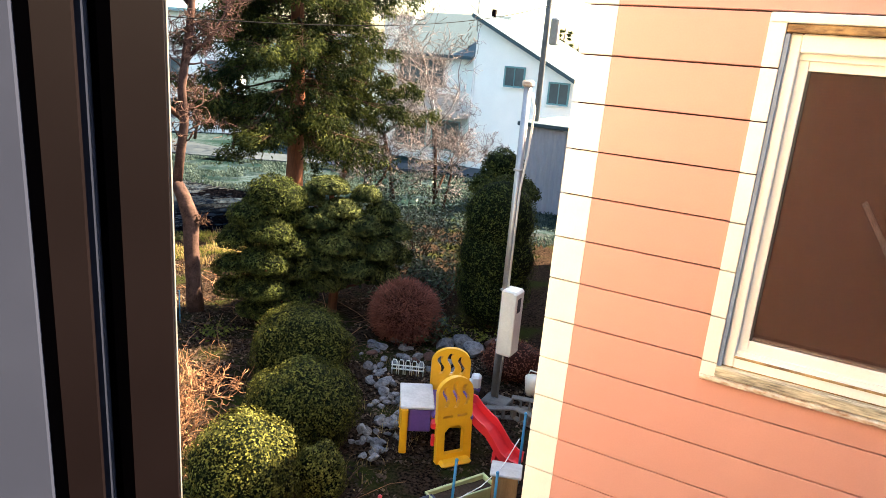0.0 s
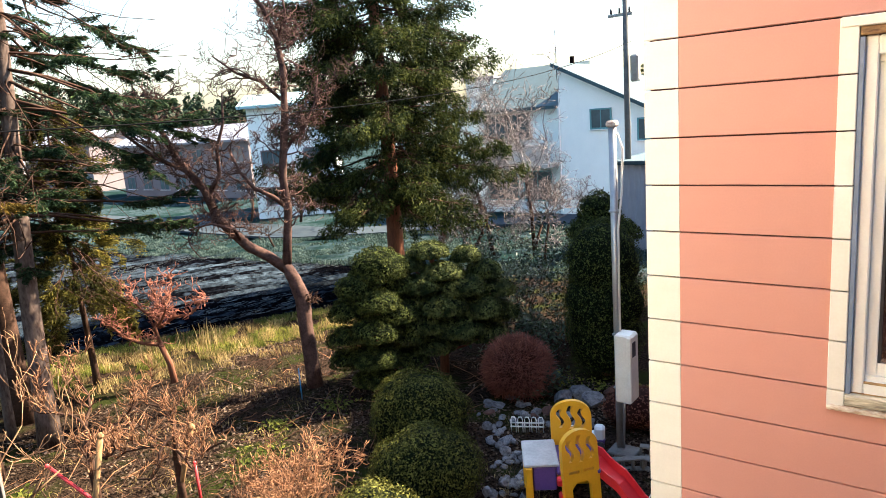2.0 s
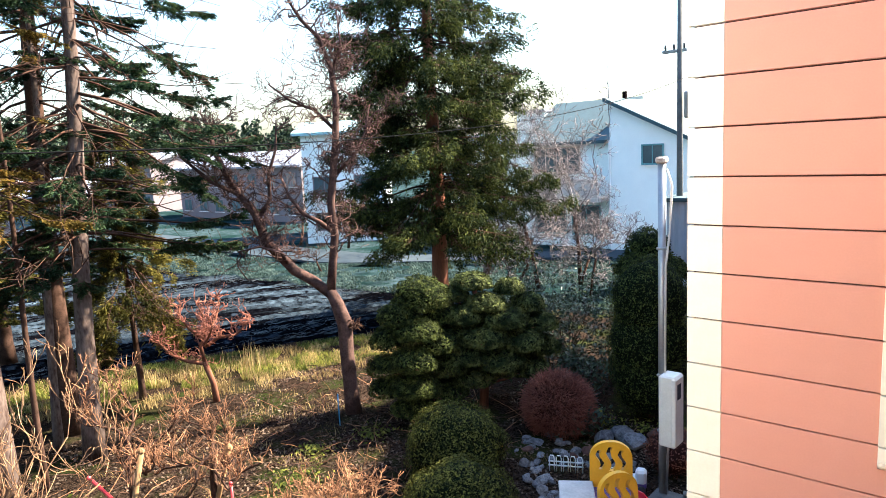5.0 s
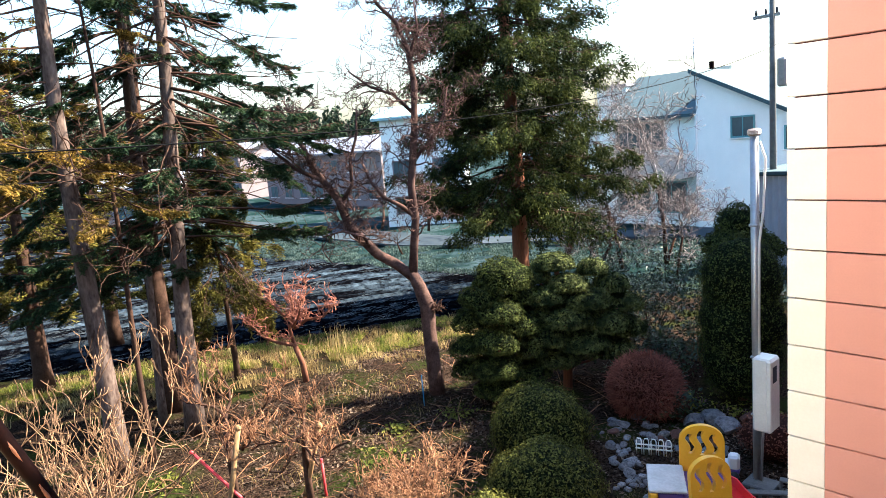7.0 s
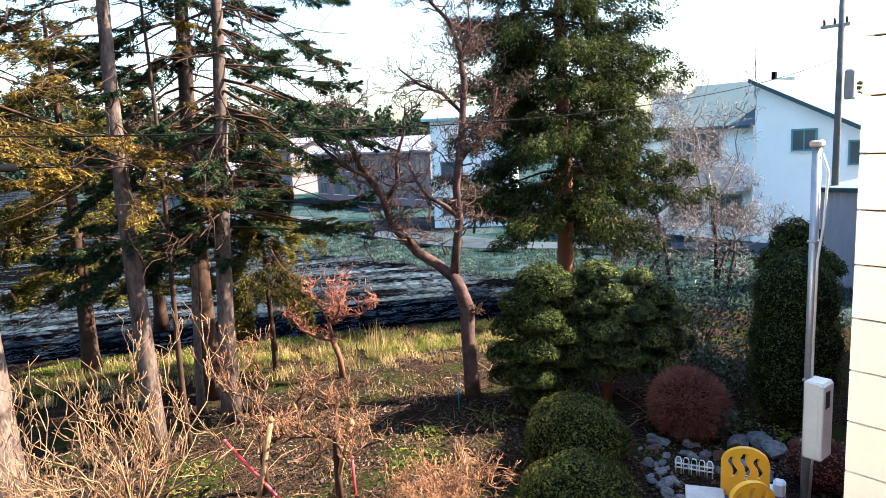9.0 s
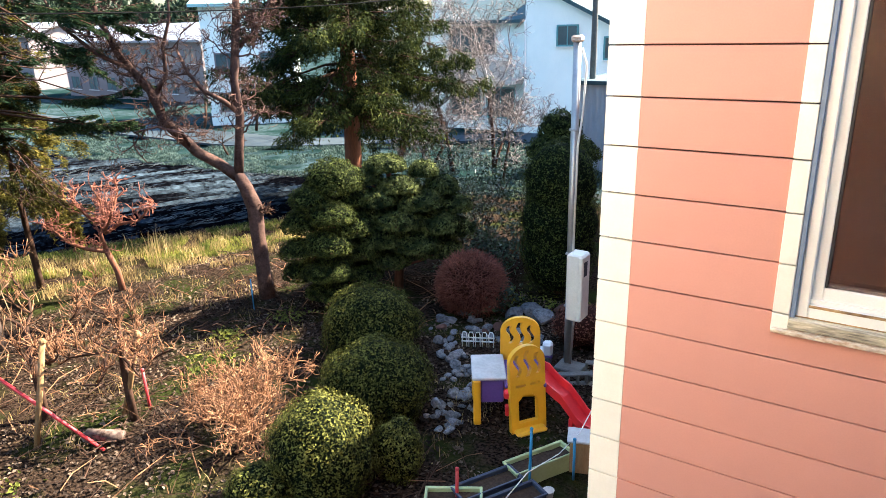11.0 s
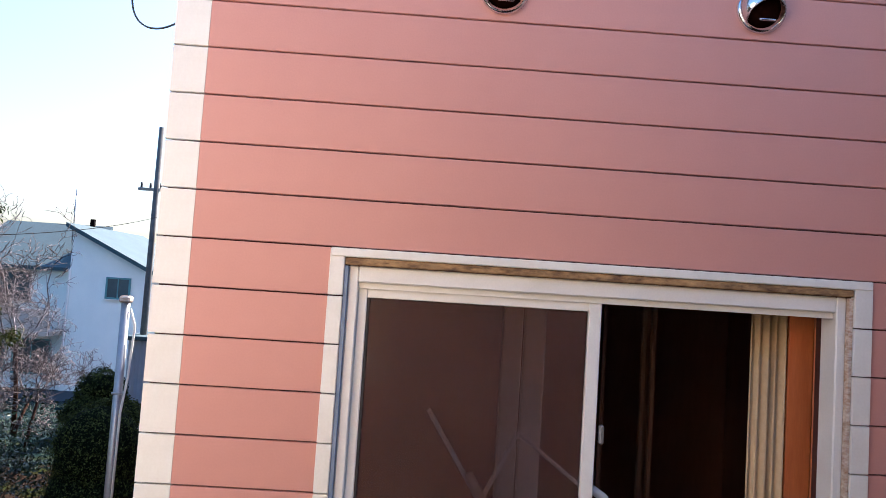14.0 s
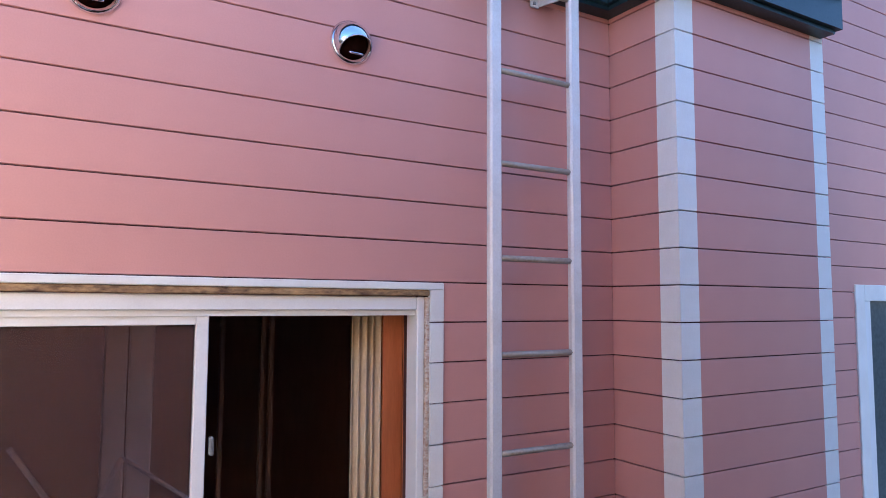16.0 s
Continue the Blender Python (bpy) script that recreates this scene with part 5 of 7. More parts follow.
    tubes("trunk", [trunk], M["bark_plum"], ob, "", 9)
    tubes("limb", [left], M["bark_plum"], ob, "", 8)
    tubes("limb", [right], M["bark_plum"], ob, "", 8)
    for path in sides:
        tubes("limb", [path], M["bark_plum"], ob, "", 6)
    # a burr where an old limb was cut off
    burr = []
    for _ in range(16):
        q = at3(-0.12 + rng.normal(0, 0.05), -0.1 + rng.normal(0, 0.04), 1.62 + rng.normal(0, 0.06))
        grow(q, (s * -1 + rng.normal(0, 0.6, 3)), 0.16, 0.016, 1, rng, 0.9, (1, 3), 0.5, 0.3, 0.6, 3, out=burr)
    tubes("burr", burr, M["bark_brown"], ob, "", 4)
    paths = []
    for path, n in ((left[2:], 26), (right[1:7], 26), (right[6:], 9), *((p, 8) for p in sides)):
        P = [p for p, r in path]
        for _ in range(n):
            t = rng.uniform(0.3, len(P) - 1.01)
            k = int(t)
            q = P[k] + (P[k + 1] - P[k]) * (t - k)
            a = rng.choice([-1, 1]) * rng.uniform(0.3, 1.0)
            grow(q, s * a + b * rng.normal(0, 0.6) + np.array((0, 0, rng.uniform(-0.35, 0.9))), rng.uniform(0.35, 0.85), 0.016, 3, rng, 0.95, (2, 4), 0.55, 0.22, 0.66, 5, out=paths, least=0.0042)
    tubes("crown", paths, M["bark_plum"], ob, "", 4)
    return ob


forked_tree()


def bare_tree(at, h, label, seed, twig="twig_grey", kids=(3, 4), radius=0.09, fork=0.3):
    z0 = float(ground_z(np.float64(at[0]), np.float64(at[1])))
    ob = thing("bare_tree", (at[0], at[1], z0), label, "tree", "bare trees by the lane")
    rng = np.random.default_rng(seed)
    top = np.array((rng.normal(0, 0.25), rng.normal(0, 0.25), h * fork))
    tubes("trunk", [[(np.zeros(3), radius), (top * 0.5 + rng.normal(0, 0.05, 3), radius * 0.85), (top, radius * 0.75)]], M["bark_brown"], ob, "", 7)
    paths = []
    for k in range(6):
        a = k * 1.05 + rng.uniform(-0.4, 0.4)
        grow(top, (math.cos(a) * 0.7, math.sin(a) * 0.7, 0.9), h * 0.42, radius * 0.4, 4, rng, 0.75, kids, 0.4, 0.12, 0.62, 4, out=paths, least=0.0075)
    tubes("crown", paths, M[twig], ob, "", 3)
    return ob


bare_tree((-13.0, 20.6), 5.2, "bare pale-twigged tree before the white house", 101, kids=(3, 4), fork=0.45)
bare_tree((-15.3, 20.2), 3.6, "bare crooked plum tree beside the lane", 102, "bark_brown", (3, 4), 0.15, 0.3)
bare_tree((-13.6, 19.6), 2.9, "bare crooked plum tree beside the lane", 103, "twig_grey", (2, 4), 0.09, 0.3)
bare_tree((-10.6, 20.0), 3.2, "bare pale-twigged tree beside the shed", 104, "twig_grey", (2, 4), 0.05, 0.4)
bare_tree((-12.1, 22.0), 7.6, "tall bare pale-twigged tree before the white house", 107, kids=(3, 4), radius=0.08, fork=0.35)
bare_tree((-14.4, 21.4), 4.6, "bare pale-twigged tree before the white house", 108, "twig_grey", (3, 4), 0.07, 0.3)
bare_tree((-11.5, 20.9), 3.6, "bare pale-twigged tree beside the shed", 109, "twig_grey", (3, 4), 0.06, 0.3)
bare_tree((-27, 26.5), 4.2, "bare tree before the far houses", 110, "bark_brown", (3, 4), 0.08, 0.3)
bare_tree((-25, 20.5), 2.0, "low bare tree before the far houses", 111, "bark_brown", (2, 4), 0.05, 0.3)
bare_tree((-35, 27), 5.0, "bare tree before the far houses", 105, "bark_brown", (2, 4), 0.09, 0.3)
bare_tree((-31, 27.5), 4.5, "bare tree before the far houses", 106, "twig_grey", (2, 4), 0.09, 0.3)


def conifer(name, at, h, label, seed, trunk_r, base, reach, bough_step, bark, leaf, spray, per_bough, lean=(0.0, 0.0), gaps=0.15, droop=0.25, group="", top_reach=0.35, bare_below=True, category="tree", bare=0.12, clumps=7.0, hang=0.03, inner=0.42, tuft=False):
    """A tall conifer: tapered trunk, whorls of boughs, hanging sprays of needles."""
    z0 = float(ground_z(np.float64(at[0]), np.float64(at[1])))
    ob = thing(name, (at[0], at[1], z0), label, category, group)
    rng = np.random.default_rng(seed)
    n = 14
    zs = np.linspace(-0.1, h, n)
    axis = [np.array((lean[0] * (z / h) + 0.03 * math.sin(z * 0.9 + seed), lean[1] * (z / h) + 0.03 * math.cos(z * 0.7 + seed), z)) for z in zs]
    tubes("trunk", [[(p, trunk_r * (1 - 0.85 * max(0, z) / h) * (1.25 if k == 0 else 1)) for k, (p, z) in enumerate(zip(axis, zs))]], bark, ob, "", 10)
    boughs, twigs, P, N, Dr = [], [], [], [], []
    X, Y = [p[0] for p in axis], [p[1] for p in axis]
    up = np.array((0, 0, 1.0))
    z = base
    while z < h - 0.1:
        u = (z - base) / (h - base)
        L0 = reach * (1 - u) ** 0.6 + top_reach * u
        thin = 1.0 if z < 9.8 else 0.4
        for _ in range(rng.integers(2, 5)):
            if rng.random() < gaps:
                continue
            a = rng.uniform(0, 6.28)
            L = L0 * rng.uniform(0.55, 1.12)
            d = np.array((math.cos(a), math.sin(a), 0.10 if tuft else -0.12 * droop - 0.05))
            pts = [np.array((np.interp(z, zs, X), np.interp(z, zs, Y), z))]
            for k in range(5):
                d = unit(d + up * (-droop * 0.30 if k < 3 else droop * 0.35) + rng.normal(0, 0.10, 3))
                pts.append(pts[-1] + d * L / 5)
            A = np.array(pts)
            if rng.random() < bare:
                twigs.append([(p, max(0.005, 0.018 * (1 - k / 6))) for k, p in enumerate(pts)])
                for _ in range(5):
                    grow(pts[rng.integers(1, 6)], d + rng.normal(0, 0.8, 3), L * 0.35, 0.008, 1, rng, 0.8, (1, 3), out=twigs, steps=3, least=0.004)
                continue
            boughs.append([(p, max(0.005, 0.024 * L / 2 * (1 - k / 5.5))) for k, p in enumerate(pts)])
            out_way = unit(A[-1] - A[0])
            side = unit(np.cross(out_way, up))
            for c in range(max(3, int(L * clumps * thin))):
                t = 4.99 * (inner + (1 - inner) * rng.random() ** 0.8)
                k = int(t)
                q = A[k] + (A[k + 1] - A[k]) * (t - k)
                sgn = rng.choice([-1.0, 1.0])
                bl = (0.16 + 0.16 * L) * (1.25 - t / 6.5) * rng.uniform(0.6, 1.3)
                w = unit(out_way * 0.75 + side * sgn * rng.uniform(0.3, 1.0) + up * rng.normal(-0.25 * droop, 0.2))
                e = q + w * bl
                m = max(4, int(per_bough * bl * rng.uniform(0.6, 1.2)))
                if tuft:
                    # rounded tufts round the end of each branchlet, open towards the light
                    dv = unit(rng.normal(0, 1, (m, 3)))
                    P.append(e + dv * np.array((0.20, 0.20, 0.13)) * rng.uniform(0.7, 1.3) * (rng.uniform(0.5, 1.0, m) ** 0.5)[:, None] - up * np.abs(rng.normal(0, hang, m))[:, None])
                    N.append(dv + np.array((0, 0, 0.5)))
                    Dr.append(w + dv * 0.6 - up * 0.4 + rng.normal(0, 0.3, (m, 3)))
                    boughs.append([(q, 0.007), (e, 0.004)])
                else:
                    # flat sprays: needles to both sides along the branchlet and its side shoots
                    boughs.append([(q, 0.006), ((q + e) / 2 + rng.normal(0, 0.02, 3), 0.005), (e, 0.003)])
                    f = rng.random(m) ** 0.8
                    lat = np.cross(w, up) / max(1e-6, np.linalg.norm(np.cross(w, up)))
                    off = rng.normal(0, 0.20 * bl, m) * (1.1 - f)
                    P.append(q + w * (f * bl)[:, None] + lat * off[:, None] - up * (np.abs(rng.normal(0, hang, m)) + 0.25 * np.abs(off))[:, None])
                    N.append(np.tile((0, 0, 1.0), (m, 1)) + lat * (off * 3)[:, None])
                    Dr.append(w + lat * np.sign(off)[:, None] * 0.8 - up * 0.5 * droop + rng.normal(0, 0.2, (m, 3)))
        z += bough_step * rng.uniform(0.6, 1.4)
    tagged(tubes("bough_frame", boughs, M["bark_brown"], ob, "", 3), "", "", "", "stuff")
    if twigs:
        tagged(tubes("dead_wood", twigs, M["bark_brown"], ob, "", 3), "", "", "", "stuff")
    part_mesh("foliage", leaf_mesh("foliage", np.concatenate(P), np.concatenate(N), spray, leaf, 0.34 if tuft else 0.24, 0.3, np.concatenate(Dr), 0.45), ob)
    return ob


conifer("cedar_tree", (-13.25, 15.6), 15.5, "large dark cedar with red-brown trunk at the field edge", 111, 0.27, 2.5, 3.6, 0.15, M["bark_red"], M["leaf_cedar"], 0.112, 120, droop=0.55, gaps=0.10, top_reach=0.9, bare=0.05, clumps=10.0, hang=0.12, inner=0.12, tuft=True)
tall = "tall conifers beside the field"
conifer("conifer", (-10.1, 0.92), 13.0, "tall pale-barked forked conifer with sparse golden sprays", 112, 0.33, 4.4, 2.7, 0.22, M["bark_pale"], M["leaf_gold"], 0.085, 250, (0.0, 0.0), group=tall, gaps=0.15, droop=0.5, top_reach=1.2, bare=0.22)
conifer("conifer", (-10.56, 3.0), 13.0, "slim pale-barked conifer with sparse golden sprays", 113, 0.16, 4.0, 2.1, 0.24, M["bark_pale"], M["leaf_gold"], 0.08, 300, (-0.1, 0.1), group=tall, gaps=0.2, droop=0.4, bare=0.45)
conifer("conifer", (-12.55, 4.6), 14.0, "slim brown-barked conifer with dark sprays", 114, 0.21, 3.2, 2.6, 0.24, M["bark_brown"], M["leaf_spruce"], 0.09, 330, (0.1, 0.3), group=tall, gaps=0.2, droop=0.4, bare=0.45)
conifer("conifer", (-11.08, 4.42), 14.0, "slim pale-barked conifer with dark sprays", 115, 0.16, 3.4, 3.1, 0.17, M["bark_pale"], M["leaf_spruce"], 0.09, 300, (0.2, 0.75), group=tall, gaps=0.2, droop=0.35, bare=0.25, inner=0.5)
conifer("conifer", (-10.6, 3.55), 10.0, "thin bare-stemmed young conifer", 116, 0.05, 4.6, 1.0, 0.4, M["bark_brown"], M["leaf_gold"], 0.07, 120, group=tall, gaps=0.4)
conifer("conifer", (-11.9, 4.2), 12.5, "thin pale-stemmed conifer among the tall trunks", 122, 0.075, 4.2, 1.6, 0.3, M["bark_pale"], M["leaf_spruce"], 0.075, 150, (0.2, 0.6), group=tall, gaps=0.3, bare=0.4)
conifer("conifer", (-16.8, 3.4), 8.0, "dark conifer behind the tall trunks", 117, 0.2, 1.6, 3.0, 0.2, M["bark_brown"], M["leaf_olive"], 0.12, 260, group=tall, gaps=0.15, hang=0.14, inner=0.2)
conifer("conifer", (-20.5, 6.0), 7.5, "dark conifer behind the tall trunks", 118, 0.2, 1.4, 2.4, 0.22, M["bark_brown"], M["leaf_olive"], 0.14, 200, group=tall, gaps=0.15, inner=0.3)
conifer("conifer", (-17.0, -0.5), 11.0, "dark conifer behind the tall trunks", 119, 0.25, 1.6, 2.8, 0.26, M["bark_brown"], M["leaf_gold"], 0.12, 220, group=tall, gaps=0.2, inner=0.3)
conifer("conifer", (-13.4, 6.3), 5.8, "young olive-green conifer with hanging sprays at the field edge", 120, 0.07, 1.7, 1.7, 0.13, M["bark_brown"], M["leaf_olive"], 0.10, 330, group=tall, gaps=0.12, droop=0.7, hang=0.14, inner=0.2)


def fork_limb():
    """The second stem of the big forked conifer."""
    ob = bpy.data.objects["conifer"]
    tubes("second_stem", [[((0, 0.08, 4.45), 0.17), ((0.02, 0.30, 5.0), 0.15), ((0.04, 0.50, 5.5), 0.135), ((0.05, 0.58, 6.3), 0.12), ((0.06, 0.64, 7.3), 0.11), ((0.1, 0.7, 9.5), 0.07)]], M["bark_pale"], ob, "", 9)


fork_limb()


# ---- grasses and litter ----
def blades(name, P, h, material, label, lean=0.35, width=0.012):
    n = len(P)
    a = RNG.uniform(0, 6.28, n)
    H = h * RNG.uniform(0.4, 1.2, n)
    out = np.stack([np.cos(a), np.sin(a), np.zeros(n)], 1)
    sd = np.stack([-np.sin(a), np.cos(a), np.zeros(n)], 1) * width
    L = (RNG.uniform(0.1, 1, n) * lean)[:, None]
    up = np.array((0, 0, 1.0))
    mid = P + up * (H * 0.6)[:, None] + out * L * (H * 0.45)[:, None]
    tip = P + up * H[:, None] * (1 - 0.3 * L) + out * L * (H * 1.3)[:, None]
    V = np.stack([P - sd, P + sd, mid + sd * 0.7, mid - sd * 0.7, tip], 1).reshape(-1, 3)
    i = (np.arange(n) * 5)[:, None]
    faces = np.concatenate([i + [[0, 1, 2]], i + [[0, 2, 3]], i + [[3, 2, 4]]], 1).reshape(-1, 3)
    me = mesh_of(name, V, faces, material)
    return tagged(new(name, me), label, "grass", "", "stuff")


def scatter(n, x0, x1, y0, y1, keep):
    X, Y = RNG.uniform(x0, x1, n), RNG.uniform(y0, y1, n)
    k = keep(X, Y)
    X, Y = X[k], Y[k]
    return np.stack([X, Y, ground_z(X, Y) - 0.01], 1)


def clumpy(X, Y, s, t):
    return np.array([noise.noise((x * s, y * s, 7.0)) for x, y in zip(X, Y)]) > t


blades("dry_grass", scatter(60000, -17, -8.4, 0.0, 13.0, lambda X, Y: (np.abs(bank(X, Y) + 2.0) < 1.6) & clumpy(X, Y, 2.2, 0.05)), 0.24, M["straw"], "tufts of dry straw-coloured grass along the bank", 0.8, 0.005)
blades("green_grass", scatter(150000, -18, -8.0, 0.0, 13.0, lambda X, Y: (np.abs(bank(X, Y) + 1.3) < 1.3) & clumpy(X, Y, 1.3, -0.12)), 0.12, M["grass"], "short green grass along the field edge", 0.8, 0.006)
blades("thin_grass", scatter(9000, -11, -3.5, -1.0, 8.5, lambda X, Y: clumpy(X, Y, 1.2, 0.1)), 0.14, M["straw"], "thin dry grass on the garden floor", 1.0, 0.005)
blades("tall_straw", scatter(5000, -14, -9.3, 3.6, 9.0, lambda X, Y: (np.abs(bank(X, Y) + 1.3) < 0.8) & clumpy(X, Y, 1.3, 0.1)), 0.6, M["straw"], "tall dry straw stalks above the bank", 0.25, 0.006)
blades("verge_grass", scatter(75000, -42, -6, 17.6, 29.0, lambda X, Y: clumpy(X, Y, 0.6, -0.1) & (Y < 22.9 + 6.1 * np.clip((X + 27) / 11, 0, 1) ** 1.3 - 0.2)), 0.13, M["shade_blue_grass"], "pale grass beside the lane", 1.2, 0.022)
P = scatter(26000, -12, -2.6, -1.5, 10.5, lambda X, Y: clumpy(X, Y, 0.8, -0.35) & (bank(X, Y) < -1.2))
P[:, 2] += 0.03
tagged(new("leaf_litter", leaf_mesh("leaf_litter", P, np.tile((0, 0, 1.0), (len(P), 1)), 0.055, M["litter"], 0.6, 0.4, jitter=0.5)), "brown fallen leaves over the garden floor", "foliage", "", "stuff")


def furrow_stubble():
    """Pale straw lying in thin broken lines along the furrow crests of the field."""
    rng = np.random.default_rng(402)
    along, across = np.array((1.0, 1.88)) / 2.13, np.array((-1.88, 1.0)) / 2.13
    start = np.array((-16.1, 7.07))
    n = 30000
    u, row = rng.uniform(-22, 14, n), rng.integers(1, 34, n)
    s = row * 0.72 + 0.18 + rng.normal(0, 0.16, n)
    # wavering rows
    wav = np.array([noise.noise((a * 0.25, r * 0.9, 2.0)) for a, r in zip(u, row)])
    dens = np.array([noise.noise((a * 0.33, r * 0.21, 9.0)) for a, r in zip(u, row)])
    keep = (dens > 0.02) | (rng.random(n) < 0.10)
    u, s = u[keep], (s + wav * 0.22)[keep]
    C = start + along * u[:, None] + across * s[:, None]
    ok = (C[:, 1] < 18.6) & (C[:, 0] > -38) & (C[:, 0] < -9)
    C = C[ok]
    k = len(C)
    L = rng.uniform(0.06, 0.32, k)[:, None]
    d2 = along + rng.normal(0, 0.22, (k, 2))
    sd = np.stack([-d2[:, 1], d2[:, 0]], 1) * rng.uniform(0.006, 0.016, k)[:, None]
    z = (ground_z(C[:, 0], C[:, 1]) - 0.16 * np.clip(bank(C[:, 0], C[:, 1]) / 1.5, 0, 1) + 0.085)[:, None]
    tilt = rng.uniform(0, 0.06, k)[:, None]
    V = np.stack([np.hstack([C - d2 * L / 2 - sd, z]), np.hstack([C - d2 * L / 2 + sd, z]), np.hstack([C + d2 * L / 2 + sd * 0.5, z + tilt]), np.hstack([C + d2 * L / 2 - sd * 0.5, z + tilt])], 1).reshape(-1, 3)
    F4 = (np.arange(k) * 4)[:, None] + np.arange(4)[None, :]
    return tagged(new("furrow_stubble", mesh_of("furrow_stubble", V, F4, M["stubble"])), "pale straw stubble in broken lines along the dark furrows", "straw", "", "stuff")


furrow_stubble()


# ---- stones ----
def stone_mesh(seed, material):
    bm = bmesh.new()
    bmesh.ops.create_icosphere(bm, subdivisions=2, radius=0.5)
    rng = np.random.default_rng(seed)
    off = Vector(rng.uniform(-9, 9, 3))
    planes = [(Vector(unit(rng.normal(0, 1, 3))), rng.uniform(0.22, 0.38)) for _ in range(9)]
    for v in bm.verts:
        for nrm, d in planes:
            e = v.co.dot(nrm) - d
            if e > 0:
                v.co -= nrm * e
        v.co *= 1 + 0.07 * noise.noise(v.co * 3 + off)
    me = bpy.data.meshes.new("stone")
    bm.to_mesh(me)
    bm.free()
    me.materials.append(material)
    return me


STONES = [stone_mesh(k, M["rock"]) for k in range(7)] + [stone_mesh(20 + k, M["rock_red"]) for k in range(2)]


def stone(x, y, s, k, flat=0.65, rz=0.0):
    ob = new("garden_stone", STONES[k % len(STONES)])
    z = float(ground_z(np.float64(x), np.float64(y)))
    ob.matrix_basis = pose(x, y, z + s * flat * 0.28, 0, 0, rz) @ Matrix.Diagonal((s, s * 0.8, s * flat, 1))
    red = STONES[k % len(STONES)].materials[0].name.startswith("reddish")
    return tagged(ob, "reddish rough garden stone" if red else "grey rough garden stone in the rock edging", "stone", "garden stones")


srng = np.random.default_rng(5)
# the curved edging between the domes and the toy, then the heap under the red bush
for k in range(40):
    t = k / 39
    x = -5.1 + 1.1 * t + 0.25 * math.sin(t * 3)
    y = 8.3 - 2.1 * t
    for _ in range(2):
        stone(x + srng.normal(0, 0.16), y + srng.normal(0, 0.12), srng.uniform(0.10, 0.22), int(srng.integers(0, 7)), srng.uniform(0.4, 0.8), srng.uniform(0, 360))
for k in range(56):
    stone(srng.uniform(-5.7, -3.7), srng.uniform(8.4, 9.2), srng.uniform(0.09, 0.30), int(srng.integers(0, 9)), srng.uniform(0.3, 0.7), srng.uniform(0, 360))
for x, y, s, k in ((-4.5, 9.75, 0.5, 0), (-4.1, 10.1, 0.35, 7), (-3.9, 9.9, 0.4, 8), (-4.7, 9.5, 0.45, 2), (-4.2, 9.6, 0.5, 3), (-3.8, 6.2, 0.2, 1), (-3.95, 6.5, 0.22, 4), (-7.2, 4.05, 0.24, 7), (-7.4, 3.85, 0.26, 5)):
    stone(x, y, s, k, 0.6, 40 * k)


def fallen_sticks(seed, count, material, label, rise):
    rng = np.random.default_rng(seed)
    paths = []
    for _ in range(count):
        x, y = rng.uniform(-11.5, -3.0), rng.uniform(-0.5, 10.5)
        if bank(x, y) > -1.3 or (x > -5.6 and y > 5.5):
            continue
        a, L = rng.uniform(0, 6.28), rng.uniform(0.12, 0.7)
        p = np.array((x, y, float(ground_z(np.float64(x), np.float64(y))) + 0.015))
        d = np.array((math.cos(a), math.sin(a), rng.uniform(0, rise)))
        r = rng.uniform(0.003, 0.009)
        paths.append([(p, r), (p + d * L * 0.5 + np.array((rng.normal(0, 0.04), rng.normal(0, 0.04), rng.uniform(0.0, 0.08))), r), (p + d * L + np.array((0, 0, rng.uniform(0, 0.06))), r * 0.5)])
    v, f = tube_arrays(paths, 4)
    return tagged(new("fallen_sticks", mesh_of("fallen_sticks", v, f, M[material])), label, "sticks", "", "stuff")


fallen_sticks(77, 1500, "bark_brown", "dark fallen sticks and prunings over the garden floor", 0.3)
fallen_sticks(78, 500, "twig_orange", "pale dry prunings and stalks over the garden floor", 0.7)


def weed(at, r, count, seed):
    z0 = float(ground_z(np.float64(at[0]), np.float64(at[1])))
    ob = thing("weed_clump", (at[0], at[1], z0), "low fresh green weeds on the garden floor", "plant", "weed clumps")
    rng = np.random.default_rng(seed)
    P = np.stack([rng.normal(0, r, count), rng.normal(0, r, count), np.abs(rng.normal(0.05, 0.05, count))], 1)
    part_mesh("foliage", leaf_mesh("foliage", P, np.tile((0, 0, 1.0), (count, 1)), 0.075, M["grass"], 0.5, jitter=0.5), ob)
    return ob


for k, (x, y) in enumerate(((-8.2, 6.6), (-7.6, 5.9), (-9.0, 2.9), (-8.9, 1.6), (-7.4, 2.6), (-6.6, 2.2), (-9.6, 3.4), (-4.2, 10.3), (-5.0, 10.1), (-7.9, 7.6))):
    weed((x, y), 0.16 + 0.05 * (k % 3), 160, 300 + k)

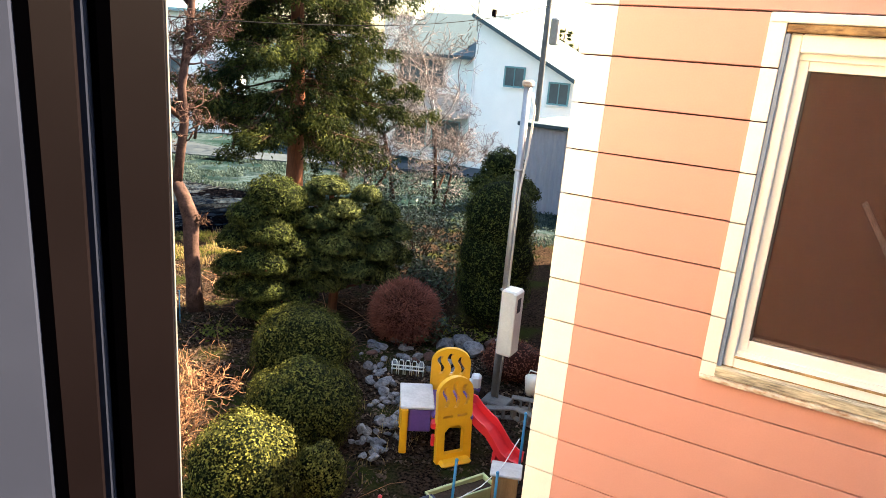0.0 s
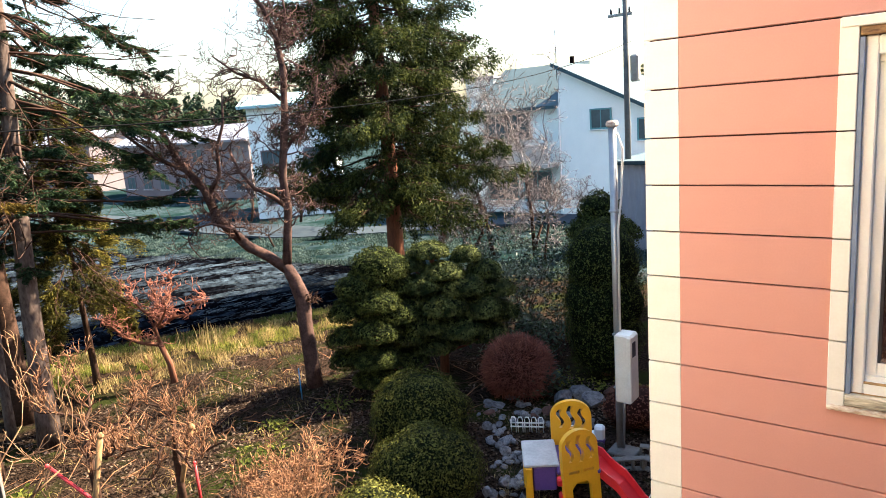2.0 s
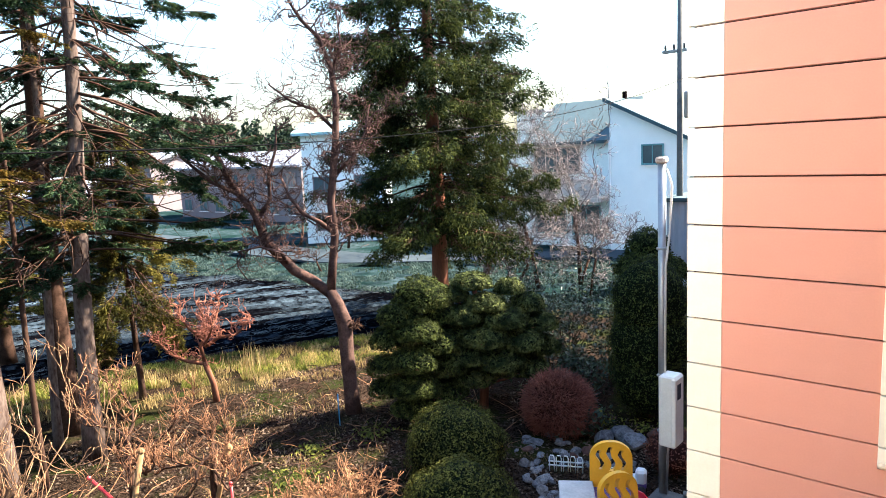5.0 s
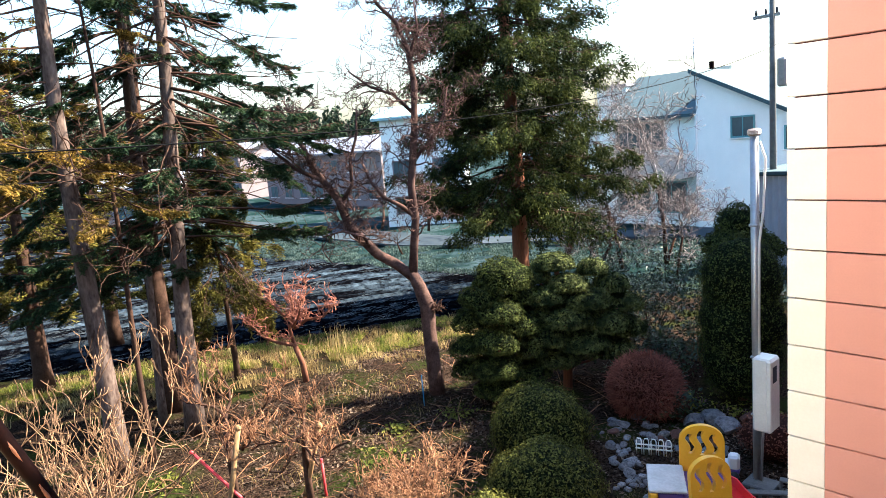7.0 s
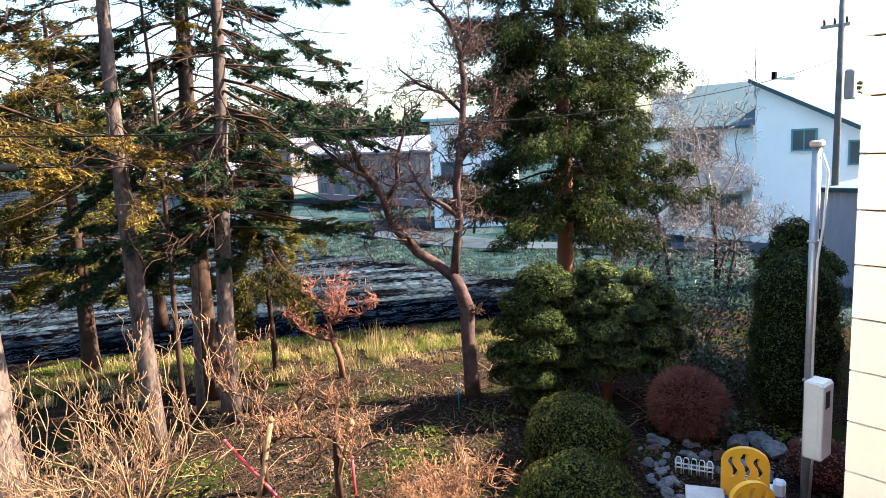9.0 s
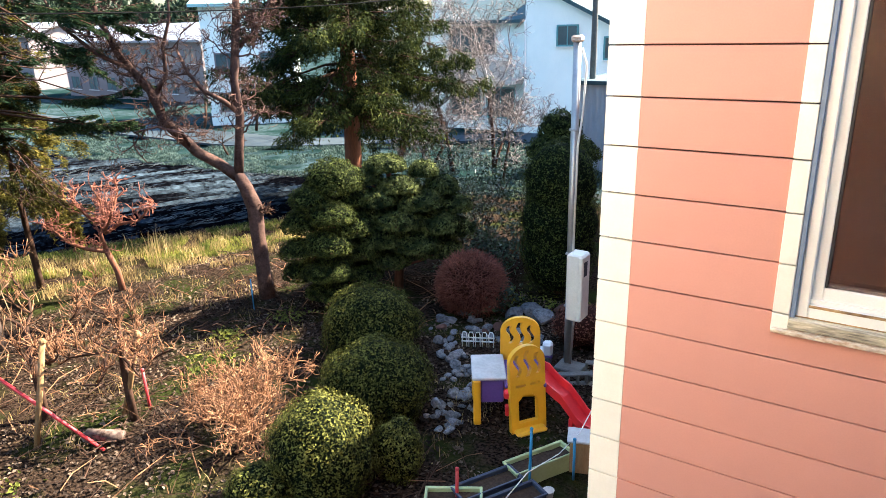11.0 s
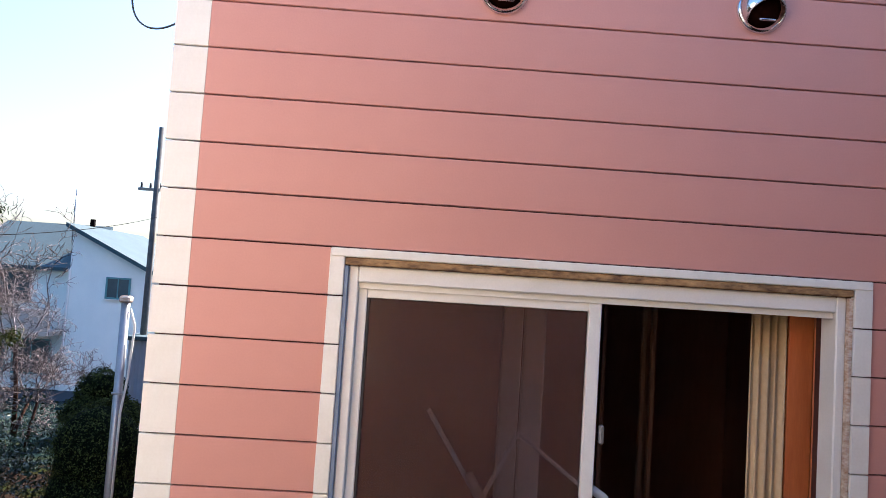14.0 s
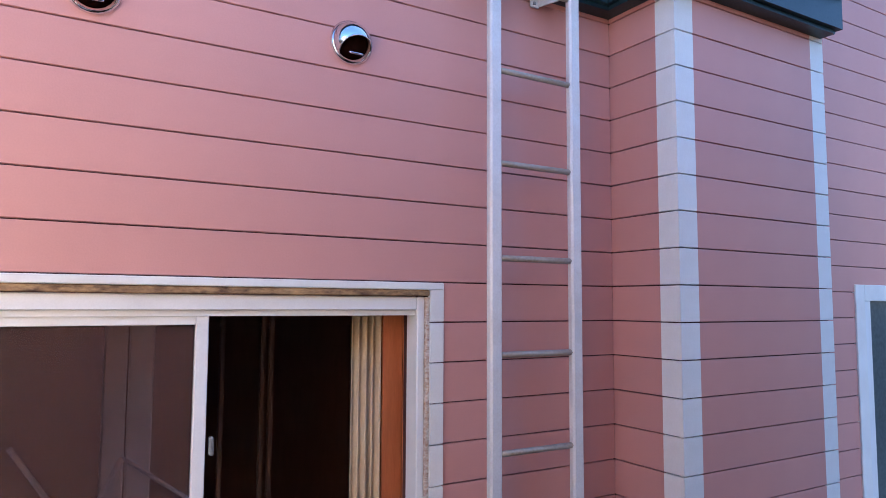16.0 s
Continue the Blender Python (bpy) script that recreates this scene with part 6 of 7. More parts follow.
# ---- the meter pole ----
def meter_pole():
    x, y = -3.29, 8.47
    ob = thing("meter_pole", (x, y, 0), "grey steel pole with a white meter box and cable", "pole")
    rod("shaft", (0, 0, -0.1), (0.0, 0, 4.38), 0.05, M["galv"], ob, "", 14)
    part("cap", box((-0.065, -0.065, 4.37), (0.065, 0.065, 4.45), 0.02), M["rusty_trim"], ob)
    bx = part("meter_box", box((0.03, -0.20, 0.78), (0.25, 0.06, 1.72), 0.02), M["cream_plastic"], ob, "white plastic meter box")
    part("cover", box((0.20, -0.215, 0.80), (0.26, 0.05, 1.70), 0.012), M["cream_plastic"], bx)
    part("dial_window", box((0.258, -0.16, 1.42), (0.264, -0.05, 1.62), 0.002), M["black"], bx)
    tubes("cable", [[((0.06, 0, 4.3), 0.014), ((0.12, 0.02, 4.1), 0.014), ((0.09, 0.02, 3.5), 0.014), ((0.06, -0.03, 3.1), 0.014), ((0.055, -0.05, 1.72), 0.014)]], M["cream_plastic"], ob, "", 6)
    tubes("lower_conduit", [[((0.10, -0.05, 0.79), 0.016), ((0.09, -0.05, 0.6), 0.016), ((0.06, -0.03, 0.0), 0.016)]], M["galv"], ob, "", 6)
    for z in (0.9, 1.65, 3.3):
        part("clamp", box((-0.055, -0.055, z), (0.055, 0.055, z + 0.03), 0.006), M["galv"], ob)
    return ob


meter_pole()
slab = thing("base_slab", (-3.2, 8.4, 0), "weathered concrete slab at the foot of the pole", "slab")
part("slab", box((-0.20, -0.16, -0.05), (0.18, 0.16, 0.05), 0.015), M["concrete"], slab)


def hollow_block(at, rz):
    ob = thing("concrete_block", (*at, 0), "hollow grey concrete block lying by the pole", "block", "concrete blocks", rz)
    bm = bmesh.new()
    box((-0.195, -0.05, 0.0), (0.195, 0.05, 0.025), 0.004, bm)
    box((-0.195, -0.05, 0.145), (0.195, 0.05, 0.17), 0.004, bm)
    for x in (-0.195, -0.075, 0.05, 0.17):
        box((x, -0.05, 0.025), (x + 0.025, 0.05, 0.145), 0.003, bm)
    part("block", bm, M["concrete"], ob)
    return ob


hollow_block((-2.8, 8.45), 15)
hollow_block((-2.65, 8.1), -10)
hollow_block((-3.0, 8.0), 35)


# ---- toy playhouse with slide ----
def arch_panel(w, h, t, holes, radius=0.2, n=10):
    """A moulded panel with a rounded head and wavy holes cut through it, in the x-z plane."""
    bm = bmesh.new()
    outline = [(-w / 2, 0), (w / 2, 0)]
    outline += [(w / 2 * math.cos(a), h - radius + radius * math.sin(a)) for a in (math.pi * i / (2 * n) for i in range(0, 2 * n + 1))]
    loops = [outline] + holes
    edges = []
    for lp in loops:
        vs = [bm.verts.new((x, 0, z)) for x, z in lp]
        edges += [bm.edges.new((vs[i], vs[(i + 1) % len(vs)])) for i in range(len(vs))]
    bmesh.ops.triangle_fill(bm, use_beauty=True, edges=edges)
    got = bmesh.ops.extrude_face_region(bm, geom=list(bm.faces))
    bmesh.ops.translate(bm, vec=(0, t, 0), verts=[g for g in got["geom"] if isinstance(g, bmesh.types.BMVert)])
    bmesh.ops.recalc_face_normals(bm, faces=list(bm.faces))
    return bm


def wave_hole(cx, z0, z1, w, amp=0.03):
    n = 8
    left = [(cx - w / 2 + amp * math.sin(i / n * 6.28), z0 + (z1 - z0) * i / n) for i in range(n + 1)]
    right = [(cx + w / 2 + amp * math.sin(i / n * 6.28), z0 + (z1 - z0) * i / n) for i in reversed(range(n + 1))]
    return left + right


def toy_slide():
    ob = thing("toy_slide", (-3.30, 7.02, 0), "yellow plastic toy playhouse with red slide and purple panel", "playset", "", 33)
    # front and back arched panels, facing the house
    holes = [wave_hole(-0.13, 0.72, 0.98, 0.045), wave_hole(0.0, 0.70, 1.02, 0.05), wave_hole(0.13, 0.72, 0.98, 0.045),
             [(-0.13, 0.12), (0.12, 0.12), (0.12, 0.40), (0.06, 0.47), (-0.06, 0.47), (-0.13, 0.40)],
             [(-0.16, 0.58), (-0.03, 0.58), (-0.03, 0.61), (-0.16, 0.61)], [(0.03, 0.58), (0.16, 0.58), (0.16, 0.61), (0.03, 0.61)]]
    part("front_panel", arch_panel(0.46, 1.08, 0.07, holes), M["yellow"], ob, "", False, pose(0.09, -0.40, 0.0, -5, 0, 22))
    part("step", box((-0.20, -0.10, 0.0), (0.20, 0.04, 0.07), 0.03), M["yellow"], ob, "", False, pose(0.09, -0.42, 0.0, 0, 0, 22))
    holes2 = [wave_hole(-0.13, 0.78, 1.02, 0.045), wave_hole(0.0, 0.76, 1.06, 0.05), wave_hole(0.13, 0.78, 1.02, 0.045)]
    part("back_panel", arch_panel(0.50, 1.13, 0.06, holes2), M["yellow"], ob, "", False, pose(0.05, 0.36, 0.0))
    part("deck", box((-0.20, -0.28, 0.50), (0.30, 0.36, 0.56), 0.015), M["purple"], ob)
    part("roof_board", box((-0.58, -0.26, 0.60), (-0.17, 0.36, 0.635), 0.01), M["grey_plastic"], ob, "weathered grey table board")
    for y in (-0.30, 0.28):
        part("leg", box((-0.57, y + 0.03, 0.0), (-0.48, y + 0.12, 0.60), 0.015), M["yellow"], ob)
    part("purple_panel", box((-0.48, 0.26, 0.10), (-0.17, 0.31, 0.58), 0.015), M["purple"], ob, "purple plastic wall")
    part("purple_panel", box((-0.48, -0.22, 0.28), (-0.2, -0.18, 0.58), 0.015), M["purple"], ob, "purple plastic wall")
    part("red_knob", box((-0.215, -0.40, 0.42), (-0.13, -0.30, 0.52), 0.02), M["red"], ob)
    part("red_knob", box((-0.20, -0.41, 0.20), (-0.15, -0.33, 0.34), 0.015), M["red"], ob)
    # slide chute with raised sides
    bm = bmesh.new()
    prof = [(-0.145, 0.10), (-0.125, 0.10), (-0.112, 0.0), (0.112, 0.0), (0.125, 0.10), (0.145, 0.10), (0.138, -0.03), (-0.138, -0.03)]
    path = [(0.15, 0.56), (0.25, 0.55), (0.34, 0.47), (0.44, 0.41), (0.55, 0.36), (0.66, 0.25), (0.78, 0.12), (0.88, 0.07), (0.96, 0.06)]
    rings = [[bm.verts.new((x, 0.06 + py, z + pz)) for py, pz in prof] for x, z in path]
    for a, c in zip(rings, rings[1:]):
        for i in range(len(prof)):
            bm.faces.new((a[i], a[(i + 1) % 8], c[(i + 1) % 8], c[i]))
    bm.faces.new(list(reversed(rings[0])))
    bm.faces.new(rings[-1])
    bmesh.ops.recalc_face_normals(bm, faces=list(bm.faces))
    part("chute", bm, M["red"], ob, "red slide chute", False, pose(0.06, 0.05, 0, 0, 0, -38))
    part("chute_foot", box((0.66, -0.06, 0.0), (0.72, 0.18, 0.16), 0.01), M["red"], ob, "", False, pose(0.06, 0.05, 0, 0, 0, -38))
    return ob


toy_slide()


def mini_fence(at, rz, n=5):
    ob = thing("mini_fence", (*at, 0.05), "small white plastic garden edging fence leaning on stones", "fence", "", rz)
    for k in range(n):
        x = (k - (n - 1) / 2) * 0.10
        tubes("hoop", [[((x - 0.035, 0, -0.04), 0.008), ((x - 0.035, 0, 0.16), 0.008), ((x - 0.02, 0, 0.20), 0.008), ((x + 0.02, 0, 0.20), 0.008), ((x + 0.035, 0, 0.16), 0.008), ((x + 0.035, 0, -0.04), 0.008)]], M["alu"], ob, "", 6)
    part("rail", box((-n * 0.05, -0.006, 0.04), (n * 0.05, 0.006, 0.06), 0.003), M["alu"], ob)
    part("rail", box((-n * 0.05, -0.006, 0.10), (n * 0.05, 0.006, 0.12), 0.003), M["alu"], ob)
    return ob


mini_fence((-4.65, 8.3), 25)
mini_fence((-4.0, 8.35), 10, 2)


def ride_on(at):
    ob = thing("ride_on_toy", (*at, 0), "small white and purple ride-on toy by the pole", "toy", "", 20)
    part("seat", box((-0.16, -0.09, 0.14), (0.12, 0.09, 0.22), 0.03), M["alu"], ob)
    part("front", box((0.08, -0.08, 0.12), (0.22, 0.08, 0.32), 0.03), M["alu"], ob)
    part("base", box((-0.18, -0.08, 0.07), (0.22, 0.08, 0.15), 0.02), M["purple"], ob)
    for x in (-0.12, 0.16):
        for y in (-0.1, 0.1):
            rod("wheel", (x, y - 0.02, 0.06), (x, y + 0.02, 0.06), 0.06, M["black"], ob, "", 12)
    return ob


ride_on((-3.7, 8.35))


def bucket(at):
    ob = thing("watering_can", (*at, 0), "pale plastic watering can near the house wall", "can")
    bm = bmesh.new()
    bmesh.ops.create_cone(bm, cap_ends=True, segments=18, radius1=0.10, radius2=0.125, depth=0.26, matrix=Matrix.Translation((0, 0, 0.13)))
    part("body", bm, M["cream_plastic"], ob, "", True)
    tubes("handle", [[((-0.1, 0, 0.24), 0.01), ((-0.06, 0, 0.36), 0.01), ((0.06, 0, 0.36), 0.01), ((0.1, 0, 0.24), 0.01)]], M["cream_plastic"], ob, "", 6)
    tubes("spout", [[((0.1, 0, 0.1), 0.02), ((0.22, 0, 0.24), 0.014), ((0.27, 0, 0.3), 0.02)]], M["cream_plastic"], ob, "", 8)
    return ob


bucket((-2.9, 8.95))


# ---- planters and stakes beside the house ----
def planter(at, rz, material, label, L=0.66, W=0.24, H=0.22):
    ob = thing("planter_box", (*at, 0), label, "planter", "planter boxes", rz)
    bm = bmesh.new()
    t = 0.015
    box((-L / 2, -W / 2, 0), (L / 2, -W / 2 + t, H), 0.004, bm)
    box((-L / 2, W / 2 - t, 0), (L / 2, W / 2, H), 0.004, bm)
    box((-L / 2, -W / 2 + t, 0), (-L / 2 + t, W / 2 - t, H), 0.004, bm)
    box((L / 2 - t, -W / 2 + t, 0), (L / 2, W / 2 - t, H), 0.004, bm)
    part("tub", bm, material, ob)
    bm = bmesh.new()
    box((-L / 2 - 0.012, -W / 2 - 0.012, H - 0.02), (L / 2 + 0.012, -W / 2 + 0.004, H + 0.006), 0.004, bm)
    box((-L / 2 - 0.012, W / 2 - 0.004, H - 0.02), (L / 2 + 0.012, W / 2 + 0.012, H + 0.006), 0.004, bm)
    box((-L / 2 - 0.012, -W / 2 + 0.004, H - 0.02), (-L / 2 + 0.004, W / 2 - 0.004, H + 0.006), 0.004, bm)
    box((L / 2 - 0.004, -W / 2 + 0.004, H - 0.02), (L / 2 + 0.012, W / 2 - 0.004, H + 0.006), 0.004, bm)
    part("rim", bm, material, ob)
    bm = box((-L / 2 + t, -W / 2 + t, 0.01), (L / 2 - t, W / 2 - t, H - 0.05))
    bmesh.ops.subdivide_edges(bm, edges=list(bm.edges), cuts=5, use_grid_fill=True)
    for v in bm.verts:
        if v.co.z > H - 0.06:
            v.co.z += 0.02 * noise.noise(v.co * 14)
    part("soil", bm, M["soil"], ob, "dark potting soil")
    return ob


planter((-2.55, 6.05), 62, M["green_planter"], "pale green plastic planter filled with soil", 0.75)
planter((-2.82, 5.4), 62, M["dark_planter"], "dark plastic planter filled with soil", 0.7)
planter((-3.0, 5.05), 30, M["green_planter"], "pale green plastic planter filled with soil", 0.55)
planter((-2.5, 5.3), 62, M["dark_planter"], "dark plastic planter filled with soil", 0.7)
st = thing("wooden_stool", (-2.2, 6.4, 0), "brown wooden box with a grey lid by the planters", "box", "", 20)
part("crate", box((-0.14, -0.12, 0), (0.14, 0.12, 0.38), 0.01), M["wood_stake"], st)
part("lid", box((-0.17, -0.14, 0.38), (0.17, 0.14, 0.41), 0.01), M["grey_plastic"], st, "grey plastic lid")


def stake(name, a, b, r, material, label, group):
    ob = thing(name, a, label, "stake", group)
    rod("shaft", (0, 0, -0.05), tuple(np.array(b) - np.array(a)), r, M[material], ob, "", 8)
    bm = bmesh.new()
    bmesh.ops.create_uvsphere(bm, u_segments=8, v_segments=6, radius=r * 1.25, matrix=Matrix.Translation(Vector(b) - Vector(a)))
    part("cap", bm, M[material], ob)
    return ob


for a, b in (((-2.52, 5.75, 0), (-2.50, 5.75, 0.75)), ((-2.2, 6.8, 0), (-2.2, 6.8, 0.9)), ((-2.2, 6.15, 0), (-2.2, 6.15, 0.5))):
    stake("garden_stake", a, b, 0.016, "blue_stick", "blue coated garden stake in the planter row", "blue stakes")
stake("garden_stake", (-3.0, 5.1, 0), (-2.98, 5.1, 0.5), 0.018, "red_stick", "red coated garden stake in a planter", "red stakes")
stake("garden_stake", (-8.75, 7.6, 0), (-8.75, 7.6, 0.55), 0.010, "blue_stick", "blue coated stake beside the forked tree", "blue stakes")
stake("garden_stake", (-7.1, 3.85, 0.0), (-8.3, 3.3, 0.95), 0.022, "red_stick", "red pole leaning across the undergrowth", "red stakes")
stake("garden_stake", (-7.4, 4.65, 0.0), (-7.45, 4.67, 0.55), 0.02, "red_stick", "red coated stake standing in the undergrowth", "red stakes")
stake("wooden_stake", (-7.6, 4.4, 0), (-7.1, 4.5, 1.2), 0.035, "wood_stake", "weathered wooden prop leaning against a fruit tree", "wooden props")
stake("wooden_stake", (-7.8, 3.4, 0), (-7.7, 3.7, 1.3), 0.035, "wood_stake", "weathered wooden prop leaning against a fruit tree", "wooden props")
tape = thing("garden_line", (-2.25, 6.1, 0), "white plastic cord strung between the stakes", "line")
tubes("line", [[((0.03, 0.65, 0.6), 0.006), ((0.0, 0.3, 0.42), 0.006), ((-0.1, 0.0, 0.30), 0.006), ((-0.24, -0.45, 0.3), 0.006), ((-0.3, -0.8, 0.2), 0.006)]], M["alu"], tape, "", 5)
for k, (x, y) in enumerate(((-2.3, 5.75), (-2.35, 5.55), (-2.38, 5.35))):
    pot = thing("small_pot", (x, y, 0), "small pale plastic plant pot", "pot", "small pots")
    bm = bmesh.new()
    bmesh.ops.create_cone(bm, cap_ends=True, segments=16, radius1=0.04, radius2=0.06, depth=0.1, matrix=Matrix.Translation((0, 0, 0.05)))
    part("pot", bm, M["grey_plastic"], pot)
lg = thing("cut_log", (-7.25, 3.95, 0.07), "short cut log lying on the soil", "log")
tubes("log", [[((-0.2, -0.1, 0), 0.07), ((0, 0, 0), 0.075), ((0.2, 0.1, 0), 0.07)]], M["bark_pale"], lg, "", 10)


def bamboo_fence(at, rz):
    ob = thing("bamboo_fence", (*at, 0), "short weathered bamboo fence in the garden shade", "fence", "", rz)
    for k in range(10):
        rod("cane", ((k - 4.5) * 0.075, 0, 0), ((k - 4.5) * 0.075 + 0.01, 0, 0.75 + 0.03 * math.sin(k * 2)), 0.018, M["wood_stake"], ob, "", 6)
    for z in (0.2, 0.55):
        rod("rail", (-0.4, -0.025, z), (0.4, -0.025, z), 0.015, M["wood_stake"], ob, "", 6)
    return ob


bamboo_fence((-5.75, 12.2), 20)


# ---- houses beyond the lane ----
def far_window(parent, lo, hi, y, frame_mat, panes=2, name="window"):
    """A window of a far house in the x-z plane: frame, sill and panes set back."""
    x0, z0 = lo
    x1, z1 = hi
    w = part(name, box((x0, y - 0.05, z0), (x1, y - 0.035, z1)), M["far_glass"], parent)
    for a, b in (((x0 - 0.05, z0 - 0.05), (x0 + 0.03, z1 + 0.05)), ((x1 - 0.03, z0 - 0.05), (x1 + 0.05, z1 + 0.05)), ((x0 + 0.03, z1 - 0.03), (x1 - 0.03, z1 + 0.05)), ((x0 + 0.03, z0 - 0.05), (x1 - 0.03, z0 + 0.03))):
        part("frame", box((a[0], y - 0.09, a[1]), (b[0], y, b[1]), 0.008), frame_mat, w)
    for k in range(1, panes):
        x = x0 + (x1 - x0) * k / panes
        part("mullion", box((x - 0.025, y - 0.08, z0 + 0.03), (x + 0.025, y - 0.03, z1 - 0.03), 0.005), frame_mat, w)
    part("sill", box((x0 - 0.08, y - 0.14, z0 - 0.10), (x1 + 0.08, y, z0 - 0.052), 0.008), M["alu"], w)
    return w


def prism_roof(name, pts_a, pts_b, thick, material, parent, label=""):
    """A roof slab between two edges."""
    v = [Vector(p) for p in pts_a + pts_b]
    dn = Vector((0, 0, -thick))
    vv = v + [p + dn for p in v]
    f = [(0, 1, 3, 2), (6, 7, 5, 4), (0, 2, 6, 4), (1, 5, 7, 3), (0, 4, 5, 1), (2, 3, 7, 6)]
    return part_mesh(name, mesh_of(name, vv, f, material), parent, label)


def white_house():
    y, g = 33.0, -0.95
    ob = thing("white_house", (0, 0, 0), "white two-storey house with grey-green roof and bare balcony", "house")
    xc, xr, xl = -16.45, -9.0, -21.9
    pk, fall = 6.6, 0.487
    # gable block: the wall top follows the falling rake
    v = [(xc, y, g - 1), (xr, y, g - 1), (xr, y, pk - fall * (xr - xc) - 0.1), (xc, y, pk - 0.1)]
    v += [(a, b + 8, c) for a, b, c in v]
    f = [(3, 2, 1, 0), (4, 5, 6, 7), (0, 1, 5, 4), (1, 2, 6, 5), (2, 3, 7, 6), (3, 0, 4, 7)]
    part_mesh("wall", mesh_of("wall", v, [tuple(reversed(q)) for q in f], M["stucco"]), ob, "white stuccoed gable wall")
    zr = pk - fall * (xr + 0.3 - xc) + 0.1
    prism_roof("roof", [(xc - 0.15, y - 0.45, pk + 0.16), (xc - 0.15, y + 8.3, pk + 0.16)], [(xr + 0.3, y - 0.45, zr), (xr + 0.3, y + 8.3, zr)], 0.2, M["roof_grey"], ob)
    # wing with the front slope, set a little back
    part("wall", box((xl, y + 0.9, g - 1), (xc, y + 7, 4.75)), M["stucco"], ob)
    prism_roof("roof", [(xl - 0.3, y + 0.35, 4.62), (xc - 0.17, y + 0.35, 4.62)], [(xl - 0.3, y + 4.4, 6.95), (xc - 0.17, y + 4.4, 6.95)], 0.16, M["roof_grey"], ob)
    far_window(ob, (-21.6, 2.95), (-18.7, 4.3), y + 0.9, M["stucco_pink"], 4)
    bal = part("balcony", box((xl + 0.1, y - 0.5, 1.62), (xc - 0.5, y - 0.4, 2.62), 0.02), M["stucco_pink"], ob, "beige balcony parapet")
    part("slab", box((xl + 0.1, y - 0.5, 1.4), (xc - 0.5, y + 0.9, 1.62), 0.02), M["stucco_pink"], bal)
    for k in range(9):
        x = xl + 0.2 + k * 0.52
        part("baluster", box((x, y - 0.47, 2.62), (x + 0.03, y - 0.44, 2.92), 0.004), M["galv"], bal)
    part("rail", box((xl + 0.1, y - 0.48, 2.92), (xc - 0.5, y - 0.43, 2.97), 0.005), M["galv"], bal)
    far_window(ob, (-21.6, -0.5), (-19.6, 1.1), y + 0.9, M["teal_frame"], 2)
    far_window(ob, (-19.2, -0.5), (-17.5, 1.1), y + 0.9, M["teal_frame"], 2)
    far_window(ob, (-14.65, 3.34), (-13.6, 4.27), y, M["teal_frame"], 2)
    far_window(ob, (-12.2, 2.7), (-11.2, 3.7), y, M["teal_frame"], 2)
    part("downpipe", box((xc - 0.05, y - 0.08, g), (xc + 0.05, y, 4.6), 0.02), M["alu"], ob)
    rod("aerial", (-17.5, y + 2, 6.0), (-17.5, y + 2, 8.6), 0.03, M["galv"], ob, "", 6)
    part("chimney", box((-16.8, y + 2.2, 6.4), (-16.6, y + 2.4, 7.15), 0.02), M["rust"], ob)
    # flat annex behind
    part("annex", box((-24.2, y + 3, g - 1), (xl - 0.3, y + 8, 6.45)), M["stucco"], ob)
    part("annex_coping", box((-24.4, y + 2.8, 6.45), (xl - 0.2, y + 8.2, 6.62), 0.02), M["roof_pale"], ob)
    return ob


white_house()


def plain_house(at, size, wall, roof, label, seed, ridge=1.1, rz=0.0):
    """A far house: wall, gabled roof with overhang, two rows of windows with frames."""
    g = float(ground_z(np.float64(at[0]), np.float64(at[1])))
    ob = thing("far_house", (at[0], at[1], g), label, "house", "", rz)
    w, d, h = size
    part("wall", box((-w / 2, 0, -1), (w / 2, d, h)), M[wall], ob)
    e = min(0.5, w * 0.15)
    prism_roof("roof", [(-w / 2 - e, -e, h - 0.1), (w / 2 + e, -e, h - 0.1)], [(-w / 2 - e, d / 2, h + ridge), (w / 2 + e, d / 2, h + ridge)], 0.18, M[roof], ob)
    prism_roof("roof", [(-w / 2 - e, d / 2, h + ridge), (w / 2 + e, d / 2, h + ridge)], [(-w / 2 - e, d + e, h - 0.1), (w / 2 + e, d + e, h - 0.1)], 0.18, M[roof], ob)
    for x in (-w / 2 + 0.01, w / 2 - 0.01):
        v = [(x, 0, h - 0.02), (x, d, h - 0.02), (x, d / 2, h + ridge - 0.15), (x + 0.02, 0, h - 0.02), (x + 0.02, d, h - 0.02), (x + 0.02, d / 2, h + ridge - 0.15)]
        part_mesh("gable", mesh_of("gable", v, [(0, 1, 2), (3, 5, 4), (0, 3, 4, 1), (1, 4, 5, 2), (2, 5, 3, 0)], M[wall]), ob)
    n = max(2, int(w / 2.6))
    for k in range(n):
        x = -w / 2 + w * (k + 0.5) / n
        for z in ((0.7, 3.1) if h > 4.5 else (0.8,)):
            far_window(ob, (x - min(0.7, w * 0.16), z), (x + min(0.7, w * 0.16), z + 1.1), 0.0, M["stucco_far"], 2)
    return ob


plain_house((-34.1, 30.3), (5.4, 6.0, 7.2), "stucco", "teal_sheet", "white two-storey house with a pale teal roof beyond the field", 1, 0.7, 41.8)
plain_house((-27.2, 37.5), (8.0, 5.0, 5.4), "stucco", "roof_grey", "pale house half hidden behind the cedar", 5, 1.1, 20)
plain_house((-56, 36), (20, 5, 5.0), "stucco_far", "roof_pale", "long beige house with a pale roof", 2, 1.2)
plain_house((-84, 38), (16, 8, 5.6), "stucco_far", "roof_pale", "long white house with a pale roof", 3, 1.2)
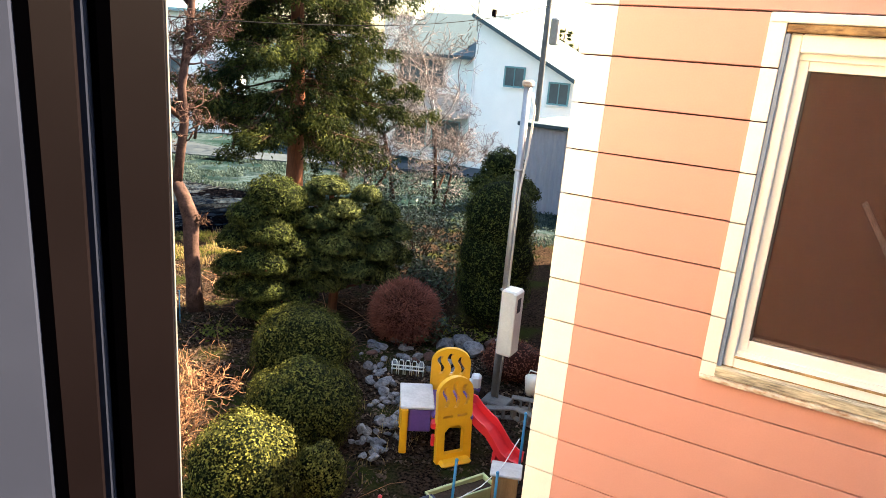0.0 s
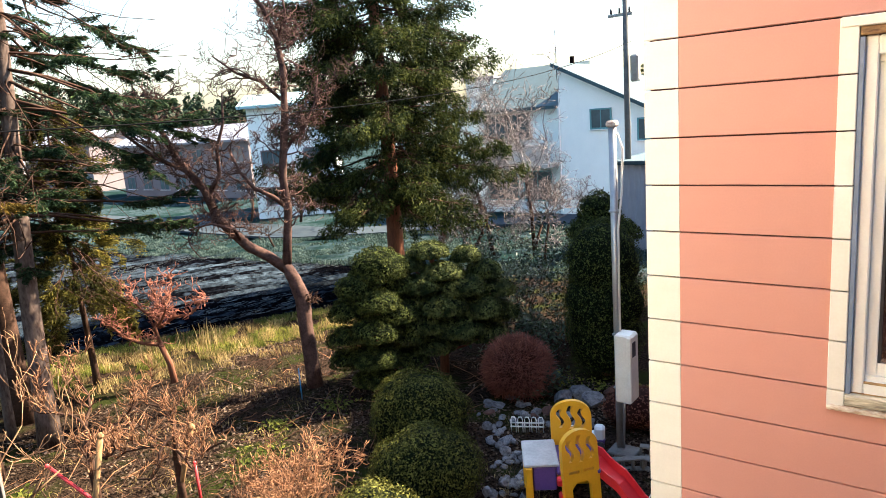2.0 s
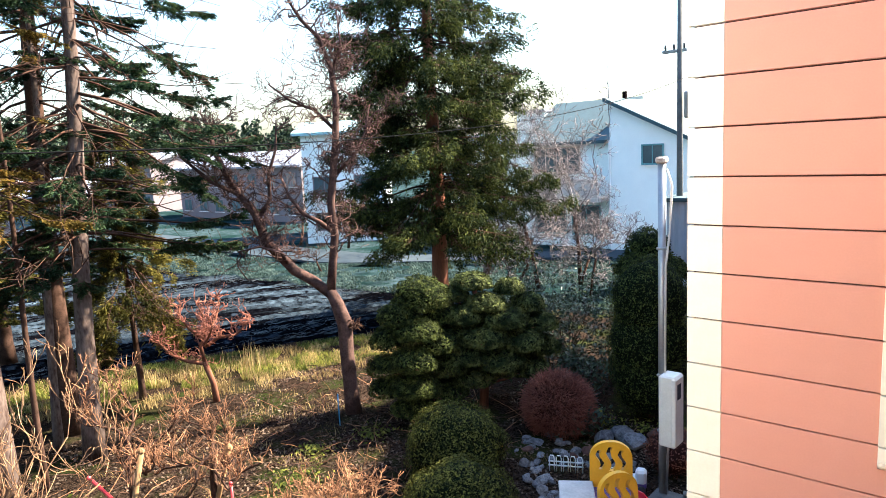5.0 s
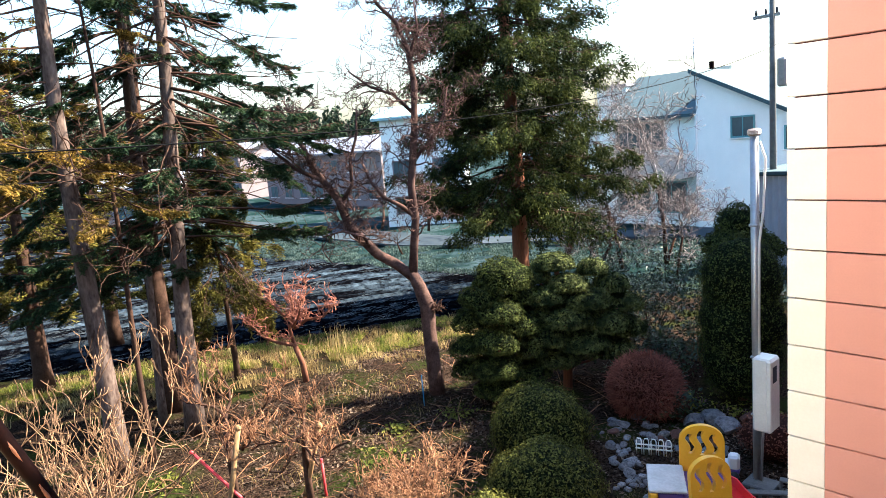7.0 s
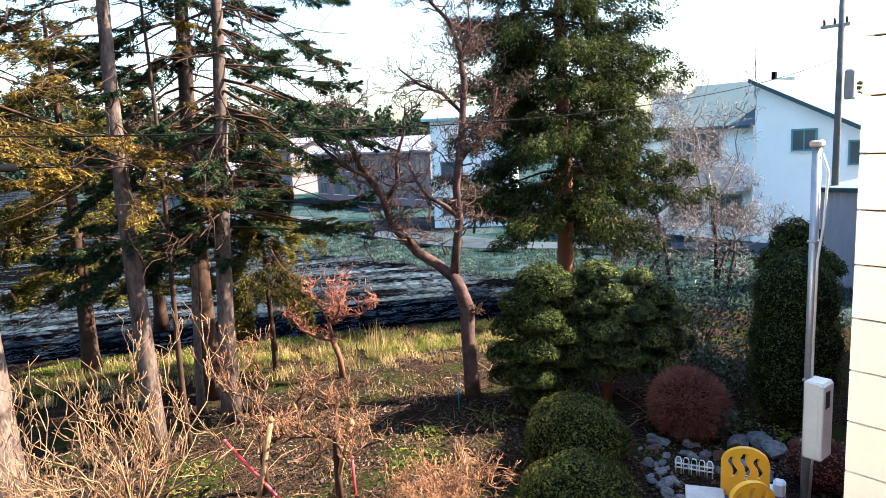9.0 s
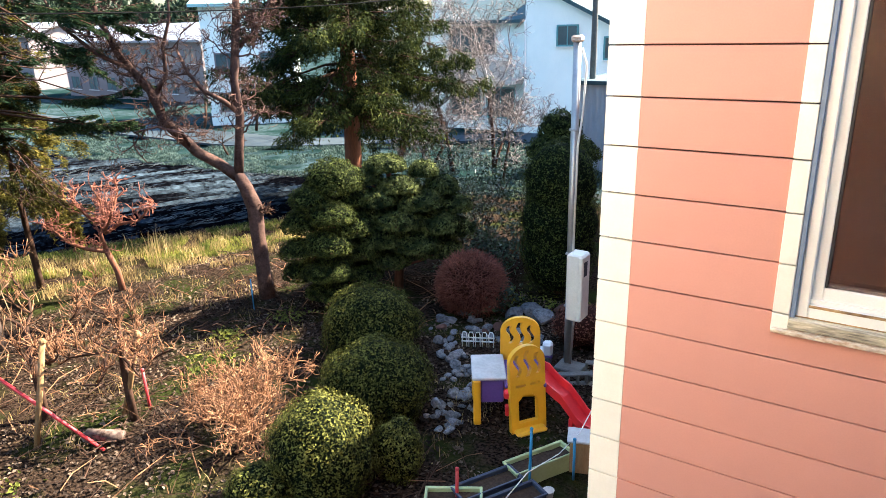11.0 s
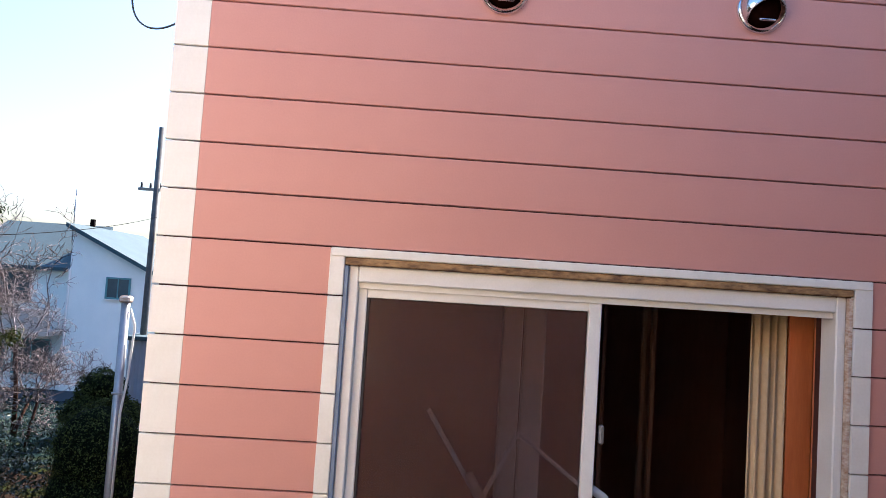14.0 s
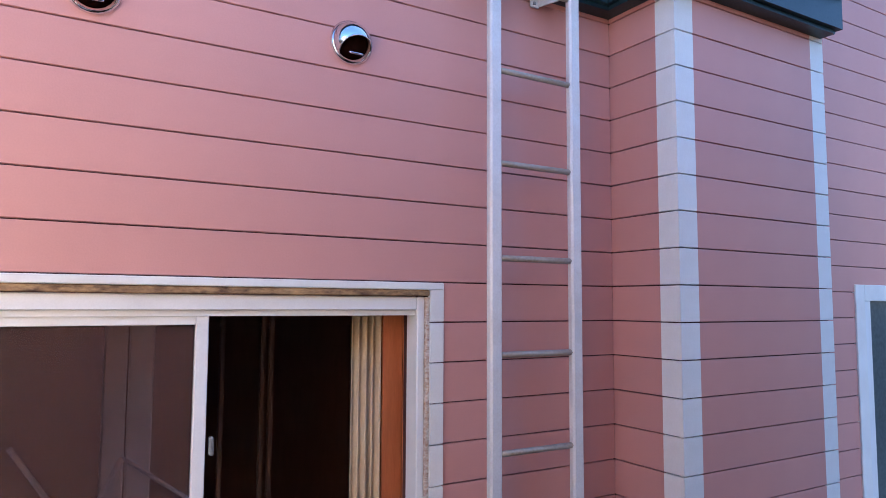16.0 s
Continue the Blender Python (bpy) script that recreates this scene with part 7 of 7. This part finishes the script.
plain_house((-62, 20), (9, 7, 3.6), "stucco_far", "roof_pale", "low white house among the trees", 4, 1.2, 60)


def corrugated_shed():
    g = float(ground_z(np.float64(-6.0), np.float64(23.0)))
    ob = thing("metal_shed", (-9.27, 23.0, g), "grey-blue corrugated metal shed with a dark roof edge", "shed")
    n, L, H = 120, 6.0, 2.95
    v, f = [], []
    for i in range(n + 1):
        x = L * i / n
        d = 0.02 * math.cos(i * math.pi / 2) if i % 4 in (0, 2) else 0.0
        v += [(x, d, -0.5), (x, d, H)]
    f = [(2 * i, 2 * i + 2, 2 * i + 3, 2 * i + 1) for i in range(n)]
    sh = part_mesh("sheet", mesh_of("sheet", v, f, M["shed_sheet"]), ob)
    sh.modifiers.new("gauge", "SOLIDIFY").thickness = 0.01
    part("side_wall", box((0.0, 0.05, -0.5), (L, 4, H - 0.02)), M["shed_sheet"], ob)
    part("roof", box((-0.15, -0.2, H), (L + 0.2, 4.2, H + 0.14), 0.02), M["roof_grey"], ob)
    return ob


corrugated_shed()


def utility_pole(at, h, label, rz=0):
    g = float(ground_z(np.float64(at[0]), np.float64(at[1])))
    ob = thing("utility_pole", (at[0], at[1], g), label, "pole", "", rz)
    tubes("shaft", [[((0, 0, -0.3), 0.12), ((0, 0, h * 0.5), 0.10), ((0, 0, h), 0.08)]], M["concrete"], ob, "", 12)
    part("crossarm", box((-0.6, -0.05, h - 2.2), (0.25, 0.05, h - 2.1), 0.01), M["galv"], ob)
    for x in (-0.5, -0.2, 0.15):
        rod("insulator", (x, 0, h - 2.1), (x, 0, h - 1.92), 0.04, M["black"], ob, "", 8)
    part("transformer", box((0.18, -0.15, h - 4.4), (0.46, 0.15, h - 3.5), 0.05), M["galv"], ob)
    return ob


utility_pole((-9.05, 23.6), 10.2, "tall grey concrete utility pole by the shed")

# overhead cables across the garden
cab = thing("overhead_cable", (0, 0, 0), "black overhead cables crossing the garden", "cable")


def sag(a, b, drop, r, n=24):
    a, b = np.array(a, float), np.array(b, float)
    return [(a + (b - a) * t - np.array((0, 0, drop * 4 * t * (1 - t))), r) for t in np.linspace(0, 1, n)]


tubes("wire", [sag((-7.0, 0.60, 4.90), (-8.85, 23.6, 6.6), 0.62, 0.008)], M["cable"], cab, "", 5)
tubes("wire", [sag((-7.0, 0.56, 4.66), (-38, 29, 4.2), 0.38, 0.008)], M["cable"], cab, "", 5)
tubes("sleeve", [sag((-7.0, 0.56, 4.655), (-7.9, 1.38, 4.60), 0.0, 0.04, 3)], M["cable"], cab, "thick black cable sleeve", 7)


# ---- far woods ----
conifer("conifer", (-20.4, 56.9), 8.6, "small dark conifer far behind the white house", 131, 0.15, 1.0, 1.5, 0.25, M["bark_brown"], M["leaf_cedar"], 0.4, 60, gaps=0.1)
conifer("conifer", (-18.9, 57.5), 7.4, "small dark conifer far behind the white house", 132, 0.15, 1.0, 1.5, 0.25, M["bark_brown"], M["leaf_cedar"], 0.4, 60, gaps=0.1)

def far_woods():
    P = []
    rng = np.random.default_rng(140)
    for k in range(1100):
        a = rng.uniform(46, 130)
        d = rng.uniform(150, 210)
        x, y = -d * math.sin(radians(a)), d * math.cos(radians(a))
        hill = 19 + 3.0 * math.sin(a * 0.09) + 1.5 * math.sin(a * 0.31 + 1)
        m = 110
        z = rng.uniform(0, 1, m)
        r = 3.2 * (1 - z) + 0.3
        th = rng.uniform(0, 6.28, m)
        P.append(np.stack([x + r * np.cos(th), y + r * np.sin(th), -2 + hill * (0.35 + 0.65 * rng.uniform(0.6, 1.0)) * z], 1))
    P = np.concatenate(P)
    return tagged(new("far_woods", leaf_mesh("far_woods", P, np.tile((0, 0, 1.0), (len(P), 1)), 0.95, M["hill"], 0.7, jitter=1.0)), "dark conifer woods on the far ridge", "woods", "", "stuff")


far_woods()
